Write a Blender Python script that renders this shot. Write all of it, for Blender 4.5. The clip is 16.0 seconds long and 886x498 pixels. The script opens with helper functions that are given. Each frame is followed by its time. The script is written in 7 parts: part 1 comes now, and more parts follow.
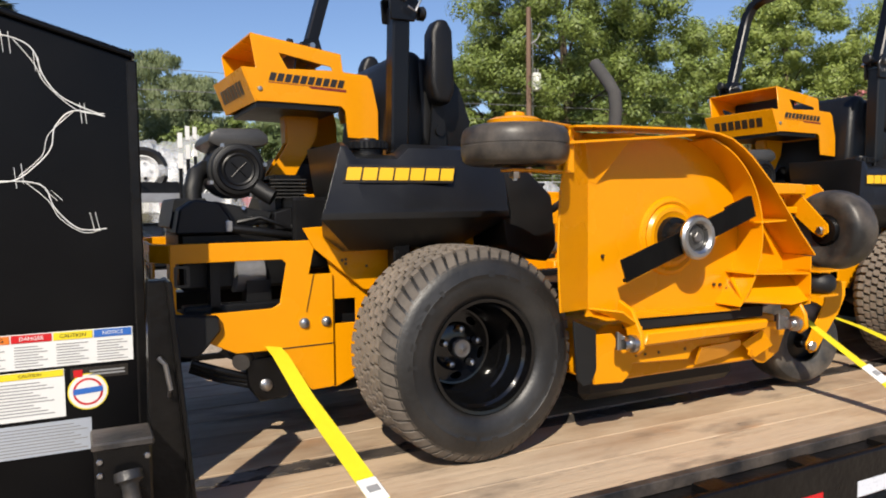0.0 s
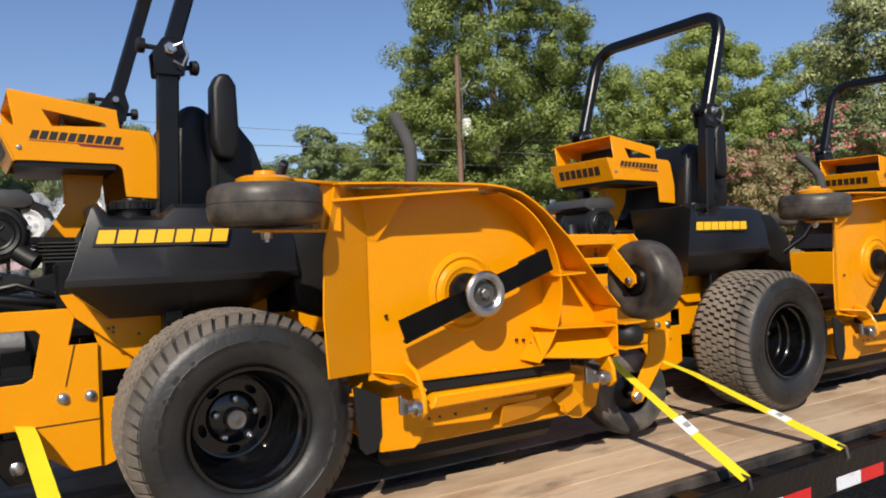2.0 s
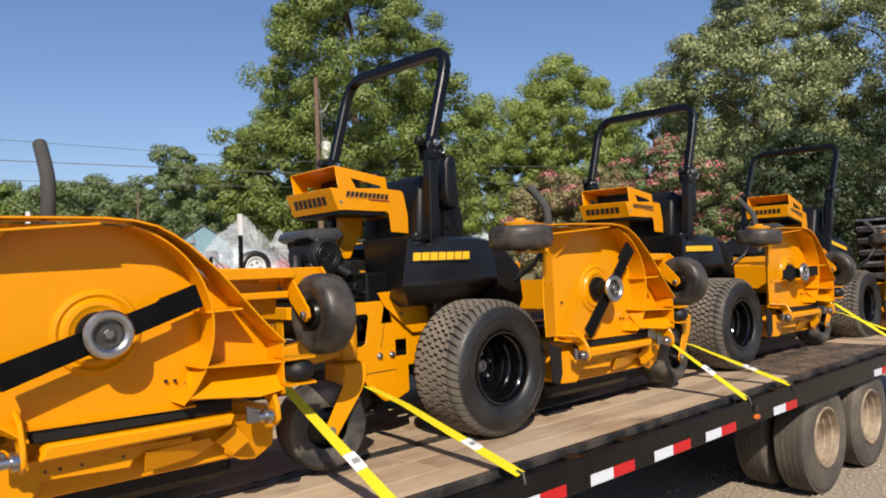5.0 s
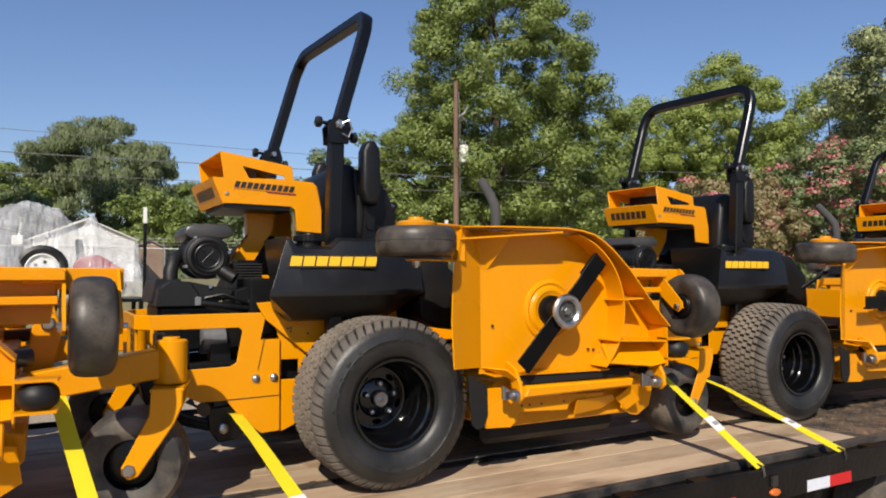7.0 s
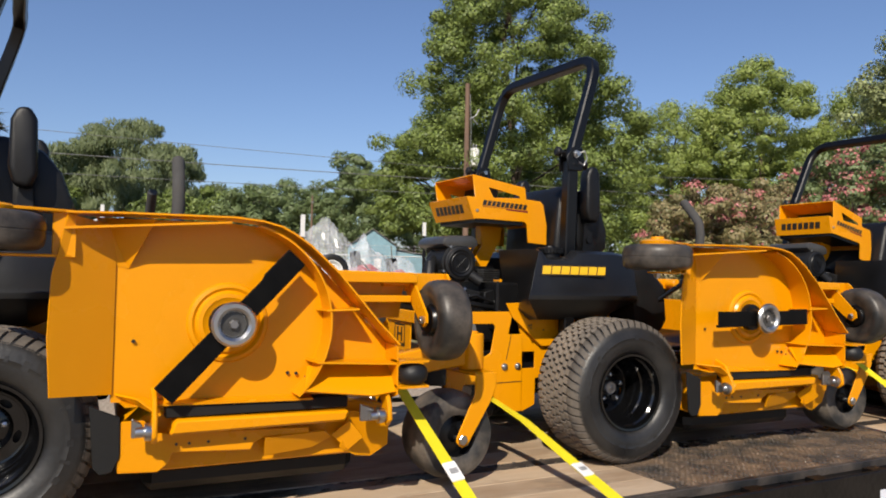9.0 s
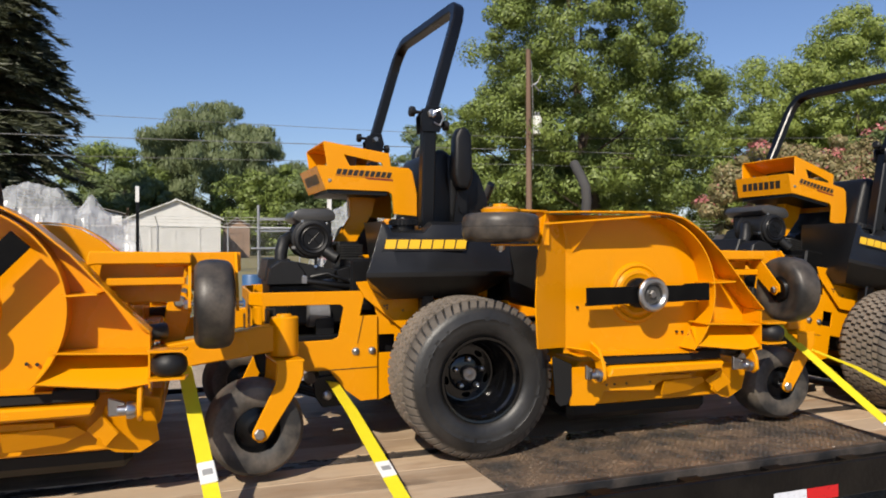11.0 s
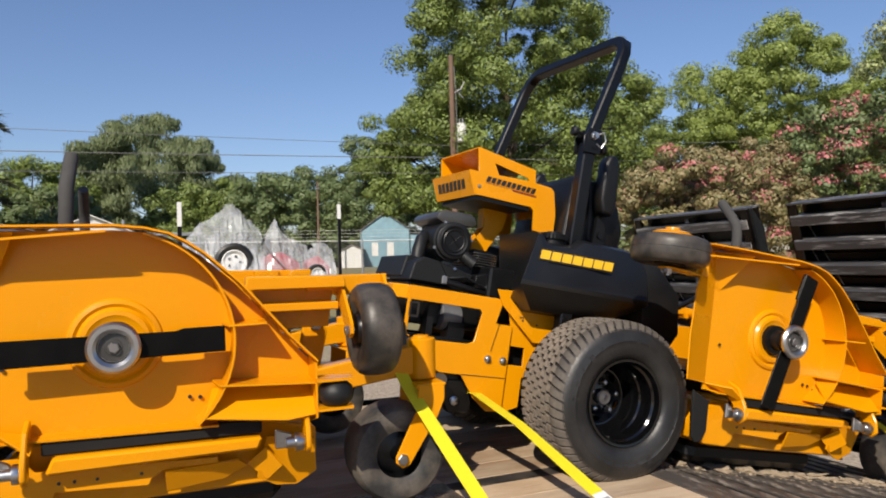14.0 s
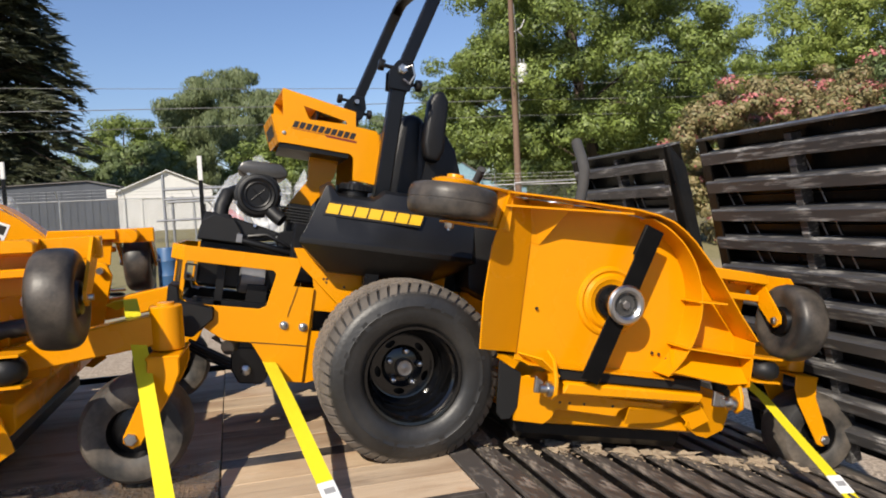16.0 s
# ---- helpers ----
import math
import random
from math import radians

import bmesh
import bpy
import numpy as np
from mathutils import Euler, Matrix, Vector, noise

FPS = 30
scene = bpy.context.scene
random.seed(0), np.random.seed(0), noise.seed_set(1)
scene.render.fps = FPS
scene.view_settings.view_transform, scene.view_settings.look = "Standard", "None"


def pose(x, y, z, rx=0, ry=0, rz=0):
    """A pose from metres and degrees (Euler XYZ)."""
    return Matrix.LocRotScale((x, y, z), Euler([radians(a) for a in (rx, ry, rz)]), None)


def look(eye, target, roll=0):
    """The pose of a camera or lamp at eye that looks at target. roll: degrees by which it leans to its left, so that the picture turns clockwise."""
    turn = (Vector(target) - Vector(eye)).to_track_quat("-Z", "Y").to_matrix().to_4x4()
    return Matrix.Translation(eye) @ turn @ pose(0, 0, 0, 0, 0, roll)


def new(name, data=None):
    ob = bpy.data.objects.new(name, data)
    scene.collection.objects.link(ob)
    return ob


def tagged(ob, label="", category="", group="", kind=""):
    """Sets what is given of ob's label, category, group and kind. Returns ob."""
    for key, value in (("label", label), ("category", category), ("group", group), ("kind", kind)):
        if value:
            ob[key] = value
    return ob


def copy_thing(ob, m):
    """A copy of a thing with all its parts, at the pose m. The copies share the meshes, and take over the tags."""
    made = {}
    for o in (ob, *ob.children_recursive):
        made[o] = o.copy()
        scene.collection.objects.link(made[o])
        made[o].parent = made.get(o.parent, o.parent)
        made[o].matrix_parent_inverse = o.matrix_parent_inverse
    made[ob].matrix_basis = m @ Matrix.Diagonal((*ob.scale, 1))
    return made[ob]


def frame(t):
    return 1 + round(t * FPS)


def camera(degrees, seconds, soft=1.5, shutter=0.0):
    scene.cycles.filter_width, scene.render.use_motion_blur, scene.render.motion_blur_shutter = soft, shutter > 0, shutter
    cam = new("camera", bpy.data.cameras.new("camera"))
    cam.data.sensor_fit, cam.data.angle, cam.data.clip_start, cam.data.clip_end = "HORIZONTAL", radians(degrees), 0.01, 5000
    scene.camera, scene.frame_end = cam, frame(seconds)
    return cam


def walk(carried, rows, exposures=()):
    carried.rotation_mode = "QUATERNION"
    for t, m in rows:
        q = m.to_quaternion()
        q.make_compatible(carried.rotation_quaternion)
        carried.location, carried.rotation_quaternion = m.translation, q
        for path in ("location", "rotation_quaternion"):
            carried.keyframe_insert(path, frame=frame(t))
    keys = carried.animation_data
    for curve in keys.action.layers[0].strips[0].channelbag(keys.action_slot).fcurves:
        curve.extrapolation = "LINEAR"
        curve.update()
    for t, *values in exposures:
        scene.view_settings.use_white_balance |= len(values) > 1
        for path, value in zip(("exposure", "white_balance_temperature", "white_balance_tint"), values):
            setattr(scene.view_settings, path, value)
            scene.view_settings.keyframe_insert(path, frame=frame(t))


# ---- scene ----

# Trailer deck top is z = 0, x runs along the trailer towards its ramps, y away from the camera.
cam = camera(63.37, 16.0, soft=1.9)
ROWS = [
    (0.0, -1.079, -2.029, 0.767, -26.87, -3.46, 0.62),
    (0.5, -0.987, -1.961, 0.771, -27.48, -4.50, 0.16),
    (1.0, -0.831, -2.015, 0.784, -28.80, -3.21, 0.59),
    (1.5, -0.630, -2.115, 0.800, -29.58, -0.31, 0.67),
    (2.0, -0.576, -2.192, 0.803, -31.33, -0.06, 1.90),
    (2.5, -0.657, -2.295, 0.791, -34.85, 1.22, 1.36),
    (3.0, -0.722, -2.423, 0.794, -38.98, 0.09, 1.82),
    (3.5, -0.620, -2.546, 0.800, -40.47, 1.46, 0.79),
    (4.0, -0.478, -2.639, 0.797, -40.39, 0.68, -0.10),
    (4.5, -0.228, -2.602, 0.795, -40.33, 1.10, 1.51),
    (5.0, 0.054, -2.582, 0.816, -41.34, 1.39, 2.34),
    (5.2, 0.153, -2.612, 0.807, -40.77, 1.30, 2.64),
    (7.3, 1.585, -2.672, 0.815, -26.28, 1.06, 0.49),
    (7.5, 1.729, -2.669, 0.819, -25.07, -0.74, 0.71),
    (8.0, 2.063, -2.602, 0.817, -27.02, -0.78, -1.15),
    (8.5, 2.415, -2.609, 0.814, -29.40, 0.17, 1.23),
    (8.7, 2.592, -2.637, 0.813, -28.12, 2.14, 0.31),
    (10.8, 3.858, -2.836, 0.852, -18.84, 0.61, 0.62),
    (11.0, 3.965, -2.810, 0.839, -19.58, 0.21, 0.23),
    (11.5, 4.299, -2.707, 0.859, -24.27, 0.34, 0.88),
    (12.0, 4.623, -2.665, 0.850, -25.41, 0.09, 2.61),
    (12.5, 4.925, -2.634, 0.880, -24.67, 0.04, 4.00),
    (13.0, 5.221, -2.530, 0.858, -26.09, -0.28, 2.15),
    (13.5, 5.554, -2.467, 0.880, -28.03, -0.93, 2.77),
    (14.0, 5.889, -2.486, 0.875, -22.82, 0.96, 1.53),
    (14.5, 6.190, -2.472, 0.856, -21.92, 0.25, 3.46),
    (15.0, 6.542, -2.435, 0.877, -20.06, -3.07, 2.22),
    (15.5, 6.864, -2.507, 0.868, -16.49, -2.18, 3.16),
    (16.0, 7.116, -2.547, 0.865, -15.95, -3.11, 2.82),
]
walk(cam, [(t, pose(x, y, z, 90 + pitch, roll, yaw)) for t, x, y, z, yaw, pitch, roll in ROWS], [(0.0, 0.42), (1.2, 0.42), (2.2, 0.27), (14.5, 0.27), (16.0, 0.42)])

# ---- light ----
SUN = Vector((-0.47, -0.62, 0.63)).normalized()
sun_data = bpy.data.lights.new("sun", "SUN")
sun_data.energy, sun_data.angle, sun_data.color = 5.0, radians(0.6), (1.0, 0.91, 0.775)
sun = new("sun", sun_data)
sun.matrix_world = look(SUN * 50, (0, 0, 0))
world = bpy.data.worlds.new("sky")
scene.world = world
world.use_nodes = True
wn = world.node_tree.nodes
sky = wn.new("ShaderNodeTexSky")
sky.sky_type, sky.sun_disc = "NISHITA", False
sky.sun_elevation = math.asin(SUN.z)
sky.sun_rotation = math.atan2(SUN.x, SUN.y)
sky.air_density, sky.dust_density, sky.ozone_density = 1.2, 0.3, 7.0
haze = wn.new("ShaderNodeMix")  # a little more red and blue than the plain sky, as in hazy air
haze.data_type, haze.blend_type = "RGBA", "MULTIPLY"
haze.inputs["Factor"].default_value = 1.0
haze.inputs[7].default_value = (1.12, 0.99, 1.035, 1)
world.node_tree.links.new(sky.outputs[0], haze.inputs[6])
world.node_tree.links.new(haze.outputs[2], wn["Background"].inputs[0])
wn["Background"].inputs[1].default_value = 0.0895
scene.view_settings.exposure = 0.0


# ---- materials ----
DULL = 0.82  # scales every paint, board and leaf colour, so shade stays deep under the stronger sun


def dull(c):
    return tuple(v * DULL for v in c)


def material(name, base, rough=0.5, metal=0.0, vary=0.0, other=None, scale=6.0, fine=0.0, bump=0.0, bump_scale=60.0,
             coat=0.0, stretch=(1, 1, 1), transmission=0.0, rough_vary=0.08, spec=0.5, per_piece=0.0):
    """A node material: base colour broken by large stains and fine grain, uneven gloss and fine relief."""
    base, other = dull(base), dull(other) if other else None
    m = bpy.data.materials.new(name)
    m.use_nodes = True
    n, k = m.node_tree.nodes, m.node_tree.links.new
    b = n["Principled BSDF"]
    b.inputs["Roughness"].default_value, b.inputs["Metallic"].default_value = rough, metal
    b.inputs["Coat Weight"].default_value, b.inputs["Transmission Weight"].default_value = coat, transmission
    b.inputs["Coat Roughness"].default_value = 0.08
    b.inputs["Specular IOR Level"].default_value = spec
    b.inputs["Base Color"].default_value = (*base, 1)
    co = n.new("ShaderNodeTexCoord")
    mp = n.new("ShaderNodeMapping")
    mp.inputs["Scale"].default_value = stretch
    k(co.outputs["Object"], mp.inputs["Vector"])

    def tex(s, detail=5.0):
        t = n.new("ShaderNodeTexNoise")
        t.inputs["Scale"].default_value, t.inputs["Detail"].default_value = s, detail
        k(mp.outputs[0], t.inputs["Vector"])
        return t
    big = tex(scale)
    colour = None
    if vary:
        ramp = n.new("ShaderNodeMapRange")
        ramp.inputs["From Min"].default_value, ramp.inputs["From Max"].default_value = 0.38, 0.68
        ramp.inputs["To Max"].default_value = vary
        k(big.outputs[0], ramp.inputs["Value"])
        mix = n.new("ShaderNodeMix")
        mix.data_type = "RGBA"
        mix.inputs["A"].default_value = (*base, 1)
        mix.inputs["B"].default_value = (*(other or [c * 0.5 for c in base]), 1)
        k(ramp.outputs[0], mix.inputs["Factor"])
        colour = mix.outputs["Result"]
        if fine:
            small = tex(scale * 14, 3.0)
            mix2 = n.new("ShaderNodeMix")
            mix2.data_type, mix2.blend_type = "RGBA", "OVERLAY"
            mix2.inputs["Factor"].default_value = fine
            k(colour, mix2.inputs["A"])
            k(small.outputs[0], mix2.inputs["B"])
            colour = mix2.outputs["Result"]
        if per_piece:
            info = n.new("ShaderNodeObjectInfo")
            hsv = n.new("ShaderNodeHueSaturation")
            r2 = n.new("ShaderNodeMapRange")
            r2.inputs["To Min"].default_value, r2.inputs["To Max"].default_value = 1 - per_piece, 1 + per_piece
            k(info.outputs["Random"], r2.inputs["Value"])
            k(r2.outputs[0], hsv.inputs["Value"])
            k(colour, hsv.inputs["Color"])
            colour = hsv.outputs[0]
        k(colour, b.inputs["Base Color"])
    rr = n.new("ShaderNodeMapRange")
    rr.inputs["To Min"].default_value, rr.inputs["To Max"].default_value = max(0.02, rough - rough_vary), min(1, rough + rough_vary)
    k(big.outputs[0], rr.inputs["Value"])
    k(rr.outputs[0], b.inputs["Roughness"])
    if bump:
        t = tex(bump_scale, 4.0)
        bp = n.new("ShaderNodeBump")
        bp.inputs["Strength"].default_value, bp.inputs["Distance"].default_value = bump, 0.01
        k(t.outputs[0], bp.inputs["Height"])
        k(bp.outputs[0], b.inputs["Normal"])
    return m


def planks_material():
    """Dry sawn planks: long grain, greyed patches, dark stains and worn pale streaks, each plank a little different."""
    m = bpy.data.materials.new("weathered_oak_plank")
    m.use_nodes = True
    n, k = m.node_tree.nodes, m.node_tree.links.new
    b = n["Principled BSDF"]
    b.inputs["Roughness"].default_value, b.inputs["Specular IOR Level"].default_value = 0.78, 0.22
    co, info = n.new("ShaderNodeTexCoord"), n.new("ShaderNodeObjectInfo")
    shift = n.new("ShaderNodeVectorMath")
    shift.operation = "MULTIPLY_ADD"
    shift.inputs[1].default_value = (9.0, 7.0, 5.0)
    k(info.outputs["Random"], shift.inputs[0])
    k(co.outputs["Object"], shift.inputs[2])

    def noise(scale, stretch, detail, lo, hi, rough=0.6):
        mp, t, r = n.new("ShaderNodeMapping"), n.new("ShaderNodeTexNoise"), n.new("ShaderNodeMapRange")
        mp.inputs["Scale"].default_value = stretch
        t.inputs["Scale"].default_value, t.inputs["Detail"].default_value, t.inputs["Roughness"].default_value = scale, detail, rough
        r.inputs["From Min"].default_value, r.inputs["From Max"].default_value = lo, hi
        k(shift.outputs[0], mp.inputs["Vector"])
        k(mp.outputs[0], t.inputs["Vector"])
        k(t.outputs[0], r.inputs["Value"])
        return r.outputs[0]

    def blend(a_, b_, f, amount=1.0, mode="MIX"):
        x = n.new("ShaderNodeMix")
        x.data_type, x.blend_type = "RGBA", mode
        sc = n.new("ShaderNodeMath")
        sc.operation = "MULTIPLY"
        sc.inputs[1].default_value = amount
        k(f, sc.inputs[0])
        k(sc.outputs[0], x.inputs["Factor"])
        for sock, v in (("A", a_), ("B", b_)):
            if isinstance(v, tuple):
                x.inputs[sock].default_value = (*v, 1)
            else:
                k(v, x.inputs[sock])
        return x.outputs["Result"]
    grain = noise(3.0, (0.45, 11, 11), 8.0, 0.33, 0.7)
    c = blend((0.61, 0.46, 0.31), (0.45, 0.325, 0.205), grain, 0.5)
    c = blend(c, (0.49, 0.378, 0.27), noise(0.9, (0.8, 2, 2), 6.0, 0.4, 0.62), 0.75)  # greyed by weather
    c = blend(c, (0.34, 0.218, 0.128), noise(1.7, (0.8, 2.2, 2), 9.0, 0.45, 0.64), 0.8)  # brown stains
    c = blend(c, (0.11, 0.085, 0.065), noise(2.6, (0.7, 1.8, 2), 9.0, 0.56, 0.7), 0.75)  # oil
    c = blend(c, (0.42, 0.21, 0.09), noise(3.4, (1.0, 2.0, 2), 5.0, 0.6, 0.74), 0.5)  # rust
    c = blend(c, (0.09, 0.065, 0.045), noise(17.0, (0.25, 2.4, 1), 4.0, 0.69, 0.76), 0.7)  # checks and knots
    c = blend(c, (0.72, 0.6, 0.45), noise(4.0, (0.6, 4, 4), 7.0, 0.6, 0.76), 0.3)  # scuffed pale
    hsv, r2 = n.new("ShaderNodeHueSaturation"), n.new("ShaderNodeMapRange")
    r2.inputs["To Min"].default_value, r2.inputs["To Max"].default_value = 0.86 * DULL, 1.12 * DULL
    k(info.outputs["Random"], r2.inputs["Value"])
    k(r2.outputs[0], hsv.inputs["Value"])
    k(c, hsv.inputs["Color"])
    k(hsv.outputs[0], b.inputs["Base Color"])
    bp = n.new("ShaderNodeBump")
    bp.inputs["Strength"].default_value, bp.inputs["Distance"].default_value = 0.5, 0.004
    k(grain, bp.inputs["Height"])
    k(bp.outputs[0], b.inputs["Normal"])
    return m


YELLOW = material("yellow_powder_coat", (0.79, 0.309, 0.0012), 0.27, vary=0.2, other=(0.7, 0.262, 0.0012), scale=3, bump=0.11, bump_scale=14, spec=0.26)
BLACK_PAINT = material("black_gloss_paint", (0.003, 0.003, 0.0035), 0.3, vary=0.3, other=(0.007, 0.007, 0.0075), scale=8, bump=0.03, bump_scale=200, spec=0.35)
BLACK_PLASTIC = material("black_moulded_plastic", (0.007, 0.007, 0.0075), 0.48, vary=0.5, other=(0.014, 0.014, 0.014), scale=9, fine=0.2, bump=0.1, bump_scale=500, spec=0.35)
TANK_PLASTIC = material("dull_black_tank_plastic", (0.0075, 0.0075, 0.008), 0.36, vary=0.6, other=(0.015, 0.015, 0.015), scale=5, fine=0.25, bump=0.1, bump_scale=450, spec=0.45)
BLADE_BLACK = material("black_blade_paint", (0.004, 0.004, 0.0042), 0.34, vary=0.4, other=(0.009, 0.0085, 0.008), scale=12, bump=0.08, spec=0.08)
ENGINE_GREY = material("dull_grey_cover", (0.04, 0.039, 0.038), 0.33, vary=0.5, other=(0.075, 0.073, 0.07), scale=8, fine=0.3, bump=0.06, bump_scale=150)
RIM_BLACK = material("black_rim_enamel", (0.003, 0.003, 0.0034), 0.12, vary=0.3, other=(0.007, 0.007, 0.007), scale=8, bump=0.05, bump_scale=60, spec=0.55)
ENGINE_BLACK = material("engine_black", (0.004, 0.004, 0.0045), 0.42, vary=0.4, other=(0.01, 0.01, 0.01), scale=14, bump=0.05, spec=0.3)
RUBBER = material("tyre_rubber", (0.01, 0.0098, 0.0098), 0.45, vary=0.85, other=(0.034, 0.032, 0.03), scale=5, fine=0.3, bump=0.12, bump_scale=70, spec=0.5)
TREAD = material("dusty_tread_rubber", (0.25, 0.205, 0.16), 0.9, vary=0.75, other=(0.12, 0.103, 0.086), scale=5, fine=0.35, bump=0.15, bump_scale=150)
SHOULDER = material("dusty_shoulder_rubber", (0.145, 0.12, 0.096), 0.8, vary=0.9, other=(0.052, 0.046, 0.04), scale=5, fine=0.3, bump=0.1, bump_scale=150)
CASTER_RUBBER = material("smooth_caster_rubber", (0.018, 0.0175, 0.017), 0.42, vary=0.95, other=(0.115, 0.096, 0.078), scale=8, fine=0.3, bump=0.06, spec=0.35)
WORN_CASTER = material("worn_dusty_caster_rubber", (0.03, 0.029, 0.028), 0.6, vary=0.95, other=(0.2, 0.165, 0.13), scale=6, fine=0.3, bump=0.1, spec=0.35)
FLAP_RUBBER = material("rubber_flap", (0.007, 0.007, 0.007), 0.75, vary=0.4, other=(0.016, 0.0155, 0.015), scale=8, bump=0.1, spec=0.3)
VINYL = material("black_seat_vinyl", (0.0045, 0.0045, 0.005), 0.42, vary=0.4, other=(0.009, 0.009, 0.0095), scale=10, bump=0.15, bump_scale=350, spec=0.35)
FOAM = material("grey_foam_grip", (0.06, 0.058, 0.056), 0.9, vary=0.3, scale=20, bump=0.15, bump_scale=300)
ZINC = material("zinc_plated_steel", (0.62, 0.62, 0.62), 0.3, 1.0, vary=0.5, other=(0.4, 0.39, 0.38), scale=18, bump=0.05, bump_scale=100)
STEEL = material("bare_cut_steel", (0.42, 0.4, 0.38), 0.42, 1.0, vary=0.6, other=(0.25, 0.22, 0.2), scale=14, bump=0.08)
GREY_CASTING = material("grey_aluminium_casting", (0.32, 0.32, 0.33), 0.5, 0.7, vary=0.5, scale=16, bump=0.15, bump_scale=90)
MARK_YELLOW = material("yellow_lettering_vinyl", (0.86, 0.5, 0.02), 0.4, vary=0.05, scale=5)
MARK_DARK = material("black_decal", (0.02, 0.016, 0.012), 0.4, vary=0.05, scale=5)
MARK_RED = material("red_decal", (0.2, 0.02, 0.015), 0.4, vary=0.05, scale=5)
WHITE = material("white_decal", (0.8, 0.8, 0.78), 0.4, vary=0.15, other=(0.66, 0.65, 0.62), scale=10)
STRAP = material("yellow_polyester_webbing", (0.86, 0.72, 0.005), 0.7, vary=0.2, other=(0.74, 0.6, 0.005), scale=30, fine=0.2, bump=0.5, bump_scale=420)
WOOD = planks_material()
PANEL_BLACK = material("satin_black_panel_paint", (0.0025, 0.0025, 0.003), 0.3, vary=0.4, other=(0.006, 0.006, 0.006), scale=5, bump=0.03, bump_scale=160, spec=0.16)
TRAILER_BLACK = material("black_trailer_paint", (0.003, 0.003, 0.0034), 0.3, vary=0.6, other=(0.012, 0.0105, 0.009), scale=7, fine=0.4, bump=0.2, bump_scale=35, spec=0.26)
WORN_STEEL = material("worn_black_steel", (0.02, 0.02, 0.021), 0.45, vary=0.85, other=(0.11, 0.09, 0.075), scale=7, fine=0.5, bump=0.3, bump_scale=40)
RIM_TAN = material("dusty_white_rim", (0.42, 0.33, 0.23), 0.6, vary=0.9, other=(0.16, 0.105, 0.07), scale=9, fine=0.4, bump=0.2)
ROAD_TYRE = material("dusty_road_tyre", (0.075, 0.064, 0.052), 0.85, vary=0.8, other=(0.16, 0.13, 0.1), scale=4, fine=0.5, bump=0.15)
AMBER = material("amber_lens", (0.7, 0.16, 0.02), 0.25, vary=0.3, scale=30)
BARK = material("bark", (0.12, 0.085, 0.06), 0.9, vary=0.7, other=(0.06, 0.045, 0.035), scale=3, fine=0.5, bump=0.5, bump_scale=12, stretch=(1, 1, 0.25))
POLE_WOOD = material("weathered_pole", (0.2, 0.125, 0.085), 0.9, vary=0.6, other=(0.12, 0.075, 0.055), scale=3, fine=0.4, bump=0.4, bump_scale=20, stretch=(1, 1, 0.1))
GALV = material("galvanised_steel", (0.5, 0.5, 0.5), 0.45, 0.8, vary=0.4, scale=6)
PAINT_WHITE = material("white_painted_boards", (0.78, 0.77, 0.74), 0.6, vary=0.35, other=(0.6, 0.59, 0.56), scale=1.5, bump=0.1, bump_scale=20)
SLATE = material("dark_slate_siding", (0.085, 0.095, 0.115), 0.6, vary=0.4, scale=1.2, bump=0.1, bump_scale=20)
HUT_BROWN = material("brown_hut_boards", (0.3, 0.2, 0.14), 0.7, vary=0.35, scale=2, bump=0.15, bump_scale=20)
ROOF_GREY = material("grey_shingle", (0.22, 0.2, 0.19), 0.85, vary=0.5, scale=3, bump=0.3, bump_scale=15)
SHED_BLUE = material("pale_blue_siding", (0.22, 0.38, 0.46), 0.6, vary=0.3, scale=2, bump=0.1)
RED_PAINT = material("red_mower_paint", (0.42, 0.02, 0.025), 0.3, vary=0.2, scale=5, coat=0.3)
CABLE = material("cable_grey", (0.18, 0.18, 0.18), 0.6, vary=0.2, scale=2)
BLUE_DRUM = material("blue_drum_plastic", (0.05, 0.13, 0.28), 0.45, vary=0.3, scale=4)


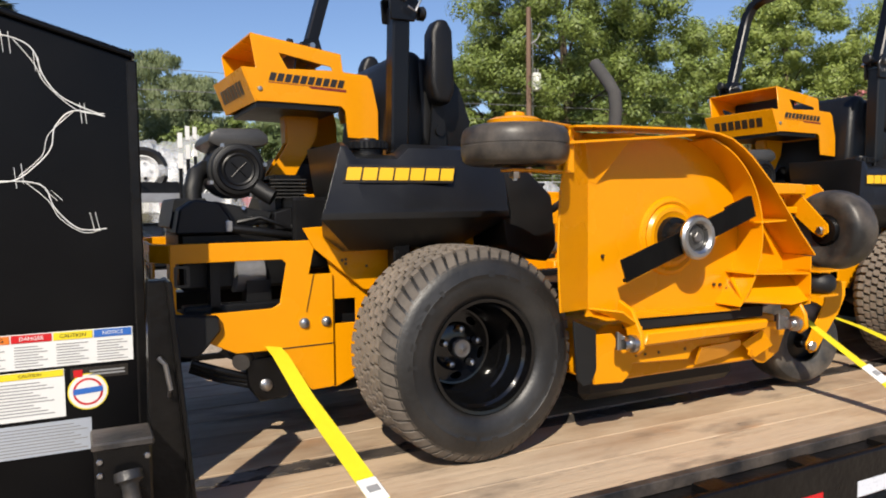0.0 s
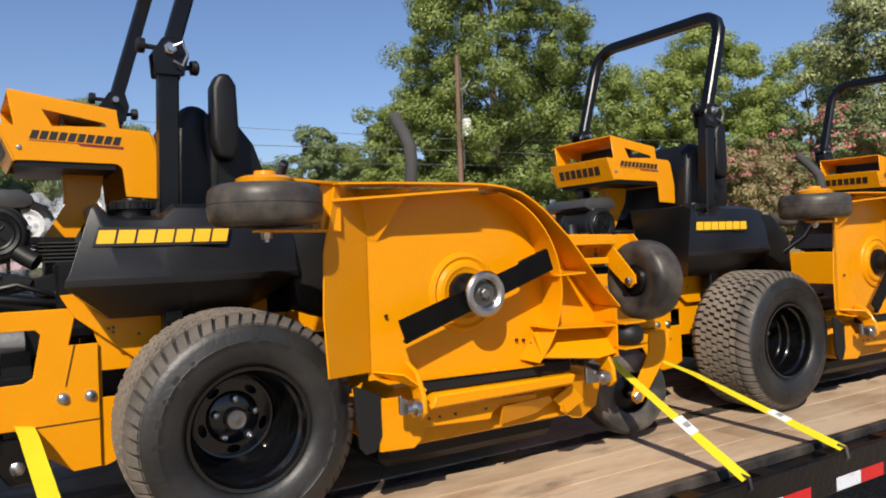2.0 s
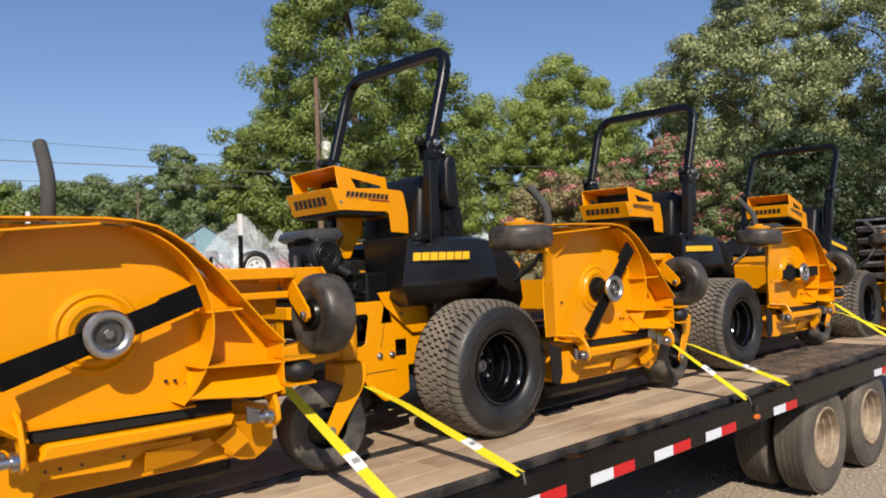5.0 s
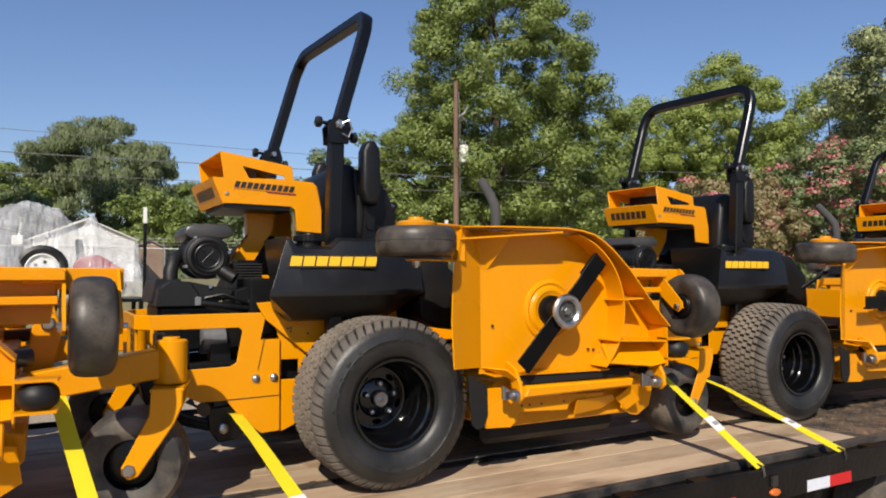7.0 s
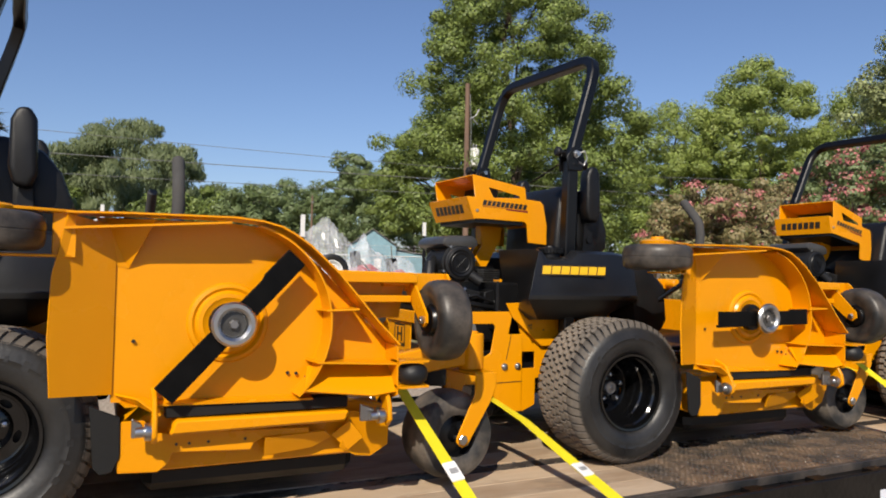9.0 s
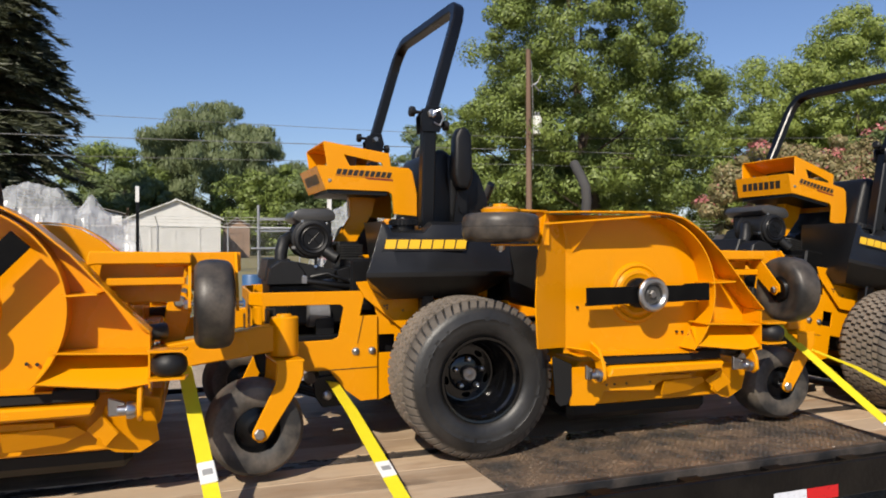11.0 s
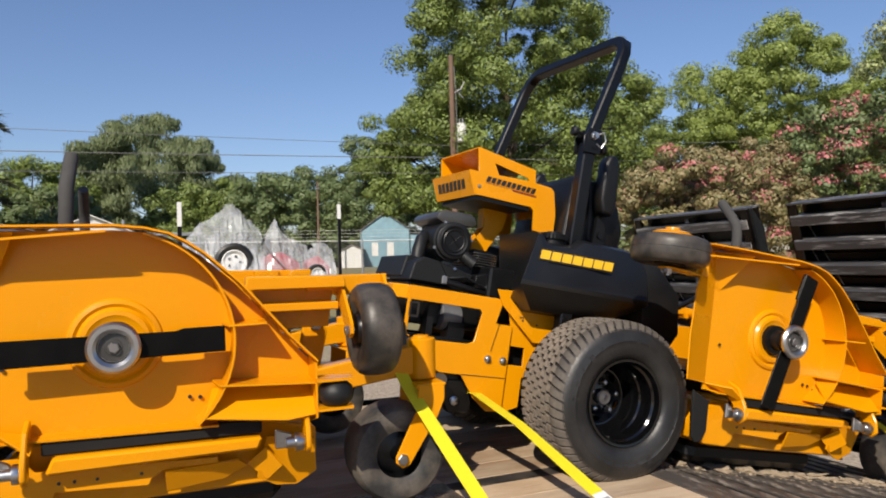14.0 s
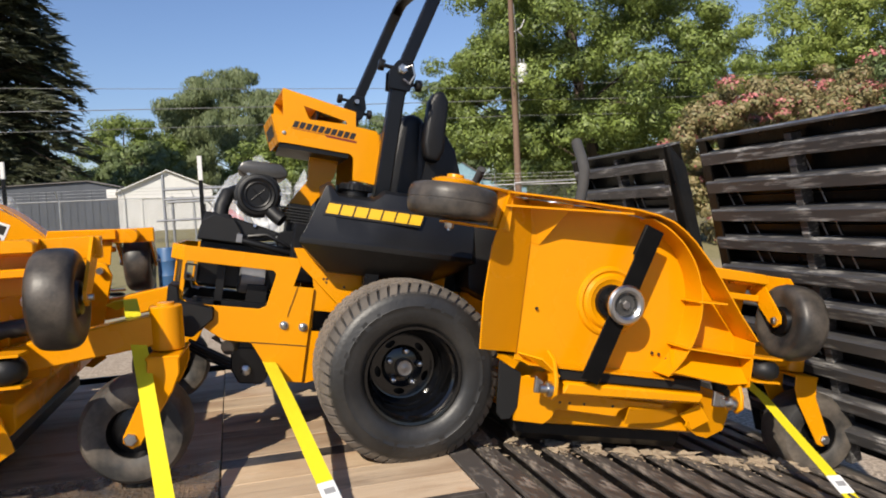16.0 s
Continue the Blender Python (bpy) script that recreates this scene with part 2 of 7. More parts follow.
def scuffed(name, base, scrape, rough=0.4, along=(6, 1.2, 14), share=0.6):
    """Steel or tape with scrapes drawn out one way, grime and uneven gloss."""
    base, scrape = dull(base), dull(scrape)
    m = bpy.data.materials.new(name)
    m.use_nodes = True
    n, k = m.node_tree.nodes, m.node_tree.links.new
    b = n["Principled BSDF"]
    b.inputs["Specular IOR Level"].default_value = 0.4
    co, mp = n.new("ShaderNodeTexCoord"), n.new("ShaderNodeMapping")
    mp.inputs["Scale"].default_value = along
    k(co.outputs["Object"], mp.inputs["Vector"])

    def noise(scale, detail, lo, hi, src):
        t, r = n.new("ShaderNodeTexNoise"), n.new("ShaderNodeMapRange")
        t.inputs["Scale"].default_value, t.inputs["Detail"].default_value = scale, detail
        t.inputs["Roughness"].default_value = 0.7
        r.inputs["From Min"].default_value, r.inputs["From Max"].default_value = lo, hi
        k(src, t.inputs["Vector"])
        k(t.outputs[0], r.inputs["Value"])
        return r.outputs[0]
    fine = noise(4.0, 9.0, share, share + 0.09, mp.outputs[0])
    broad = noise(2.2, 3.0, 0.35, 0.65, co.outputs["Object"])
    mul = n.new("ShaderNodeMath")
    mul.operation = "MULTIPLY"
    k(fine, mul.inputs[0])
    k(broad, mul.inputs[1])
    mix = n.new("ShaderNodeMix")
    mix.data_type = "RGBA"
    mix.inputs["A"].default_value, mix.inputs["B"].default_value = (*base, 1), (*scrape, 1)
    k(mul.outputs[0], mix.inputs["Factor"])
    k(mix.outputs["Result"], b.inputs["Base Color"])
    r = n.new("ShaderNodeMapRange")
    r.inputs["To Min"].default_value, r.inputs["To Max"].default_value = rough, min(1, rough + 0.3)
    k(fine, r.inputs["Value"])
    k(r.outputs[0], b.inputs["Roughness"])
    return m


RAMP_STEEL = scuffed("scuffed_ramp_steel", (0.062, 0.06, 0.061), (0.5, 0.48, 0.45), 0.4, share=0.52)
BAR_STEEL = scuffed("scuffed_bar_steel", (0.075, 0.066, 0.06), (0.3, 0.255, 0.21), 0.44, along=(8, 3, 14), share=0.52)
REFLECT_WHITE = scuffed("worn_white_reflective_tape", (0.74, 0.77, 0.84), (0.16, 0.16, 0.17), 0.3, along=(9, 9, 26), share=0.55)
REFLECT_RED = scuffed("worn_red_reflective_tape", (0.6, 0.014, 0.018), (0.2, 0.02, 0.02), 0.3, along=(9, 9, 26), share=0.56)


def plastic_wrap():
    m = bpy.data.materials.new("clear_shrink_wrap")
    m.use_nodes = True
    n, k = m.node_tree.nodes, m.node_tree.links.new
    b = n["Principled BSDF"]
    b.inputs["Base Color"].default_value = (0.8, 0.82, 0.84, 1)
    b.inputs["Roughness"].default_value = 0.16
    tr = n.new("ShaderNodeBsdfTransparent")
    mix = n.new("ShaderNodeMixShader")
    t = n.new("ShaderNodeTexNoise")
    t.inputs["Scale"].default_value = 5.0
    r = n.new("ShaderNodeMapRange")
    r.inputs["From Min"].default_value, r.inputs["From Max"].default_value = 0.3, 0.7
    r.inputs["To Min"].default_value, r.inputs["To Max"].default_value = 0.14, 0.4
    k(t.outputs[0], r.inputs["Value"])
    k(r.outputs[0], mix.inputs[0])
    k(tr.outputs[0], mix.inputs[1])
    k(b.outputs[0], mix.inputs[2])
    k(mix.outputs[0], n["Material Output"].inputs[0])
    return m


WRAP = plastic_wrap()


def leaves(name, a, b_, bright=0.15):
    """Foliage: two greens picked leaf by leaf, some light passing through."""
    a, b_ = dull(a), dull(b_)
    m = bpy.data.materials.new(name)
    m.use_nodes = True
    n, k = m.node_tree.nodes, m.node_tree.links.new
    p = n["Principled BSDF"]
    g = n.new("ShaderNodeNewGeometry")
    mix = n.new("ShaderNodeMix")
    mix.data_type = "RGBA"
    mix.inputs["A"].default_value, mix.inputs["B"].default_value = (*a, 1), (*b_, 1)
    k(g.outputs["Random Per Island"], mix.inputs["Factor"])
    k(mix.outputs["Result"], p.inputs["Base Color"])
    p.inputs["Roughness"].default_value = 0.55
    t = n.new("ShaderNodeBsdfTranslucent")
    k(mix.outputs["Result"], t.inputs[0])
    sh = n.new("ShaderNodeMixShader")
    sh.inputs[0].default_value = bright
    k(p.outputs[0], sh.inputs[1])
    k(t.outputs[0], sh.inputs[2])
    k(sh.outputs[0], n["Material Output"].inputs[0])
    return m


LEAF_GREEN = leaves("leaf_mid_green", (0.1, 0.142, 0.03), (0.285, 0.362, 0.08))
LEAF_YELLOW = leaves("leaf_yellow_green", (0.18, 0.245, 0.048), (0.36, 0.425, 0.095))
LEAF_DULL = leaves("leaf_dull_green", (0.121, 0.171, 0.061), (0.198, 0.253, 0.094))
# next green is kept dark to stand for shade under the pale trees
LEAF_DARK = leaves("leaf_dark_green", (0.035, 0.055, 0.02), (0.065, 0.09, 0.033), 0.2)
LEAF_NEEDLE = leaves("needle_dark_green", (0.034, 0.045, 0.02), (0.095, 0.1, 0.05), 0.12)
LEAF_WILLOW = leaves("leaf_willow_green", (0.15, 0.195, 0.085), (0.27, 0.315, 0.14), 0.35)
LEAF_PALE = leaves("leaf_pale_green", (0.055, 0.079, 0.027), (0.512, 0.561, 0.244), 0.18)
LEAF_BROWN = leaves("leaf_olive_brown", (0.165, 0.17, 0.06), (0.38, 0.29, 0.14))
LEAF_PINK = leaves("blossom_pink", (0.48, 0.13, 0.13), (0.68, 0.27, 0.26))


# ---- shape helpers ----
def part(name, bm, mat, parent=None, label="", bevel=0.0, sharp=35, segments=1, category="", group="", kind=""):
    """Links a bmesh as one mesh object, under a thing or a part where a parent is given."""
    bmesh.ops.remove_doubles(bm, verts=bm.verts, dist=1e-5)
    bmesh.ops.recalc_face_normals(bm, faces=bm.faces)
    if bevel:
        edges = [e for e in bm.edges if len(e.link_faces) == 2 and e.calc_face_angle(0) > radians(40)]
        if edges:
            bmesh.ops.bevel(bm, geom=edges, offset=bevel, segments=segments, affect="EDGES", clamp_overlap=True, profile=0.5)
    me = bpy.data.meshes.new(name)
    bm.to_mesh(me)
    bm.free()
    me.polygons.foreach_set("use_smooth", [True] * len(me.polygons))
    me.set_sharp_from_angle(angle=radians(sharp))
    me.materials.append(mat)
    ob = new(name, me)
    if parent:
        ob.parent = parent
    return tagged(ob, label, category, group, kind)


def twin(ob, name, m, parent=None, label=""):
    """Another object on the same mesh."""
    o = new(name, ob.data)
    o.matrix_basis = m
    if parent:
        o.parent = parent
    return tagged(o, label)


def thing(name, label, category, m=None, group="", kind=""):
    e = new(name)
    e.empty_display_size = 0.1
    if m is not None:
        e.matrix_basis = m
    return tagged(e, label, category, group, kind)


def box(bm, x0, x1, y0, y1, z0, z1, m=None):
    r = bmesh.ops.create_cube(bm, size=1)
    mm = Matrix.Translation(((x0 + x1) / 2, (y0 + y1) / 2, (z0 + z1) / 2)) @ Matrix.Diagonal((x1 - x0, y1 - y0, z1 - z0, 1))
    bmesh.ops.transform(bm, matrix=(m @ mm) if m else mm, verts=r["verts"])
    return bm


def B():
    return bmesh.new()


def prism(bm, pts, a, b, plane="y", holes=()):
    """A plate: the outline pts (with holes) in the plane across the axis, from a to b along it."""
    def place(u, v, w):
        return {"x": (w, u, v), "y": (u, w, v), "z": (u, v, w)}[plane]
    loops = [pts, *holes]
    edges = []
    made = []
    for loop in loops:
        vs = [bm.verts.new(place(u, v, a)) for u, v in loop]
        made += vs
        edges += [bm.edges.new((vs[i], vs[(i + 1) % len(vs)])) for i in range(len(vs))]
    if holes:
        faces = [g for g in bmesh.ops.triangle_fill(bm, edges=edges, use_beauty=True)["geom"] if isinstance(g, bmesh.types.BMFace)]
    else:
        faces = [bm.faces.new(made)]
    r = bmesh.ops.extrude_face_region(bm, geom=faces)
    d = {"x": (b - a, 0, 0), "y": (0, b - a, 0), "z": (0, 0, b - a)}[plane]
    bmesh.ops.translate(bm, vec=d, verts=[g for g in r["geom"] if isinstance(g, bmesh.types.BMVert)])
    return bm


def frame_of(axis):
    z = Vector(axis).normalized()
    x = z.orthogonal().normalized()
    return x, z.cross(x), z


def lathe(bm, profile, origin, axis, seg=32, closed=False, caps=(True, True)):
    """Turns (along, radius) pairs round an axis."""
    x, y, z = frame_of(axis)
    o = Vector(origin)
    rings = []
    for along, r in profile:
        rings.append([bm.verts.new(o + z * along + (x * math.cos(t) + y * math.sin(t)) * max(r, 1e-4)) for t in
                      [2 * math.pi * i / seg for i in range(seg)]])
    pairs = list(zip(rings, rings[1:])) + ([(rings[-1], rings[0])] if closed else [])
    for p, q in pairs:
        for i in range(seg):
            bm.faces.new((p[i], p[(i + 1) % seg], q[(i + 1) % seg], q[i]))
    if not closed and caps[0]:
        bm.faces.new(rings[0][::-1])
    if not closed and caps[1]:
        bm.faces.new(rings[-1])
    return bm


def cyl(bm, p0, p1, r, seg=20, r1=None):
    d = Vector(p1) - Vector(p0)
    return lathe(bm, [(0, r), (d.length, r if r1 is None else r1)], p0, d, seg)


def tube(bm, pts, r, seg=12, flat=None):
    """A bar along pts: round, or with flat=(a, b) a rectangular section whose sides keep to the x and y of its own frame."""
    pts = [Vector(p) for p in pts]
    rings = []
    x = None
    for i, p in enumerate(pts):
        d = (pts[min(i + 1, len(pts) - 1)] - pts[max(i - 1, 0)]).normalized()
        if x is None:
            x = (Vector((0, 1, 0)) - d * d.y) if abs(d.y) < 0.9 else (Vector((1, 0, 0)) - d * d.x)
        x = (x - d * x.dot(d)).normalized()
        y = d.cross(x)
        if flat:
            a, b = flat
            rings.append([bm.verts.new(p + x * u * a / 2 + y * v * b / 2) for u, v in ((-1, -1), (1, -1), (1, 1), (-1, 1))])
        else:
            rings.append([bm.verts.new(p + (x * math.cos(t) + y * math.sin(t)) * r) for t in [2 * math.pi * k / seg for k in range(seg)]])
    n = len(rings[0])
    for p, q in zip(rings, rings[1:]):
        for i in range(n):
            bm.faces.new((p[i], p[(i + 1) % n], q[(i + 1) % n], q[i]))
    bm.faces.new(rings[0][::-1])
    bm.faces.new(rings[-1])
    return bm


def arc(cx, cz, r, a0, a1, n):
    return [(cx + r * math.cos(radians(a0 + (a1 - a0) * i / n)), cz + r * math.sin(radians(a0 + (a1 - a0) * i / n))) for i in range(n + 1)]


def band(bm, pts, y0, y1, t=0.006):
    """Sheet metal bent along pts in x and z, from y0 to y1."""
    n = len(pts)
    rows = []
    for i, (x, z) in enumerate(pts):
        a, b = pts[max(i - 1, 0)], pts[min(i + 1, n - 1)]
        d = Vector((b[0] - a[0], b[1] - a[1])).normalized()
        nx, nz = -d.y * t, d.x * t
        rows.append([bm.verts.new(q) for q in ((x, y0, z), (x, y1, z), (x + nx, y1, z + nz), (x + nx, y0, z + nz))])
    for p, q in zip(rows, rows[1:]):
        for i in range(4):
            bm.faces.new((p[i], p[(i + 1) % 4], q[(i + 1) % 4], q[i]))
    bm.faces.new(rows[0][::-1])
    bm.faces.new(rows[-1])
    return bm


def sheet(bm, corners, t=0.006):
    """A flat or folded plate through the given corners, of thickness t."""
    vs = [bm.verts.new(c) for c in corners]
    f = bm.faces.new(vs)
    f.normal_update()
    nrm = f.normal.copy()
    r = bmesh.ops.extrude_face_region(bm, geom=[f])
    bmesh.ops.translate(bm, vec=nrm * t, verts=[g for g in r["geom"] if isinstance(g, bmesh.types.BMVert)])
    return bm


def hexhead(bm, c, axis, r, h):
    return lathe(bm, [(0, r), (h * 0.75, r), (h, r * 0.8)], c, axis, 6)


def mark_row(n, width, height, mat, parent, m, label, depth=0.0015, slant=0.25, gap=0.22):
    """A maker's mark as plain shapes: n slanting slabs in a row, each a part, in the x and z of the pose m."""
    w = width / n
    b = B()
    prism(b, [(0, 0), ((1 - gap) * w, 0), ((1 - gap) * w + slant * height, height), (slant * height, height)], 0, -depth)
    first = part("mark_slab", b, mat, parent, label)
    first.matrix_basis = m
    for i in range(1, n):
        twin(first, "mark_slab", m @ Matrix.Translation((i * w, 0, 0)), parent)


# ---- ground ----
GROUND = -0.86


def ground_height(x, y):
    """Level yard, rising gently behind the trailer."""
    s = min(max((y - 4.0) / 34.0, 0.0), 1.0)
    return GROUND + 1.35 * s + 0.02 * math.sin(x * 0.7) * math.sin(y * 0.5)


def ground_material():
    m = bpy.data.materials.new("gravel_yard_and_dry_grass")
    m.use_nodes = True
    n, k = m.node_tree.nodes, m.node_tree.links.new
    b = n["Principled BSDF"]
    co = n.new("ShaderNodeTexCoord")

    def tex(s, d=6):
        t = n.new("ShaderNodeTexNoise")
        t.inputs["Scale"].default_value, t.inputs["Detail"].default_value = s, d
        k(co.outputs["Object"], t.inputs["Vector"])
        return t

    def mix(f, a, c):
        x = n.new("ShaderNodeMix")
        x.data_type = "RGBA"
        k(f, x.inputs["Factor"])
        for key, v in (("A", a), ("B", c)):
            if isinstance(v, tuple):
                x.inputs[key].default_value = (*dull(v), 1)
            else:
                k(v, x.inputs[key])
        return x.outputs["Result"]
    stones, dust, patch = tex(42, 10), tex(1.2), tex(0.35)
    sharp = n.new("ShaderNodeMapRange")
    sharp.inputs["From Min"].default_value, sharp.inputs["From Max"].default_value = 0.36, 0.64
    k(stones.outputs[0], sharp.inputs["Value"])
    gravel = mix(sharp.outputs[0], (0.13, 0.098, 0.07), (0.58, 0.48, 0.37))
    half = n.new("ShaderNodeMath")
    half.operation = "MULTIPLY"
    half.inputs[1].default_value = 0.7
    k(dust.outputs[0], half.inputs[0])
    gravel = mix(half.outputs[0], gravel, (0.44, 0.345, 0.25))
    grass = mix(tex(7).outputs[0], (0.16, 0.15, 0.055), (0.34, 0.28, 0.14))
    sep = n.new("ShaderNodeSeparateXYZ")
    k(co.outputs["Object"], sep.inputs[0])
    add = n.new("ShaderNodeMath")
    add.operation = "MULTIPLY_ADD"
    add.inputs[1].default_value = 6.0
    k(patch.outputs[0], add.inputs[0])
    k(sep.outputs["Y"], add.inputs[2])
    r = n.new("ShaderNodeMapRange")
    r.inputs["From Min"].default_value, r.inputs["From Max"].default_value = 11.0, 15.0
    k(add.outputs[0], r.inputs["Value"])
    k(mix(r.outputs[0], gravel, grass), b.inputs["Base Color"])
    b.inputs["Roughness"].default_value = 0.95
    bp = n.new("ShaderNodeBump")
    bp.inputs["Strength"].default_value, bp.inputs["Distance"].default_value = 0.6, 0.02
    k(stones.outputs[0], bp.inputs["Height"])
    k(bp.outputs[0], b.inputs["Normal"])
    return m


gb = B()
xs = [-900, -300, -100, -50, *range(-30, 61, 3), 80, 130, 300, 900]
ys = [-900, -300, -100, -40, *range(-20, 61, 2), 80, 130, 300, 1500]
grid = [[gb.verts.new((x, y, ground_height(x, y))) for x in xs] for y in ys]
for r0, r1 in zip(grid, grid[1:]):
    for i in range(len(xs) - 1):
        gb.faces.new((r0[i], r0[i + 1], r1[i + 1], r1[i]))
part("ground", gb, ground_material(), label="tan gravel yard turning to dry grass", category="ground", kind="structure")

# loose stones and dry leaves beside the trailer
PEBBLE = material("tan_gravel_stone", (0.42, 0.35, 0.27), 0.9, vary=0.8, other=(0.2, 0.15, 0.105), scale=9, fine=0.4, bump=0.3, bump_scale=80)
rng = np.random.default_rng(91)
verts, faces = [], []
for k in range(7000):
    x, y = 0.5 + 9.5 * rng.random(), -2.3 + 2.6 * rng.random()
    r = 0.004 + 0.012 * rng.random() ** 2.5
    z = ground_height(x, y)
    q = len(verts)
    verts += [(x + r * rng.normal(0, 0.3), y + r * rng.normal(0, 0.3), z + r * (0.5 + 0.7 * rng.random()))]
    a0 = rng.random() * 6.28
    verts += [(x + r * (0.8 + 0.6 * rng.random()) * math.cos(a0 + m * 1.257), y + r * (0.8 + 0.6 * rng.random()) * math.sin(a0 + m * 1.257), z - 0.003) for m in range(5)]
    faces += [(q, q + 1 + m, q + 1 + (m + 1) % 5) for m in range(5)]
me = bpy.data.meshes.new("gravel")
me.from_pydata(verts, [], faces)
me.materials.append(PEBBLE)
tagged(new("gravel", me), "loose tan gravel stones on the yard", "gravel", kind="stuff")

# ---- flatbed trailer ----
EDGE, FAR = -0.665, 2.0
WOOD_NEAR, WOOD_FAR = -0.515, 1.84
FRONT, PLATE0, PLATE1, TAIL, END = -1.9, 5.04, 7.0, 7.80, 9.62
DROP = -0.35
trailer = thing("flatbed_trailer", "black gooseneck flatbed trailer with weathered oak planks and dovetail", "trailer", pose(0, 0, -0.022, 0, 0, 0.5))


def tail_z(x):
    return DROP * (x - TAIL) / (END - TAIL)


# side rails, near and far: a channel with a flat top and pipe pockets
for y0, y1, side in ((EDGE, WOOD_NEAR - 0.004, -1), (WOOD_FAR + 0.004, FAR, 1)):
    out = EDGE if side < 0 else FAR
    inn = y1 if side < 0 else y0
    b = B()
    lip = 0.012 if side < 0 else -0.012
    prism(b, [(out, -0.002), (out + lip * 0.3, 0.003), (out + lip * 1.6, 0.003), (out + lip * 1.9, -0.002), (out + lip * 1.9, -0.034), (inn, -0.03), (inn, -0.044), (out + lip, -0.046), (out + lip, -0.128), (out + lip * 4, -0.128), (out + lip * 4, -0.138), (out, -0.138)], FRONT + 0.9, TAIL, "x")
    rail = part("side_rail", b, TRAILER_BLACK, trailer, "black steel side rail with worn paint", bevel=0.002)
    if side < 0:  # pipe spools standing in the channel
        spool = None
        for i in range(21):
            x = -0.72 + i * 0.406
            if spool is None:
                b = B()
                prism(b, [(-0.045, EDGE + 0.024), (0.045, EDGE + 0.024), (0.045, EDGE + 0.108), (-0.045, EDGE + 0.108)], -0.034, -0.012, "z")
                spool = part("stake_pocket", b, TRAILER_BLACK, rail, "black stake pocket in the rail")
                spool.matrix_basis = pose(x, 0, 0)
            else:
                twin(spool, "stake_pocket", pose(x, 0, 0), rail)
b = B()
prism(b, [(WOOD_NEAR - 0.02, 0.006), (WOOD_NEAR + 0.012, 0.006), (WOOD_NEAR + 0.012, -0.03), (WOOD_NEAR - 0.02, -0.03)], FRONT + 0.9, TAIL, "x")
part("edge_angle", b, WORN_STEEL, trailer, "rusty worn angle iron along the planks", bevel=0.002)

# frame underneath
for y in (0.12, 1.04):
    b = B()
    prism(b, [(y - 0.07, -0.13), (y + 0.07, -0.13), (y + 0.07, -0.145), (y + 0.008, -0.145), (y + 0.008, -0.375), (y + 0.07, -0.375), (y + 0.07, -0.39), (y - 0.07, -0.39), (y - 0.07, -0.375), (y - 0.008, -0.375), (y - 0.008, -0.145), (y - 0.07, -0.145)], FRONT, TAIL, "x")
    part("main_beam", b, TRAILER_BLACK, trailer)
for i in range(23):
    x = FRONT + 0.25 + i * 0.42
    if x < TAIL:
        b = B()
        prism(b, [(x, -0.05), (x + 0.05, -0.05), (x + 0.05, -0.058), (x + 0.008, -0.058), (x + 0.008, -0.118), (x + 0.05, -0.118), (x + 0.05, -0.126), (x, -0.126)], EDGE + 0.05, FAR - 0.05)
        part("crossmember", b, TRAILER_BLACK, trailer)

# steel runner between the planks
b = B()
prism(b, [(0.05, -0.012), (0.058, -0.006), (0.142, -0.006), (0.15, -0.012), (0.15, -0.04), (0.05, -0.04)], FRONT + 0.9, PLATE0, "x")
part("steel_runner", b, WORN_STEEL, trailer, "dark worn steel runner let into the planks")
b = B()
box(b, PLATE1 + 0.004, TAIL - 0.05, 0.05, 0.15, -0.04, -0.006)
part("steel_runner", b, WORN_STEEL, trailer)

# grime and splinters packed along the runner
GRIME = material("black_packed_grime", (0.018, 0.015, 0.012), 0.7, vary=0.9, other=(0.1, 0.075, 0.052), scale=25, fine=0.5, bump=0.6, bump_scale=150)
rng = np.random.default_rng(5)
b = B()
for k in range(420):
    x = FRONT + 1.0 + rng.random() * (PLATE0 - FRONT - 1.05)
    y = (0.066 if rng.random() < 0.6 else 0.134) + rng.normal(0, 0.009)
    lx, ly, lz = 0.012 + 0.04 * rng.random() ** 2, 0.002 + 0.005 * rng.random(), 0.001 + 0.004 * rng.random()
    turn = rng.normal(0, 0.2)
    vs = [b.verts.new((x + u * lx * math.cos(turn) - v * ly * math.sin(turn), y + u * lx * math.sin(turn) + v * ly * math.cos(turn), -0.01 + (lz + 0.004 if top else 0.0)))
          for u, v, top in ((-1, -1, 0), (1, -0.7, 0), (0.9, 1, 0), (-0.8, 0.8, 0), (-0.5, 0, 1), (0.4, 0.1, 1))]
    for f in ((0, 1, 5, 4), (2, 3, 4, 5), (1, 2, 5), (3, 0, 4)):
        b.faces.new([vs[q] for q in f])
tagged(part("packed_grime", b, GRIME, trailer, "black grime and splinters along the runner"), kind="stuff")

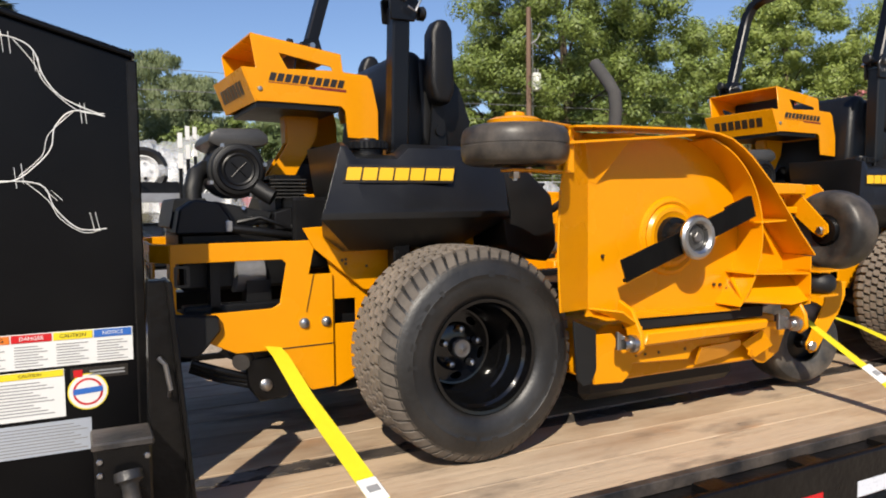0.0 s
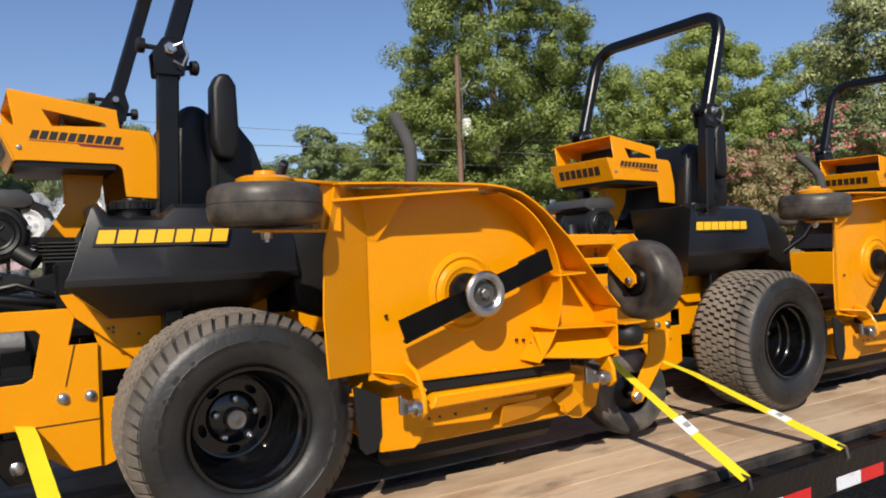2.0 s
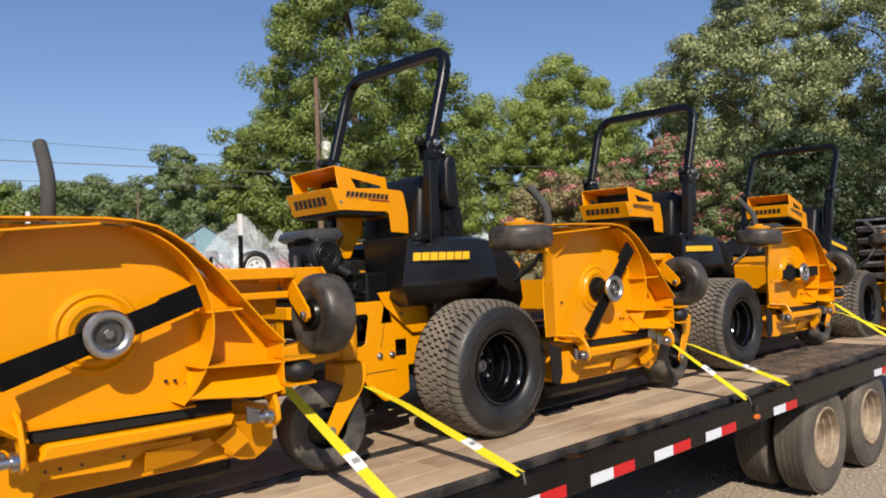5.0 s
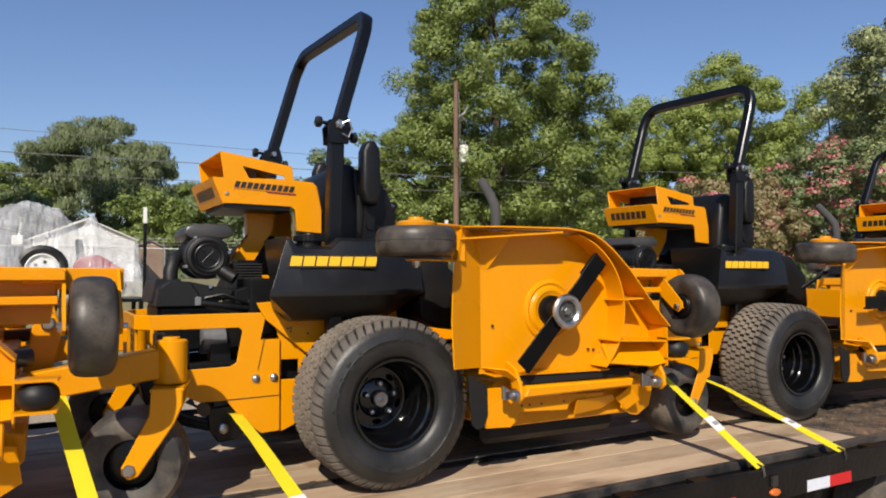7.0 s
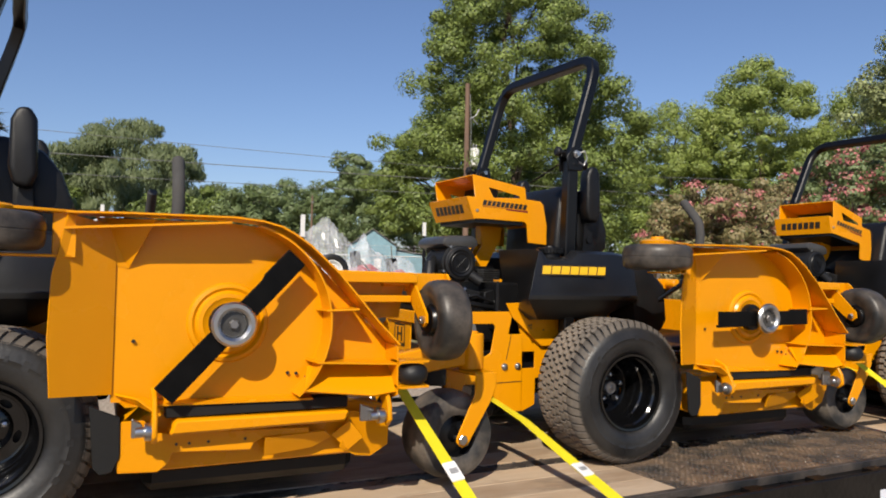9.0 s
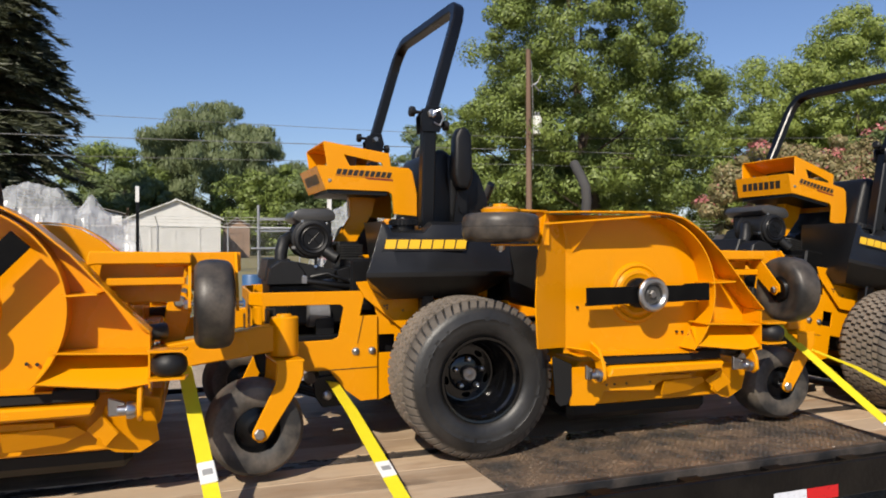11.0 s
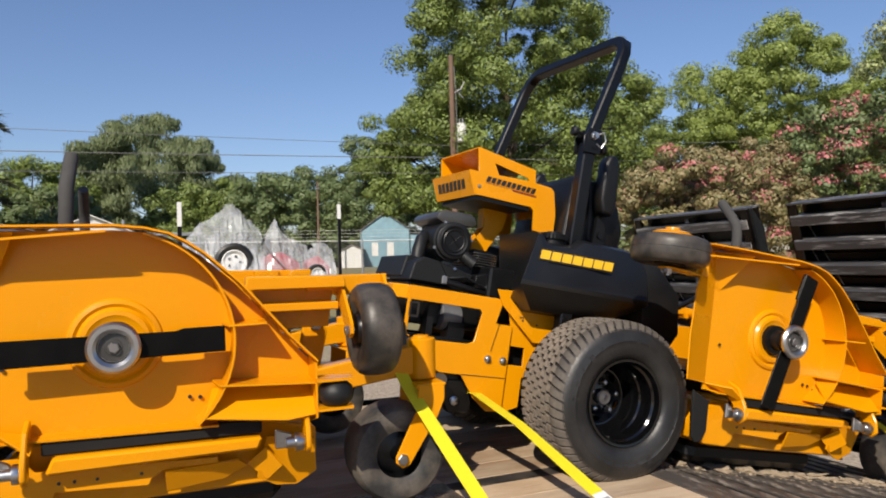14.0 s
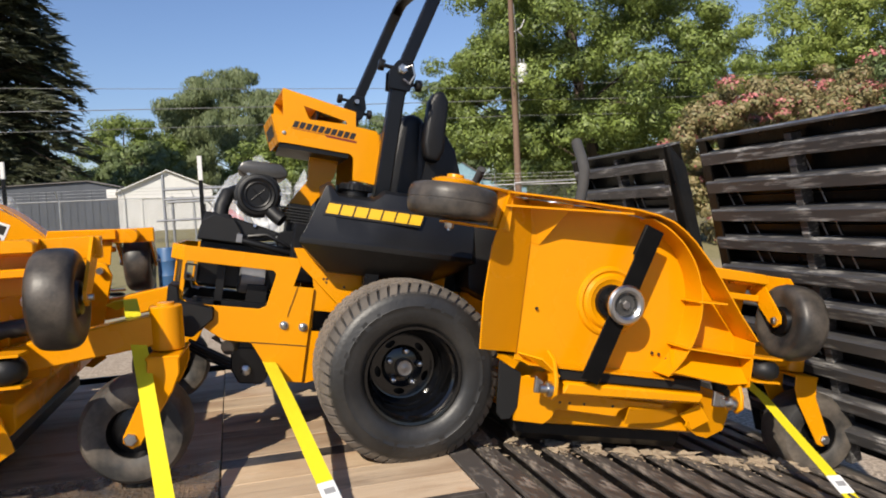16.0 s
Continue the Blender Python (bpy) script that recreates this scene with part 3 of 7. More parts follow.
# steel plate over the axles
b = B()
box(b, PLATE0, PLATE1, WOOD_NEAR + 0.013, 0.148, -0.03, 0.002)
PLATE_MAT = material("oily_expanded_steel_plate", (0.075, 0.068, 0.062), 0.27, 0.1, vary=0.9, other=(0.27, 0.185, 0.12), scale=6, fine=0.95, bump=0.9, bump_scale=75, rough_vary=0.24, spec=0.75)
deck_plate = part("deck_plate", b, PLATE_MAT, trailer, "oily dark steel plate over the axles", bevel=0.002)
b = B()
for i in range(120):
    x = PLATE0 + 0.03 + i * 0.0158
    for j in range(20):
        y = WOOD_NEAR + 0.03 + j * 0.032 + (0.016 if i % 2 else 0)
        if (i * 37 + j * 53) % 17 < 5:  # worn away
            continue
        e = 0.004 * math.sin(i * 12.9 + j * 7.7)
        vs = [b.verts.new(p) for p in ((x - 0.006 + e, y, 0.002), (x, y - 0.012 + e, 0.002), (x + 0.006, y + e, 0.002), (x - e, y + 0.012, 0.002), (x, y, 0.004 + 0.003 * ((i * 7 + j * 5) % 11) / 11))]
        for q in range(4):
            b.faces.new((vs[q], vs[(q + 1) % 4], vs[4]))
tagged(part("raised_tread", b, PLATE_MAT, deck_plate), kind="stuff")

# headboard box and corner post at the front
front_box = thing("gooseneck_box", "black painted gooseneck box with pinstripes and warning decals", "trailer box")
b = B()
prism(b, [(-2.6, 0.02), (-0.945, 0.02), (-0.945, 1.146), (-1.22, 1.225), (-2.6, 1.62)], -0.04, 0.0)
panel = part("side_panel", b, PANEL_BLACK, front_box, bevel=0.006)
b = B()
box(b, -0.96, -0.935, -0.046, -0.02, 0.02, 1.14)
part("corner_trim", b, TRAILER_BLACK, front_box, bevel=0.004)
b = B()
prism(b, [(-2.6, 1.62), (-0.94, 1.143), (-0.94, 1.158), (-2.6, 1.635)], -0.055, 0.005)
part("top_cap", b, PANEL_BLACK, front_box, bevel=0.004)
b = B()
prism(b, [(-2.6, 0.02), (-1.5, 0.02), (-1.5, 1.22), (-2.6, 1.6)], 0.002, 1.2)
part("box_body", b, TRAILER_BLACK, front_box, bevel=0.006)
b = B()
box(b, -2.6, -0.9, -0.04, 1.2, -0.1, 0.0)
box(b, -2.6, -0.95, 0.1, 1.1, -0.4, -0.1)
part("front_sill", b, TRAILER_BLACK, front_box)


def decal_box(name, x0, x1, z0, z1, mat, y=-0.0405, label=""):
    b = B()
    box(b, x0, x1, y - 0.0012, y, z0, z1)
    return part(name, b, mat, panel, label)


def words(text, size, x, z, y, mat, parent, name="lettering"):
    c = bpy.data.curves.new(name, "FONT")
    c.body, c.size, c.extrude, c.align_x, c.align_y = text, size, 0.0004, "CENTER", "CENTER"
    c.materials.append(mat)
    o = new(name, c)
    o.matrix_basis = pose(x, y, z, 90, 0, 0)
    o.parent = parent
    return o


GREYLINE = material("grey_print", (0.3, 0.3, 0.3), 0.5, vary=0.05, scale=5)
ORANGE = material("orange_decal", (0.75, 0.2, 0.02), 0.4, vary=0.05, scale=5)
BLUE = material("blue_decal", (0.03, 0.14, 0.5), 0.4, vary=0.05, scale=5)
CAUTION_YELLOW = material("warning_yellow_decal", (0.85, 0.68, 0.02), 0.4, vary=0.05, scale=5)
dec = decal_box("warning_decal", -1.33, -0.968, 0.382, 0.468, WHITE, label="white four-panel warning decal")
for i, (word, mat, ink) in enumerate((("WARNING", ORANGE, MARK_DARK), ("DANGER", REFLECT_RED, WHITE), ("CAUTION", CAUTION_YELLOW, MARK_DARK), ("NOTICE", BLUE, WHITE))):
    x1 = -0.971 - (3 - i) * 0.0895
    b = B()
    box(b, x1 - 0.086, x1, -0.0432, -0.0418, 0.447, 0.466)
    head = part("heading", b, mat, dec)
    words(word, 0.013, x1 - 0.043, 0.4565, -0.0437, ink, dec)
    b = B()
    for r in range(8):
        box(b, x1 - 0.08, x1 - 0.01 - 0.02 * ((r * 7 + i) % 3) / 2, -0.0425, -0.0418, 0.388 + r * 0.0068, 0.3905 + r * 0.0068)
    part("small_print", b, GREYLINE, dec)
dec = decal_box("tyre_safety_decal", -1.33, -1.126, 0.256, 0.375, WHITE, label="white decal with yellow caution band")
b = B()
box(b, -1.33, -1.128, -0.0432, -0.0418, 0.358, 0.374)
part("heading", b, CAUTION_YELLOW, dec)
words("CAUTION", 0.011, -1.2, 0.366, -0.0437, MARK_DARK, dec)
b = B()
for r in range(11):
    box(b, -1.32, -1.15 - 0.03 * (r % 4) / 2, -0.0425, -0.0418, 0.268 + r * 0.0078, 0.2705 + r * 0.0078)
part("small_print", b, GREYLINE, dec)
dec = decal_box("maker_decal", -1.113, -0.982, 0.344, 0.373, MARK_DARK, label="small black maker's decal")
b = B()
box(b, -1.106, -1.086, -0.0432, -0.0418, 0.35, 0.368)
part("emblem", b, REFLECT_RED, dec)
b = B()
for r in range(2):
    box(b, -1.07, -0.99, -0.0432, -0.0418, 0.352 + r * 0.008, 0.356 + r * 0.008)
part("small_print", b, GREYLINE, dec)
b = B()
cyl(b, (-1.075, -0.0405, 0.312), (-1.075, -0.042, 0.312), 0.046, 40)
seal = part("round_seal", b, CAUTION_YELLOW, panel, "round white, red and blue association seal")
for r, mat, d in ((0.043, WHITE, 0.0428), (0.034, REFLECT_RED, 0.0434), (0.029, WHITE, 0.044)):
    b = B()
    cyl(b, (-1.075, -0.041, 0.312), (-1.075, -d, 0.312), r, 40)
    part("seal_disc", b, mat, seal)
b = B()
prism(b, [(-1.108, 0.306), (-1.042, 0.31), (-1.042, 0.324), (-1.108, 0.32)], -0.042, -0.0448)
part("seal_band", b, BLUE, seal)
dec = decal_box("capacity_decal", -1.33, -1.07, 0.165, 0.246, material("silver_foil", (0.55, 0.6, 0.68), 0.35, 0.4, vary=0.1, scale=9), label="silver foil data decal")
b = B()
for r in range(9):
    box(b, -1.32, -1.08 - 0.03 * (r % 3) / 2, -0.0425, -0.0418, 0.172 + r * 0.0078, 0.1745 + r * 0.0078)
part("small_print", b, GREYLINE, dec)


def stripe(pts, w=0.0016):
    """A thin painted line through x and z points, smoothed."""
    out = []
    for i in range(len(pts) - 1):
        p0, p1, p2, p3 = (Vector(pts[max(i - 1, 0)]), Vector(pts[i]), Vector(pts[i + 1]), Vector(pts[min(i + 2, len(pts) - 1)]))
        for s in range(6):
            t = s / 6
            out.append(0.5 * ((2 * p1) + (p2 - p0) * t + (2 * p0 - 5 * p1 + 4 * p2 - p3) * t * t + (3 * p1 - p0 - 3 * p2 + p3) * t ** 3))
    out.append(Vector(pts[-1]))
    b = B()
    tube(b, [(p[0], -0.0412, p[1]) for p in out], w, 6)
    return part("pinstripe", b, WHITE, panel)


def flourish(x, z, s):
    stripe([(x - 0.26 * s, z + 0.185), (x - 0.19 * s, z + 0.175), (x - 0.15 * s, z + 0.15), (x - 0.13 * s, z + 0.09), (x - 0.09 * s, z + 0.04), (x, z)])
    stripe([(x - 0.19 * s, z + 0.172), (x - 0.15 * s, z + 0.12), (x - 0.125 * s, z + 0.07), (x - 0.06 * s, z + 0.012), (x, z + 0.006)], 0.001)
    stripe([(x, z), (x - 0.07 * s, z + 0.01), (x - 0.11 * s, z - 0.03), (x - 0.12 * s, z - 0.08), (x - 0.15 * s, z - 0.12), (x - 0.2 * s, z - 0.16), (x - 0.26 * s, z - 0.165)])
    stripe([(x - 0.07 * s, z + 0.008), (x - 0.125 * s, z - 0.05), (x - 0.14 * s, z - 0.1), (x - 0.19 * s, z - 0.15)], 0.001)
    for dx, dz in ((-0.055, 0.0), (-0.045, 0.0), (-0.15, 0.12), (-0.14, 0.105), (-0.2, -0.16), (-0.185, -0.15), (-0.215, 0.16), (-0.2, 0.158)):
        stripe([(x + dx * s, z + dz + 0.03), (x + dx * s + 0.004, z + dz - 0.02)], 0.0008)


flourish(-1.013, 0.998, 1.0)
stripe([(-1.27, 0.835), (-1.19, 0.835), (-1.15, 0.82), (-1.13, 0.77), (-1.08, 0.72), (-1.018, 0.719)])
stripe([(-1.19, 0.833), (-1.145, 0.79), (-1.12, 0.745), (-1.07, 0.71), (-1.03, 0.717)], 0.001)
for dx in (0, 0.012):
    stripe([(-1.055 + dx, 0.76), (-1.045 + dx, 0.712)], 0.0008)
    stripe([(-1.15 + dx, 0.815), (-1.125 + dx, 0.79)], 0.0008)

# slanted post and winch box in front of the panel
post = thing("corner_post", "dark grey slanted steel post beside the trailer box", "post")
b = B()
prism(b, [(-0.955, 0.0), (-0.855, 0.0), (-0.90, 0.60), (-0.945, 0.60)], -0.25, -0.19)
part("post_web", b, TRAILER_BLACK, post, bevel=0.004)
b = B()
prism(b, [(-0.862, 0.0), (-0.85, 0.0), (-0.895, 0.60), (-0.907, 0.60)], -0.29, -0.16)
part("post_flange", b, TRAILER_BLACK, post, bevel=0.003)
b = B()
tube(b, [(-0.925, -0.262, 0.42), (-0.915, -0.285, 0.41), (-0.905, -0.285, 0.35), (-0.905, -0.262, 0.33)], 0.006, 8)
part("tie_loop", b, STEEL, post)
jack = thing("landing_jack", "black landing jack with a crank shaft beside the box", "jack")
b = B()
box(b, -1.07, -0.955, -0.36, -0.25, -0.25, 0.262)
part("housing", b, TRAILER_BLACK, jack, bevel=0.006)
b = B()
box(b, -1.075, -0.95, -0.365, -0.245, 0.252, 0.27)
part("housing_lid", b, WORN_STEEL, jack, bevel=0.004)
b = B()
lathe(b, [(0, 0.03), (0.02, 0.03), (0.024, 0.022), (0.03, 0.018), (0.16, 0.018), (0.165, 0.014)], (-1.005, -0.36, 0.2), (0.08, -0.35, -0.75), 20)
part("crank_shaft", b, WORN_STEEL, jack)
for x, z in ((-1.06, 0.11), (-1.06, 0.2), (-1.06, 0.23), (-0.965, 0.23)):
    b = B()
    hexhead(b, (x, -0.36, z), (0, -1, 0), 0.007, 0.006)
    part("bolt", b, ZINC, jack)
b = B()
box(b, -1.06, -0.965, -0.35, -0.26, -0.82, -0.25)
part("leg", b, TRAILER_BLACK, jack, bevel=0.004)

# reflective tape and marker lamps on the near rail
for i, x in enumerate((0.55, 1.05, 1.55, 2.05, 2.55, 3.05, 3.54, 4.35, 6.1, 7.09, 7.59)):
    tape = thing("reflector_tape", "white and red reflective tape strip on the rail", "reflector", pose(0, 0, -0.022, 0, 0, 0.5), "tape strips on the rail")
    for x0, mat, nm in ((x, REFLECT_WHITE, "white_half"), (x + 0.167, REFLECT_RED, "red_half")):
        b = B()
        box(b, x0, x0 + 0.165, EDGE - 0.0015, EDGE, -0.134, -0.084)
        part(nm, b, mat, tape)
for x in (4.08,):
    lamp = thing("marker_lamp", "amber side marker lamp on the trailer rail", "lamp", pose(0, 0, -0.022, 0, 0, 0.5))
    b = B()
    lathe(b, [(0, 0.02), (0.008, 0.02), (0.014, 0.016), (0.016, 0.0)], (x + 0.04, EDGE, -0.1), (0, -1, 0), 20)
    bmesh.ops.scale(b, vec=(1.6, 1, 0.8), space=Matrix.Translation((-x - 0.04, 0, 0.1)), verts=b.verts)
    part("lens", b, AMBER, lamp)
    b = B()
    box(b, x + 0.02, x + 0.055, EDGE - 0.01, EDGE, -0.075, -0.03)
    part("bracket", b, WORN_STEEL, lamp)

# dovetail: crossbars of angle iron with gaps
for y0, y1 in ((EDGE + 0.02, EDGE + 0.09), (0.54, 0.62), (FAR - 0.09, FAR - 0.02)):
    b = B()
    prism(b, [(TAIL, -0.012), (END, DROP - 0.012), (END, DROP - 0.12), (TAIL, -0.14)], y0, y1)
    part("dovetail_beam", b, TRAILER_BLACK, trailer, bevel=0.003)
b = B()
prism(b, [(TAIL, 0.004), (END, DROP + 0.004), (END, DROP - 0.13), (TAIL, -0.138)], EDGE, EDGE + 0.018)
part("dovetail_side", b, TRAILER_BLACK, trailer, bevel=0.003)
b = B()
box(b, TAIL + 0.002, TAIL + 0.09, WOOD_NEAR - 0.1, WOOD_FAR + 0.1, -0.04, 0.001)
part("tail_plate", b, BAR_STEEL, trailer, bevel=0.002)
bar = None
for i in range(12):
    x = TAIL + 0.12 + i * 0.148
    if bar is None:
        b = B()
        prism(b, [(0.0, 0.0), (0.0, 0.008), (0.004, 0.012), (0.08, 0.012), (0.088, 0.004), (0.088, -0.13), (0.08, -0.13), (0.08, 0.0)], EDGE + 0.02, FAR - 0.02)
        bar = part("dovetail_bar", b, BAR_STEEL, trailer, "scuffed black angle-iron crossbar")
        bar.matrix_basis = pose(x, 0, tail_z(x), 0, math.degrees(math.atan2(-DROP, END - TAIL)), 0)
    else:
        twin(bar, "dovetail_bar", pose(x, 0, tail_z(x), 0, math.degrees(math.atan2(-DROP, END - TAIL)), 0), trailer)

# dirt and wood chips lodged between the bars
CHIPS = material("tan_grit", (0.5, 0.4, 0.28), 0.9, vary=0.8, other=(0.3, 0.22, 0.15), scale=30, fine=0.5, bump=0.5, bump_scale=120)
rng = np.random.default_rng(77)
b = B()
for i in range(10):
    x0 = TAIL + 0.12 + i * 0.148
    yc = 0.03 - 0.018 * i
    for k in range(110):
        clump = rng.random() < 0.75
        y = yc + (rng.normal(0.0, 0.03) if clump else rng.normal(-0.03, 0.08))
        x = x0 + (0.07 + rng.normal(0, 0.018) if clump else rng.random() * 0.14)
        z = tail_z(x) + (0.013 if x - x0 < 0.088 else -0.01)
        s = (0.007 + 0.017 * rng.random() ** 2) if clump else 0.003 + 0.004 * rng.random() ** 2
        vs = [b.verts.new((x + s * rng.normal(0, 0.9), y + s * rng.normal(0, 1.2), z + s * (0.2 + 0.5 * rng.random()))) for _ in range(5)] + [b.verts.new((x, y, z - s * 0.4))]
        bmesh.ops.convex_hull(b, input=vs)
tagged(part("grit", b, CHIPS, trailer, "tan grit and wood chips between the bars"), kind="stuff")

# two slatted ramps standing up at the tail
# black beam added to cover ground that should lie in deep shadow
b = B()
prism(b, [(END, DROP - 0.01), (END + 0.1, DROP - 0.02), (END + 0.1, DROP - 0.2), (END, DROP - 0.2)], EDGE, FAR)
part("tail_beam", b, TRAILER_BLACK, trailer, bevel=0.004)
LEAN_ANGLE = math.degrees(math.atan2(0.3, 1.5))
FOOT = END + 0.03


def ramp(y0, y1):
    """Two ramp sections folded together: slats of angle iron in front, the folded leaf behind."""
    r = thing("loading_ramp", "scuffed black slatted steel ramp standing upright", "ramp", pose(FOOT, 0, DROP, 0, -LEAN_ANGLE, 0), "raised ramps at the tail")
    h = 1.535
    for y, sg in ((y0, 1), (y1, -1)):
        b = B()
        prism(b, [(-0.012, 0.0), (0.105, 0.0), (0.105, h - 0.14), (0.03, h), (-0.012, h)], y, y + sg * 0.012)
        box(b, -0.012, 0.0, min(y, y + sg * 0.06), max(y, y + sg * 0.06), 0.0, h)
        part("side_channel", b, TRAILER_BLACK, r, bevel=0.002)
    for f in (0.52,):
        y = y0 + (y1 - y0) * f
        b = B()
        box(b, 0.012, 0.07, y - 0.02, y + 0.02, 0.0, h - 0.04)
        part("stringer", b, RAMP_STEEL, r, bevel=0.002)
    for i in range(10):
        z = h - 0.135 - i * 0.1415
        b = B()
        prism(b, [(-0.014, z), (-0.022, z + 0.05), (-0.012, z + 0.06), (0.055, z + 0.064), (0.055, z + 0.057), (-0.006, z + 0.052), (-0.007, z)], y0 + 0.013, y1 - 0.013)
        part("slat", b, RAMP_STEEL, r)
    b = B()
    box(b, 0.095, 0.101, y0 + 0.013, y1 - 0.013, 0.02, h - 0.013)
    leaf = part("folded_leaf", b, TRAILER_BLACK, r, "black folded second leaf of the ramp")
    for i in range(9):
        z = 0.06 + i * 0.1415
        b = B()
        box(b, 0.074, 0.094, y0 + 0.02, y1 - 0.02, z, z + 0.03)
        part("leaf_slat", b, TRAILER_BLACK, leaf)
    for d0, z0, d1, z1 in ((0.06, 1.38, 0.47, 0.47), (0.025, 1.3, 0.42, 0.4), (0.59, 1.37, 0.93, 0.42), (0.54, 1.3, 0.87, 0.35)):
        b = B()
        tube(b, [(0.07, y1 - d0, z0), (0.07, y1 - d1, z1)], 0.004, 6)
        part("brace_rod", b, STEEL, r)
    b = B()
    box(b, -0.022, 0.1, y0, y1, h - 0.012, h)
    part("top_lip", b, RAMP_STEEL, r, bevel=0.002)
    return r


ramp(-0.63, 0.566)
ramp(0.862, 1.955)


# dual wheels
def road_wheel_parts(parent):
    prof = [(-0.1, 0.2), (-0.112, 0.24), (-0.118, 0.30), (-0.108, 0.345), (-0.095, 0.368), (-0.06, 0.378), (0.06, 0.378), (0.095, 0.368), (0.108, 0.345), (0.118, 0.30), (0.112, 0.24), (0.1, 0.2)]
    b = B()
    lathe(b, prof, (0, 0, 0), (0, -1, 0), 56, closed=True)
    part("tyre", b, ROAD_TYRE, parent, sharp=50)
    b = B()
    N = 84
    for k in range(5):  # zigzag ribs round the tread
        y = -0.076 + k * 0.038
        rings = []
        for u, r in ((-0.0155, 0.372), (-0.014, 0.3815), (0.014, 0.3815), (0.0155, 0.372)):
            rings.append([b.verts.new((r * math.cos(2 * math.pi * q / N), y + u + 0.0022 * (q % 2), r * math.sin(2 * math.pi * q / N))) for q in range(N)])
        for p, q in zip(rings, rings[1:]):
            for i in range(N):
                b.faces.new((p[i], p[(i + 1) % N], q[(i + 1) % N], q[i]))
    tagged(part("tread_ribs", b, ROAD_TYRE, parent), kind="stuff")


dual = []
for ax in (5.33, 6.19):
    for y, face in ((-0.44, -1), (-0.16, 1), (1.46, -1), (1.75, 1)):
        w = thing("trailer_wheel", "dusty dual trailer wheel with a pale dirty steel rim", "wheel", pose(ax, y, GROUND + 0.382), "dual wheels under the trailer")
        if not dual:
            road_wheel_parts(w)
            b = B()
            lathe(b, [(0.1, 0.21), (0.112, 0.206), (0.114, 0.199), (0.1, 0.193), (0.074, 0.19), (0.068, 0.181), (0.03, 0.178), (0.024, 0.169), (-0.04, 0.164), (-0.085, 0.15), (-0.1, 0.12), (-0.088, 0.09), (-0.09, 0.0)], (0, 0, 0), (0, -1, 0), 40, caps=(False, True))
            rim = part("rim", b, RIM_TAN, w)
            b = B()
            lathe(b, [(-0.09, 0.06), (-0.01, 0.06), (0.0, 0.05), (0.005, 0.0)], (0, 0, 0), (0, -1, 0), 24)
            for q in range(8):
                a = q * math.pi / 4
                hexhead(b, (0.085 * math.cos(a), 0.088, 0.085 * math.sin(a)), (0, -1, 0), 0.014, 0.02)
            part("hub", b, STEEL, rim)
            dual.append(w)
        else:
            bpy.data.objects.remove(w)
            copy_thing(dual[0], pose(ax, y, GROUND + 0.382, 0, 37 * ax, 0 if face < 0 else 180))
    b = B()
    cyl(b, (ax, -0.4, GROUND + 0.404), (ax, 1.7, GROUND + 0.404), 0.06, 16)
    part("axle", b, TRAILER_BLACK, trailer)
b = B()
box(b, 4.5, 6.6, 0.06, 0.18, -0.5, -0.39)
box(b, 4.5, 6.6, 0.98, 1.1, -0.5, -0.39)
part("spring_hanger", b, TRAILER_BLACK, trailer)
b = B()
prism(b, [(4.62, -0.045), (6.6, -0.045), (6.6, -0.055), (4.62, -0.055)], EDGE + 0.03, 0.0)
part("wheel_cover_plate", b, TRAILER_BLACK, trailer)


# ---- wide-area mower: x forwards, y away from the near side, z up from the drive tyre's foot ----
YC = 0.57  # middle of the machine


def mirrored(y):
    return 2 * YC - y


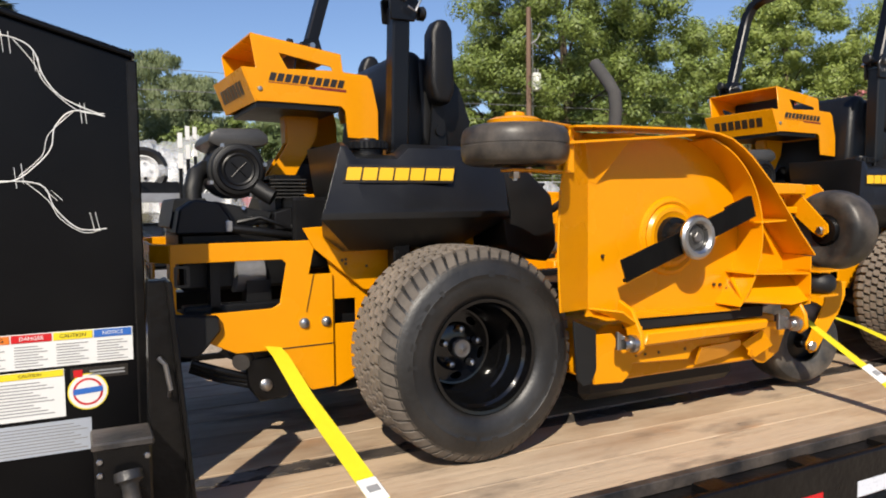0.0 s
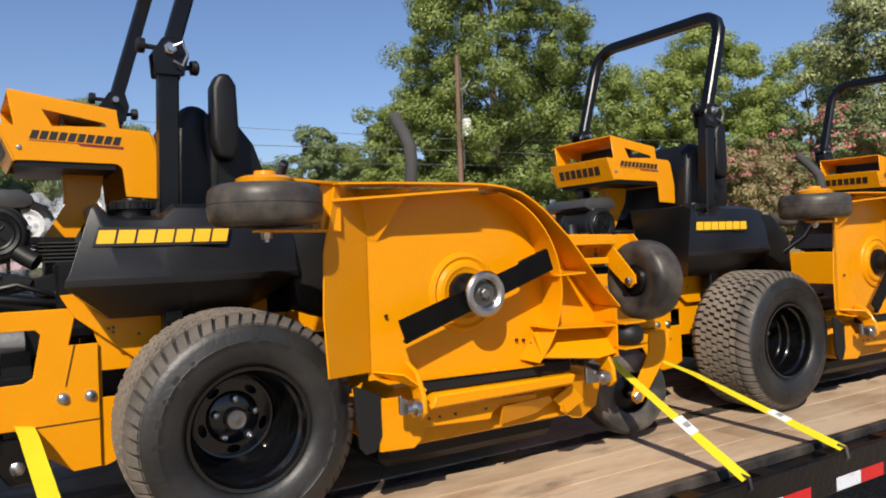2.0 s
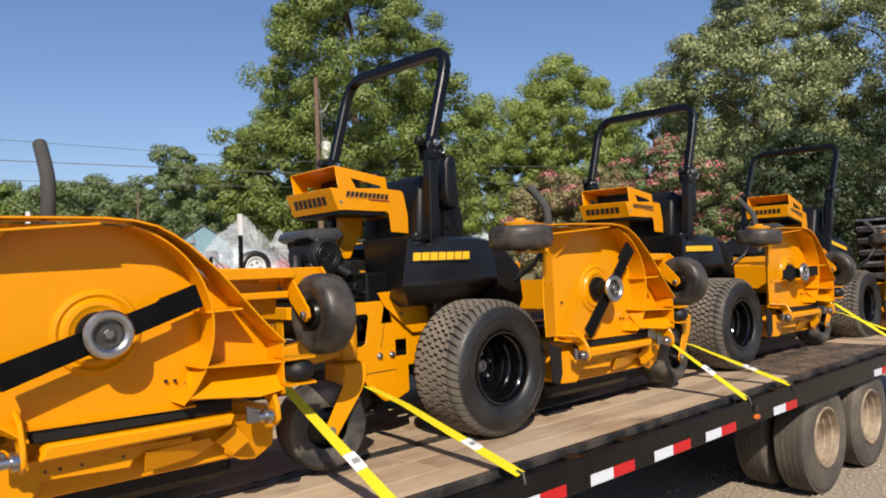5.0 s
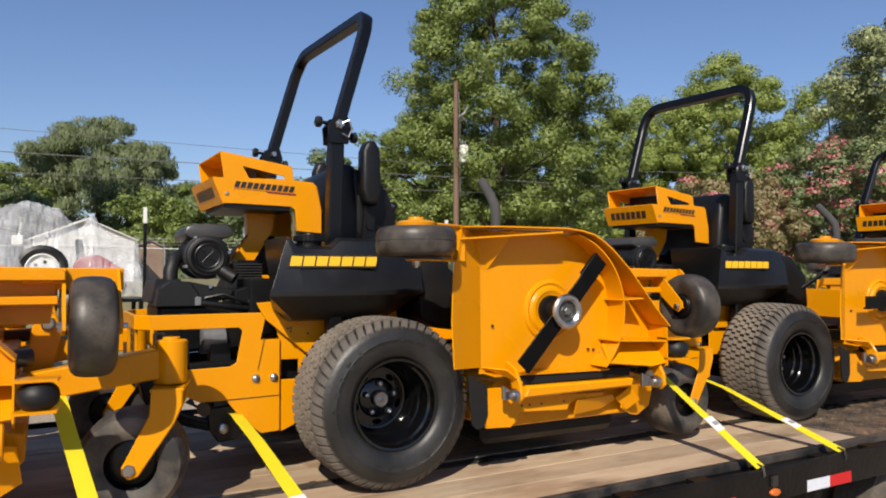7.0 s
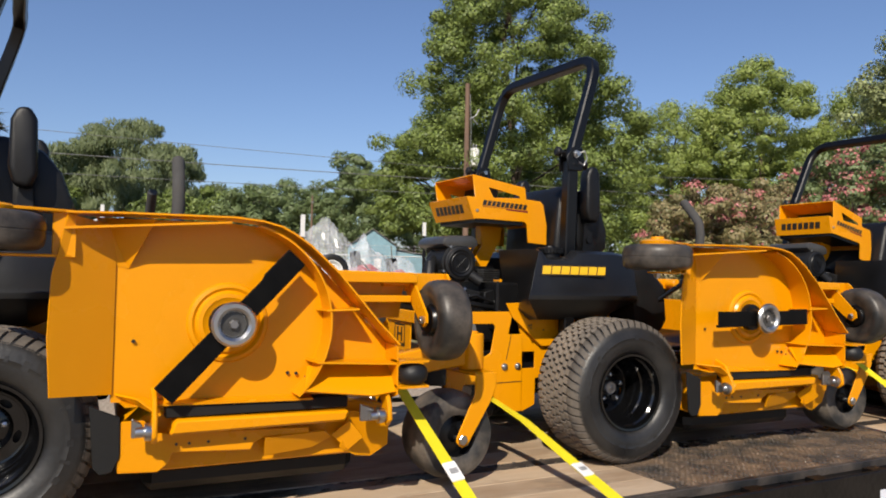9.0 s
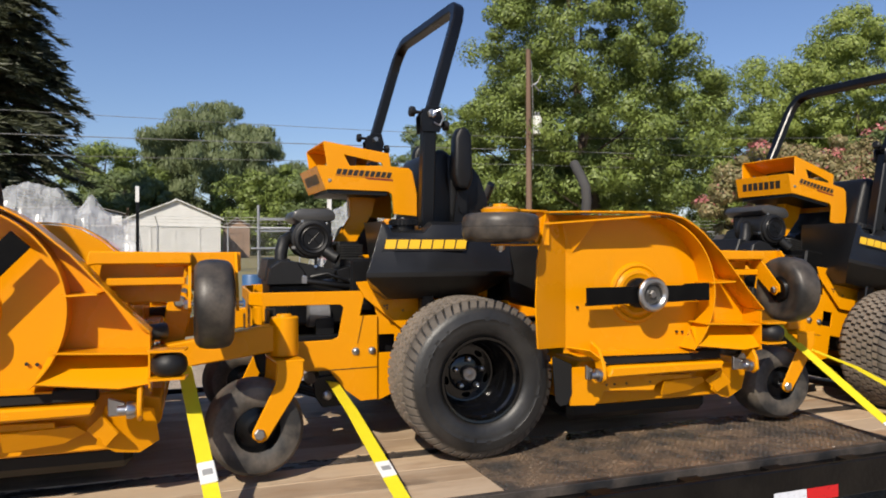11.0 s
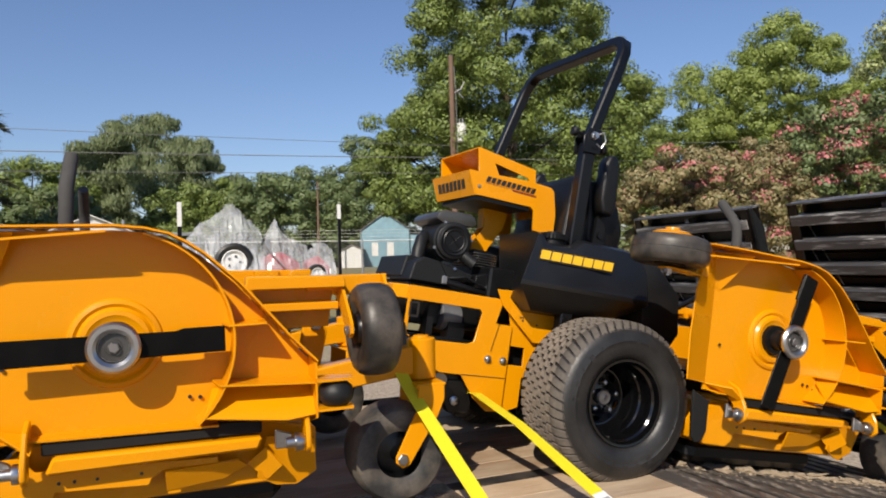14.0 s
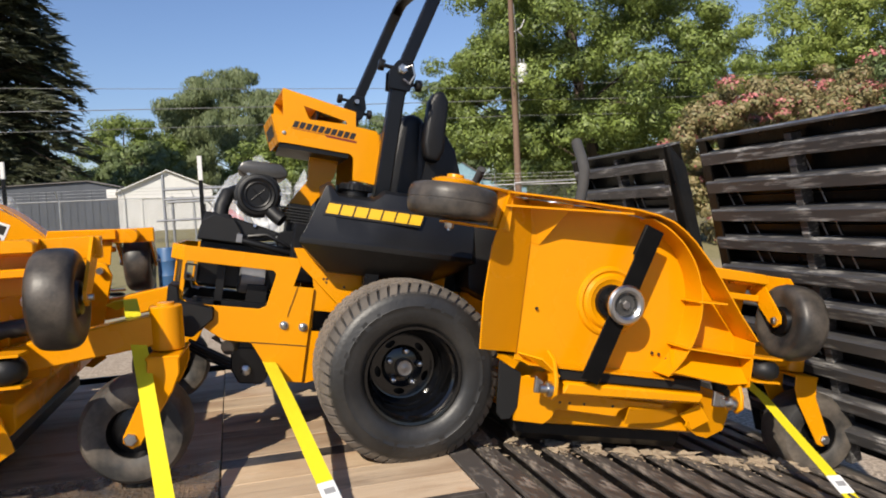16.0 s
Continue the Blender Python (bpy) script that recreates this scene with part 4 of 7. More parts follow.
def drive_wheel(parent, yc, side):
    """Turf tyre, black dished rim and lugs. side -1: the near wheel, seen from outside."""
    c = Vector((0, yc, 0.31))
    ax = (0, side, 0)
    # the outer sidewall bulges well past the tread
    tyre_prof = [(0.12, 0.172), (0.168, 0.176), (0.186, 0.2), (0.193, 0.235), (0.192, 0.25), (0.1935, 0.2515), (0.192, 0.2545), (0.189, 0.277), (0.178, 0.3), (0.155, 0.315), (0.12, 0.321), (-0.08, 0.321), (-0.118, 0.311), (-0.138, 0.29), (-0.145, 0.25), (-0.138, 0.215), (-0.112, 0.19), (-0.075, 0.18)]
    b = B()
    lathe(b, tyre_prof, c, ax, 64, closed=True)
    for v in b.verts:
        v.co.z = max(v.co.z, -0.021)
    tyre = part("tyre", b, RUBBER, parent, "black turf tyre", sharp=60)
    b = B()
    n = 52
    pitch = 2 * math.pi / n

    b_shoulder = B()

    def tread_point(u, a, sink, bm):
        edge = 0.145 if u > 0 else 0.105
        q = max(0.0, abs(u) - edge)
        r = 0.334 - 0.004 * (min(abs(u), edge) / edge) ** 2 - 0.045 * (q / 0.042) ** 1.6 - sink
        a += pitch * 0.9 * (max(0.0, abs(u) - edge + 0.03) / 0.082) ** 1.5
        p = c + Vector((r * math.cos(a), side * u * (1 - sink * 0.9), r * math.sin(a)))
        p.z = max(p.z, -0.021)
        return bm.verts.new(p)
    lanes = [(-0.147, -0.122, -0.0985), (-0.0945, -0.069), (-0.0635, -0.0375), (-0.0315, -0.0055), (0.0005, 0.0265), (0.0325, 0.0585), (0.0645, 0.0905), (0.0965, 0.1225), (0.1275, 0.142, 0.155, 0.166, 0.174, 0.18)]
    for i in range(n):  # rounded blocks in slanting rows, the outer ones running down over the shoulders
        for j, us in enumerate(lanes):
            bm = b_shoulder if j in (0, len(lanes) - 1) else b
            step = (0.0 if j % 2 or len(us) > 2 else 0.36) + (0.03 * math.sin(i * 2.3 + j * 1.7) if len(us) == 2 else 0.0)
            rows = []
            for k, u in enumerate(us):
                wide = 0.74 if u < 0.135 else min(0.83, 0.74 + 0.09 * (u - 0.135) / 0.04)
                mid = pitch * (i + 4.2 * min(u, 0.127) + step)
                half = pitch * wide / 2
                deep = 0.016 if u < 0.15 else max(0.006, 0.016 - 0.3 * (u - 0.15))
                rows.append([tread_point(u, mid - half, deep, bm), tread_point(u, mid - half * 0.9, 0.0, bm), tread_point(u, mid + half * 0.9, 0.0, bm), tread_point(u, mid + half, deep, bm)])
            for p, q in zip(rows, rows[1:]):
                for m in range(3):
                    bm.faces.new((p[m], p[m + 1], q[m + 1], q[m]))
            for end in (rows[0], rows[-1]):
                bm.faces.new(end)
    tagged(part("tread_shoulder", b_shoulder, SHOULDER, tyre, "black tread shoulder", sharp=40), kind="stuff")
    tagged(part("tread", b, TREAD, tyre, "dusty turf tread blocks", sharp=28), kind="stuff")
    b = B()
    lathe(b, [(0.166, 0.179), (0.176, 0.176), (0.174, 0.166), (0.148, 0.16), (0.14, 0.152), (0.075, 0.149), (0.068, 0.143), (0.035, 0.141), (0.028, 0.136), (0.004, 0.134), (-0.02, 0.124), (-0.022, 0.115)], c, ax, 56, caps=(False, False))
    rim = part("rim", b, RIM_BLACK, parent, "glossy black dished steel rim", sharp=25)
    b = B()
    disc = [(0.117 * math.cos(q * math.pi / 20), 0.31 + 0.117 * math.sin(q * math.pi / 20)) for q in range(40)]
    holes = []
    for q in range(5):
        a = radians(54 + q * 72)
        e1, e2 = Vector((math.cos(a), math.sin(a))), Vector((-math.sin(a), math.cos(a)))
        holes.append([tuple(e1 * (0.096 + 0.012 * math.cos(m * math.pi / 6)) + e2 * 0.021 * math.sin(m * math.pi / 6) + Vector((0, 0.31))) for m in range(12)])
    prism(b, disc, yc - side * 0.02, yc - side * 0.026, holes=holes)
    part("wheel_disc", b, RIM_BLACK, rim, "pressed black disc with five hand holes")
    b = B()
    lathe(b, [(-0.024, 0.082), (-0.012, 0.078), (-0.004, 0.06), (-0.005, 0.0)], c, ax, 40, caps=(False, True))
    part("disc_crown", b, RIM_BLACK, rim)
    # black disc added behind the hand holes for a dark, shaded interior
    b = B()
    lathe(b, [(-0.06, 0.125), (-0.058, 0.02), (-0.056, 0.0)], c, ax, 28, caps=(False, True))
    part("brake_drum", b, ENGINE_BLACK, rim)
    b = B()
    for q in range(26):  # unreadable moulded writing on the sidewall
        if q in (6, 7, 13, 14, 15, 16, 22):
            continue
        a = radians(20 + q * 13.4)
        r0, r1 = (0.244, 0.262) if q % 3 else (0.236, 0.266)
        e1, e2 = Vector((math.cos(a), 0, math.sin(a))), Vector((-math.sin(a), 0, math.cos(a)))
        wd = 0.006 + 0.005 * (q % 2)
        sheet(b, [c + e1 * r0 + e2 * wd + Vector((0, side * 0.1934, 0)), c + e1 * r1 + e2 * wd + Vector((0, side * 0.192, 0)),
                  c + e1 * r1 - e2 * wd + Vector((0, side * 0.192, 0)), c + e1 * r0 - e2 * wd + Vector((0, side * 0.1934, 0))], 0.0016)
    tagged(part("moulded_relief", b, RUBBER, tyre), kind="stuff")
    b = B()
    lathe(b, [(-0.01, 0.034), (0.02, 0.034), (0.026, 0.028), (0.024, 0.012), (0.03, 0.0)], c, ax, 28)
    part("hub_cap", b, STEEL, rim)
    for q in range(5):
        a = radians(90 + q * 72)
        p = c + Vector((0.062 * math.cos(a), 0, 0.062 * math.sin(a)))
        b = B()
        lathe(b, [(0.0, 0.0125), (0.014, 0.0125), (0.026, 0.009), (0.03, 0.0)], p, ax, 8)
        part("wheel_nut", b, ZINC, rim)


def wing(parent, s):
    """A cutting deck wing folded upright. s(y): its side of the machine."""
    w = part("wing_deck", _wing_shell(s), YELLOW, parent, "yellow deck wing folded upright", sharp=30)

    def p(name, bm, mat, label="", up=w, **k):
        return part(name, bm, mat, up, label, **k)
    R, cx, cz = 0.33, 0.715, 0.655
    b = B()
    band(b, arc(cx, cz, R, 76, -48, 22), s(-0.194), s(-0.30))
    p("curved_baffle", b, YELLOW)
    b = B()
    sheet(b, [(0.224, s(-0.289), 0.992), (0.186, s(-0.29), 0.80), (0.18, s(-0.288), 0.62), (0.191, s(-0.285), 0.444), (0.36, s(-0.196), 0.432), (0.36, s(-0.196), 0.965)])
    p("side_baffle", b, YELLOW)
    b = B()
    sheet(b, [(0.216, s(-0.296), 0.953), (0.70, s(-0.321), 0.988), (0.70, s(-0.321), 0.982), (0.214, s(-0.296), 0.945)], 0.005)
    sheet(b, [(0.222, s(-0.292), 0.949), (0.70, s(-0.318), 0.985), (0.36, s(-0.196), 0.958)], 0.004)
    p("front_lip", b, YELLOW)
    b = B()
    sheet(b, [(0.33, s(-0.215), 0.985), (0.47, s(-0.30), 0.985), (0.40, s(-0.196), 0.83), (0.36, s(-0.196), 0.84)])
    p("corner_gusset", b, YELLOW)
    # dome round the spindle
    b = B()
    lathe(b, [(0, 0.135), (0.008, 0.13), (0.012, 0.118), (0.006, 0.108), (0.016, 0.098), (0.018, 0.085), (0.01, 0.07)], (cx, s(-0.1945), cz), (0, s(-1) - s(0), 0), 40)
    p("spindle_boss", b, YELLOW)
    b = B()
    lathe(b, [(0, 0.066), (0.025, 0.064), (0.028, 0.045), (0.06, 0.04), (0.062, 0.034), (0.09, 0.034)], (cx, s(-0.2), cz), (0, s(-1) - s(0), 0), 28)
    for q in range(6):
        a = q * math.pi / 3
        hexhead(b, (cx + 0.055 * math.cos(a), s(-0.222), cz + 0.055 * math.sin(a)), (0, s(-1) - s(0), 0), 0.008, 0.008)
    p("spindle", b, ENGINE_BLACK, "black spindle housing")
    b = B()
    lathe(b, [(0.0, 0.04), (0.004, 0.062), (0.012, 0.072), (0.022, 0.073), (0.03, 0.066), (0.03, 0.054), (0.022, 0.045), (0.004, 0.042), (0.004, 0.0)], (cx, s(-0.302), cz), (0, s(-1) - s(0), 0), 40)
    cup = p("blade_cup", b, ZINC, "round zinc-plated cup under the blade bolt")
    # dark disc colours in the shade of the cup's recess
    b = B()
    lathe(b, [(0.0, 0.041), (0.003, 0.041), (0.004, 0.024), (0.006, 0.022)], (cx, s(-0.3065), cz), (0, s(-1) - s(0), 0), 28)
    p("bolt_washer", b, ENGINE_GREY, up=cup)
    b = B()
    hexhead(b, (cx, s(-0.312), cz), (0, s(-1) - s(0), 0), 0.017, 0.014)
    p("blade_bolt", b, STEEL, up=cup)
    # ribs to the outer corner
    for name, pts in (("rib", [(1.02, -0.196, 0.70), (1.148, -0.196, 0.707), (1.14, -0.322, 0.705), (1.03, -0.30, 0.70)]),
                      ("rib", [(0.985, -0.196, 0.525), (1.29, -0.196, 0.512), (1.29, -0.305, 0.508), (1.0, -0.305, 0.522)]),
                      ("end_plate", [(1.288, -0.19, 0.575), (1.288, -0.31, 0.568), (1.288, -0.31, 0.395), (1.288, -0.19, 0.36)]),
                      ("lower_panel", [(0.955, -0.30, 0.425), (0.985, -0.215, 0.50), (1.288, -0.215, 0.50), (1.288, -0.305, 0.408), (1.2, -0.308, 0.398)])):
        b = B()
        sheet(b, [(x, s(y), z) for x, y, z in pts])
        p(name, b, YELLOW)
    for z in (0.515, 0.425):
        b = B()
        prism(b, [(1.288, s(-0.35)), (1.4, s(-0.345)), (1.41, s(-0.28)), (1.288, s(-0.25))], z - 0.004, z + 0.004, "z")
        p("bumper_plate", b, YELLOW)
    b = B()
    lathe(b, [(-0.036, 0.02), (-0.034, 0.04), (-0.02, 0.054), (0, 0.058), (0.02, 0.054), (0.034, 0.04), (0.036, 0.02)], (1.352, s(-0.30), 0.467), (0, 0, 1), 28)
    p("bumper_roller", b, BLACK_PLASTIC, "glossy black bumper roller")
    # hinge lugs along the bottom
    for x, sg in ((0.485, 1), (1.262, 1)):
        b = B()
        prism(b, [(s(-0.21), 0.455), (s(-0.275), 0.43), (s(-0.318), 0.36), (s(-0.325), 0.31), (s(-0.295), 0.285), (s(-0.262), 0.30), (s(-0.25), 0.36), (s(-0.2), 0.40)], x - 0.008, x + 0.008, "x")
        p("hinge_lug", b, YELLOW, bevel=0.004)
    b = B()
    sheet(b, [(0.37, s(-0.2), 0.43), (0.43, s(-0.29), 0.425), (0.50, s(-0.30), 0.37), (0.50, s(-0.2), 0.40)])
    p("hinge_gusset", b, YELLOW)
    for x0, x1 in ((0.39, 0.47), (1.135, 1.235)):
        b = B()
        prism(b, [(x0 + 0.03, 0.305), (x1 - 0.02, 0.305), (x1 - 0.015, 0.325), (x1 - 0.02, 0.348), (x0 + 0.03, 0.365)], s(-0.265), s(-0.28))
        p("hinge_plate", b, STEEL, "bare steel hinge plate", bevel=0.003)
        b = B()
        lathe(b, [(-0.01, 0.016), (0.015, 0.016), (0.018, 0.028), (0.034, 0.028), (0.046, 0.022), (0.052, 0.01), (0.053, 0.0)], (x1 - 0.03, s(-0.293), 0.325), (1, 0, 0), 16)
        p("hinge_pin", b, ZINC, "zinc hinge pin with a domed nut")
    b = B()
    box(b, 0.52, 1.13, min(s(-0.18), s(-0.24)), max(s(-0.18), s(-0.24)), 0.352, 0.395)
    p("rubber_seal", b, FLAP_RUBBER, "black rubber strip along the hinge", bevel=0.004)
    for x, z in ((0.421, 0.599), (0.95, 0.475), (0.985, 0.46), (0.92, 0.478)):
        b = B()
        cyl(b, (x, s(-0.2), z), (x, s(-0.2055), z), 0.006, 12)
        p("drain_hole", b, MARK_DARK)
    b = B()
    for pts in ([(0.385, -0.193, 0.41), (1.0, -0.193, 0.40), (1.0, -0.25, 0.392), (0.40, -0.25, 0.402)],):
        sheet(b, [(x, s(y), z) for x, y, z in pts])
    p("bottom_fold", b, YELLOW)
    # rear gauge wheel lying flat on its fork
    gw = lathe(B(), [(-0.046, 0.06), (-0.053, 0.085), (-0.056, 0.105), (-0.055, 0.122), (-0.05, 0.137), (-0.04, 0.147), (-0.022, 0.1515), (-0.003, 0.152), (-0.002, 0.1505), (0.002, 0.1505), (0.003, 0.152), (0.022, 0.1515), (0.04, 0.147), (0.05, 0.137), (0.055, 0.122), (0.056, 0.105), (0.053, 0.085), (0.046, 0.06)], (0.02, s(-0.31), 0.932), (0, 0, 1), 48, closed=True)
    gauge = p("gauge_wheel", gw, CASTER_RUBBER, "smooth black gauge wheel lying flat")
    b = B()
    lathe(b, [(-0.06, 0.03), (-0.056, 0.06), (0.05, 0.064), (0.058, 0.055), (0.062, 0.02)], (0.02, s(-0.31), 0.932), (0, 0, 1), 28)
    p("wheel_hub", b, BLACK_PAINT, up=gauge)
    b = B()
    lathe(b, [(0.056, 0.075), (0.07, 0.078), (0.078, 0.06), (0.082, 0.03), (0.092, 0.028), (0.094, 0.0)], (0.02, s(-0.31), 0.932), (0, 0, 1), 28)
    p("hub_cover", b, YELLOW, "yellow cover over the gauge wheel hub", up=gauge)
    b = B()
    prism(b, [(-0.02, s(-0.36)), (0.06, s(-0.36)), (0.24, s(-0.28)), (0.24, s(-0.22)), (0.05, s(-0.25)), (-0.02, s(-0.27))], 0.994, 1.004, "z")
    prism(b, [(-0.01, s(-0.34)), (0.06, s(-0.34)), (0.24, s(-0.28)), (0.24, s(-0.22)), (0.05, s(-0.27)), (-0.01, s(-0.28))], 0.86, 0.868, "z")
    box(b, 0.185, 0.25, min(s(-0.28), s(-0.22)), max(s(-0.28), s(-0.22)), 0.86, 1.0)
    p("gauge_fork", b, YELLOW, bevel=0.002, up=w)
    b = B()
    hexhead(b, (0.02, s(-0.31), 0.86), (0, 0, -1), 0.016, 0.018)
    cyl(b, (0.02, s(-0.31), 0.85), (0.02, s(-0.31), 0.835), 0.007, 10)
    p("gauge_bolt", b, ZINC, up=w)
    # front caster hanging from its arm
    b = B()
    prism(b, [(1.09, 0.79), (1.10, 0.84), (1.40, 0.835), (1.42, 0.825), (1.42, 0.795), (1.12, 0.795)], s(-0.13), s(-0.19))
    box(b, 1.30, 1.42, min(s(-0.13), s(-0.05)), max(s(-0.13), s(-0.05)), 0.785, 0.835)
    p("caster_arm", b, YELLOW, bevel=0.004)
    b = B()
    prism(b, [(1.15, 0.722), (1.15, 0.748), (1.40, 0.748), (1.40, 0.722)], s(-0.10), s(-0.17))
    p("lower_arm", b, YELLOW, bevel=0.003)
    b = B()
    prism(b, [(1.14, 0.66), (1.10, 0.80), (1.40, 0.80), (1.38, 0.66)], s(-0.085), s(-0.095))
    p("arm_web", b, YELLOW, bevel=0.002)
    b = B()
    cyl(b, (1.495, s(0.02), 0.80), (1.495, s(-0.1), 0.80), 0.034, 20)
    box(b, 1.40, 1.59, min(s(-0.07), s(-0.11)), max(s(-0.07), s(-0.11)), 0.765, 0.835)
    fork = p("caster_fork", b, YELLOW, bevel=0.003)
    for x in (1.415, 1.570):
        b = B()
        prism(b, [(s(-0.08), 0.835), (s(-0.13), 0.835), (s(-0.285), 0.68), (s(-0.288), 0.65), (s(-0.262), 0.632), (s(-0.235), 0.645), (s(-0.08), 0.77)], x - 0.005, x + 0.005, "x")
        p("fork_arm", b, YELLOW, up=fork)
    b = B()
    cyl(b, (1.395, s(-0.262), 0.658), (1.59, s(-0.262), 0.658), 0.009, 12)
    hexhead(b, (1.41, s(-0.262), 0.658), (-1, 0, 0), 0.016, 0.014)
    p("axle_bolt", b, ZINC, up=fork)
    gw = lathe(B(), [(-0.05, 0.06), (-0.06, 0.085), (-0.065, 0.105), (-0.064, 0.12), (-0.058, 0.135), (-0.046, 0.146), (-0.025, 0.151), (0.0, 0.152), (0.025, 0.151), (0.046, 0.146), (0.058, 0.135), (0.064, 0.12), (0.065, 0.105), (0.06, 0.085), (0.05, 0.06)], (1.493, s(-0.255), 0.658), (1, 0, 0), 48, closed=True)
    cw = p("caster_wheel", gw, CASTER_RUBBER, "smooth black caster wheel", up=w)
    b = B()
    lathe(b, [(-0.066, 0.02), (-0.062, 0.05), (-0.04, 0.064), (0.04, 0.064), (0.062, 0.05), (0.066, 0.02)], (1.493, s(-0.255), 0.658), (1, 0, 0), 24)
    p("wheel_hub", b, BLACK_PAINT, up=cw)


def _wing_shell(s):
    b = B()
    outline = [(0.36, 0.405), (1.288, 0.395), (1.288, 0.57), (1.206, 0.655), (1.143, 0.728), (1.062, 0.82), (0.962, 0.91), (0.865, 0.968), (0.80, 0.985), (0.714, 0.992), (0.30, 0.992), (0.36, 0.9)]
    prism(b, outline, s(-0.194), s(-0.188))
    band(b, [(0.222, 0.992), (0.40, 0.997), (0.714, 0.999), (0.80, 0.991), (0.865, 0.975), (0.915, 0.948), (0.962, 0.916), (1.062, 0.826), (1.143, 0.733), (1.206, 0.66), (1.292, 0.572)], s(-0.186), s(-0.325))
    return b


def caster(parent, swivel, s, sgn):
    """Front caster: yellow fork with a worn smooth wheel, turned about its pivot by swivel degrees."""
    piv = Vector((1.757, s(0.01), 0))
    m = Matrix.Translation(piv) @ pose(0, 0, 0, 0, 0, swivel)
    fork = part("caster_fork", _fork(), YELLOW, parent, "yellow caster fork", bevel=0.004)
    fork.matrix_basis = m
    b = B()
    cyl(b, (-0.115, -0.14, 0.17), (-0.115, 0.14, 0.17), 0.01, 12)
    for y in (-1, 1):
        hexhead(b, (-0.115, y * 0.124, 0.17), (0, y, 0), 0.021, 0.014)
    part("axle_bolt", b, ZINC, fork)
    b = B()
    lathe(b, [(-0.085, 0.085), (-0.094, 0.1), (-0.101, 0.13), (-0.093, 0.158), (-0.07, 0.174), (-0.035, 0.179), (0.035, 0.179), (0.07, 0.174), (0.093, 0.158), (0.101, 0.13), (0.094, 0.1), (0.085, 0.085)], (-0.115, 0, 0.177), (0, 1, 0), 56, closed=True)
    wheel = part("caster_wheel", b, WORN_CASTER, parent, "worn dusty black caster wheel")
    wheel.matrix_basis = m
    b = B()
    lathe(b, [(-0.085, 0.02), (-0.06, 0.03), (-0.05, 0.075), (-0.08, 0.087), (0.08, 0.087), (0.05, 0.075), (0.06, 0.03), (0.085, 0.02)], (-0.115, 0, 0.177), (0, 1, 0), 28)
    part("wheel_hub", b, BLACK_PAINT, wheel)


def _fork():
    b = B()
    for y in (-0.124, 0.115):
        prism(b, [(0.05, 0.43), (0.05, 0.375), (0.025, 0.315), (-0.086, 0.146), (-0.114, 0.136), (-0.14, 0.158), (-0.138, 0.18), (-0.055, 0.345), (-0.05, 0.43)], y, y + 0.009)
    box(b, -0.055, 0.055, -0.124, 0.124, 0.42, 0.432)
    return b


mower = thing("riding_mower", "yellow and black wide-area riding mower with folded deck wings", "mower", group="mowers on the trailer")
for yc, sd in ((0.0, -1), (mirrored(0.0), 1)):
    drive_wheel(mower, yc, sd)
for s in (lambda y: y, mirrored):
    wing(mower, s)

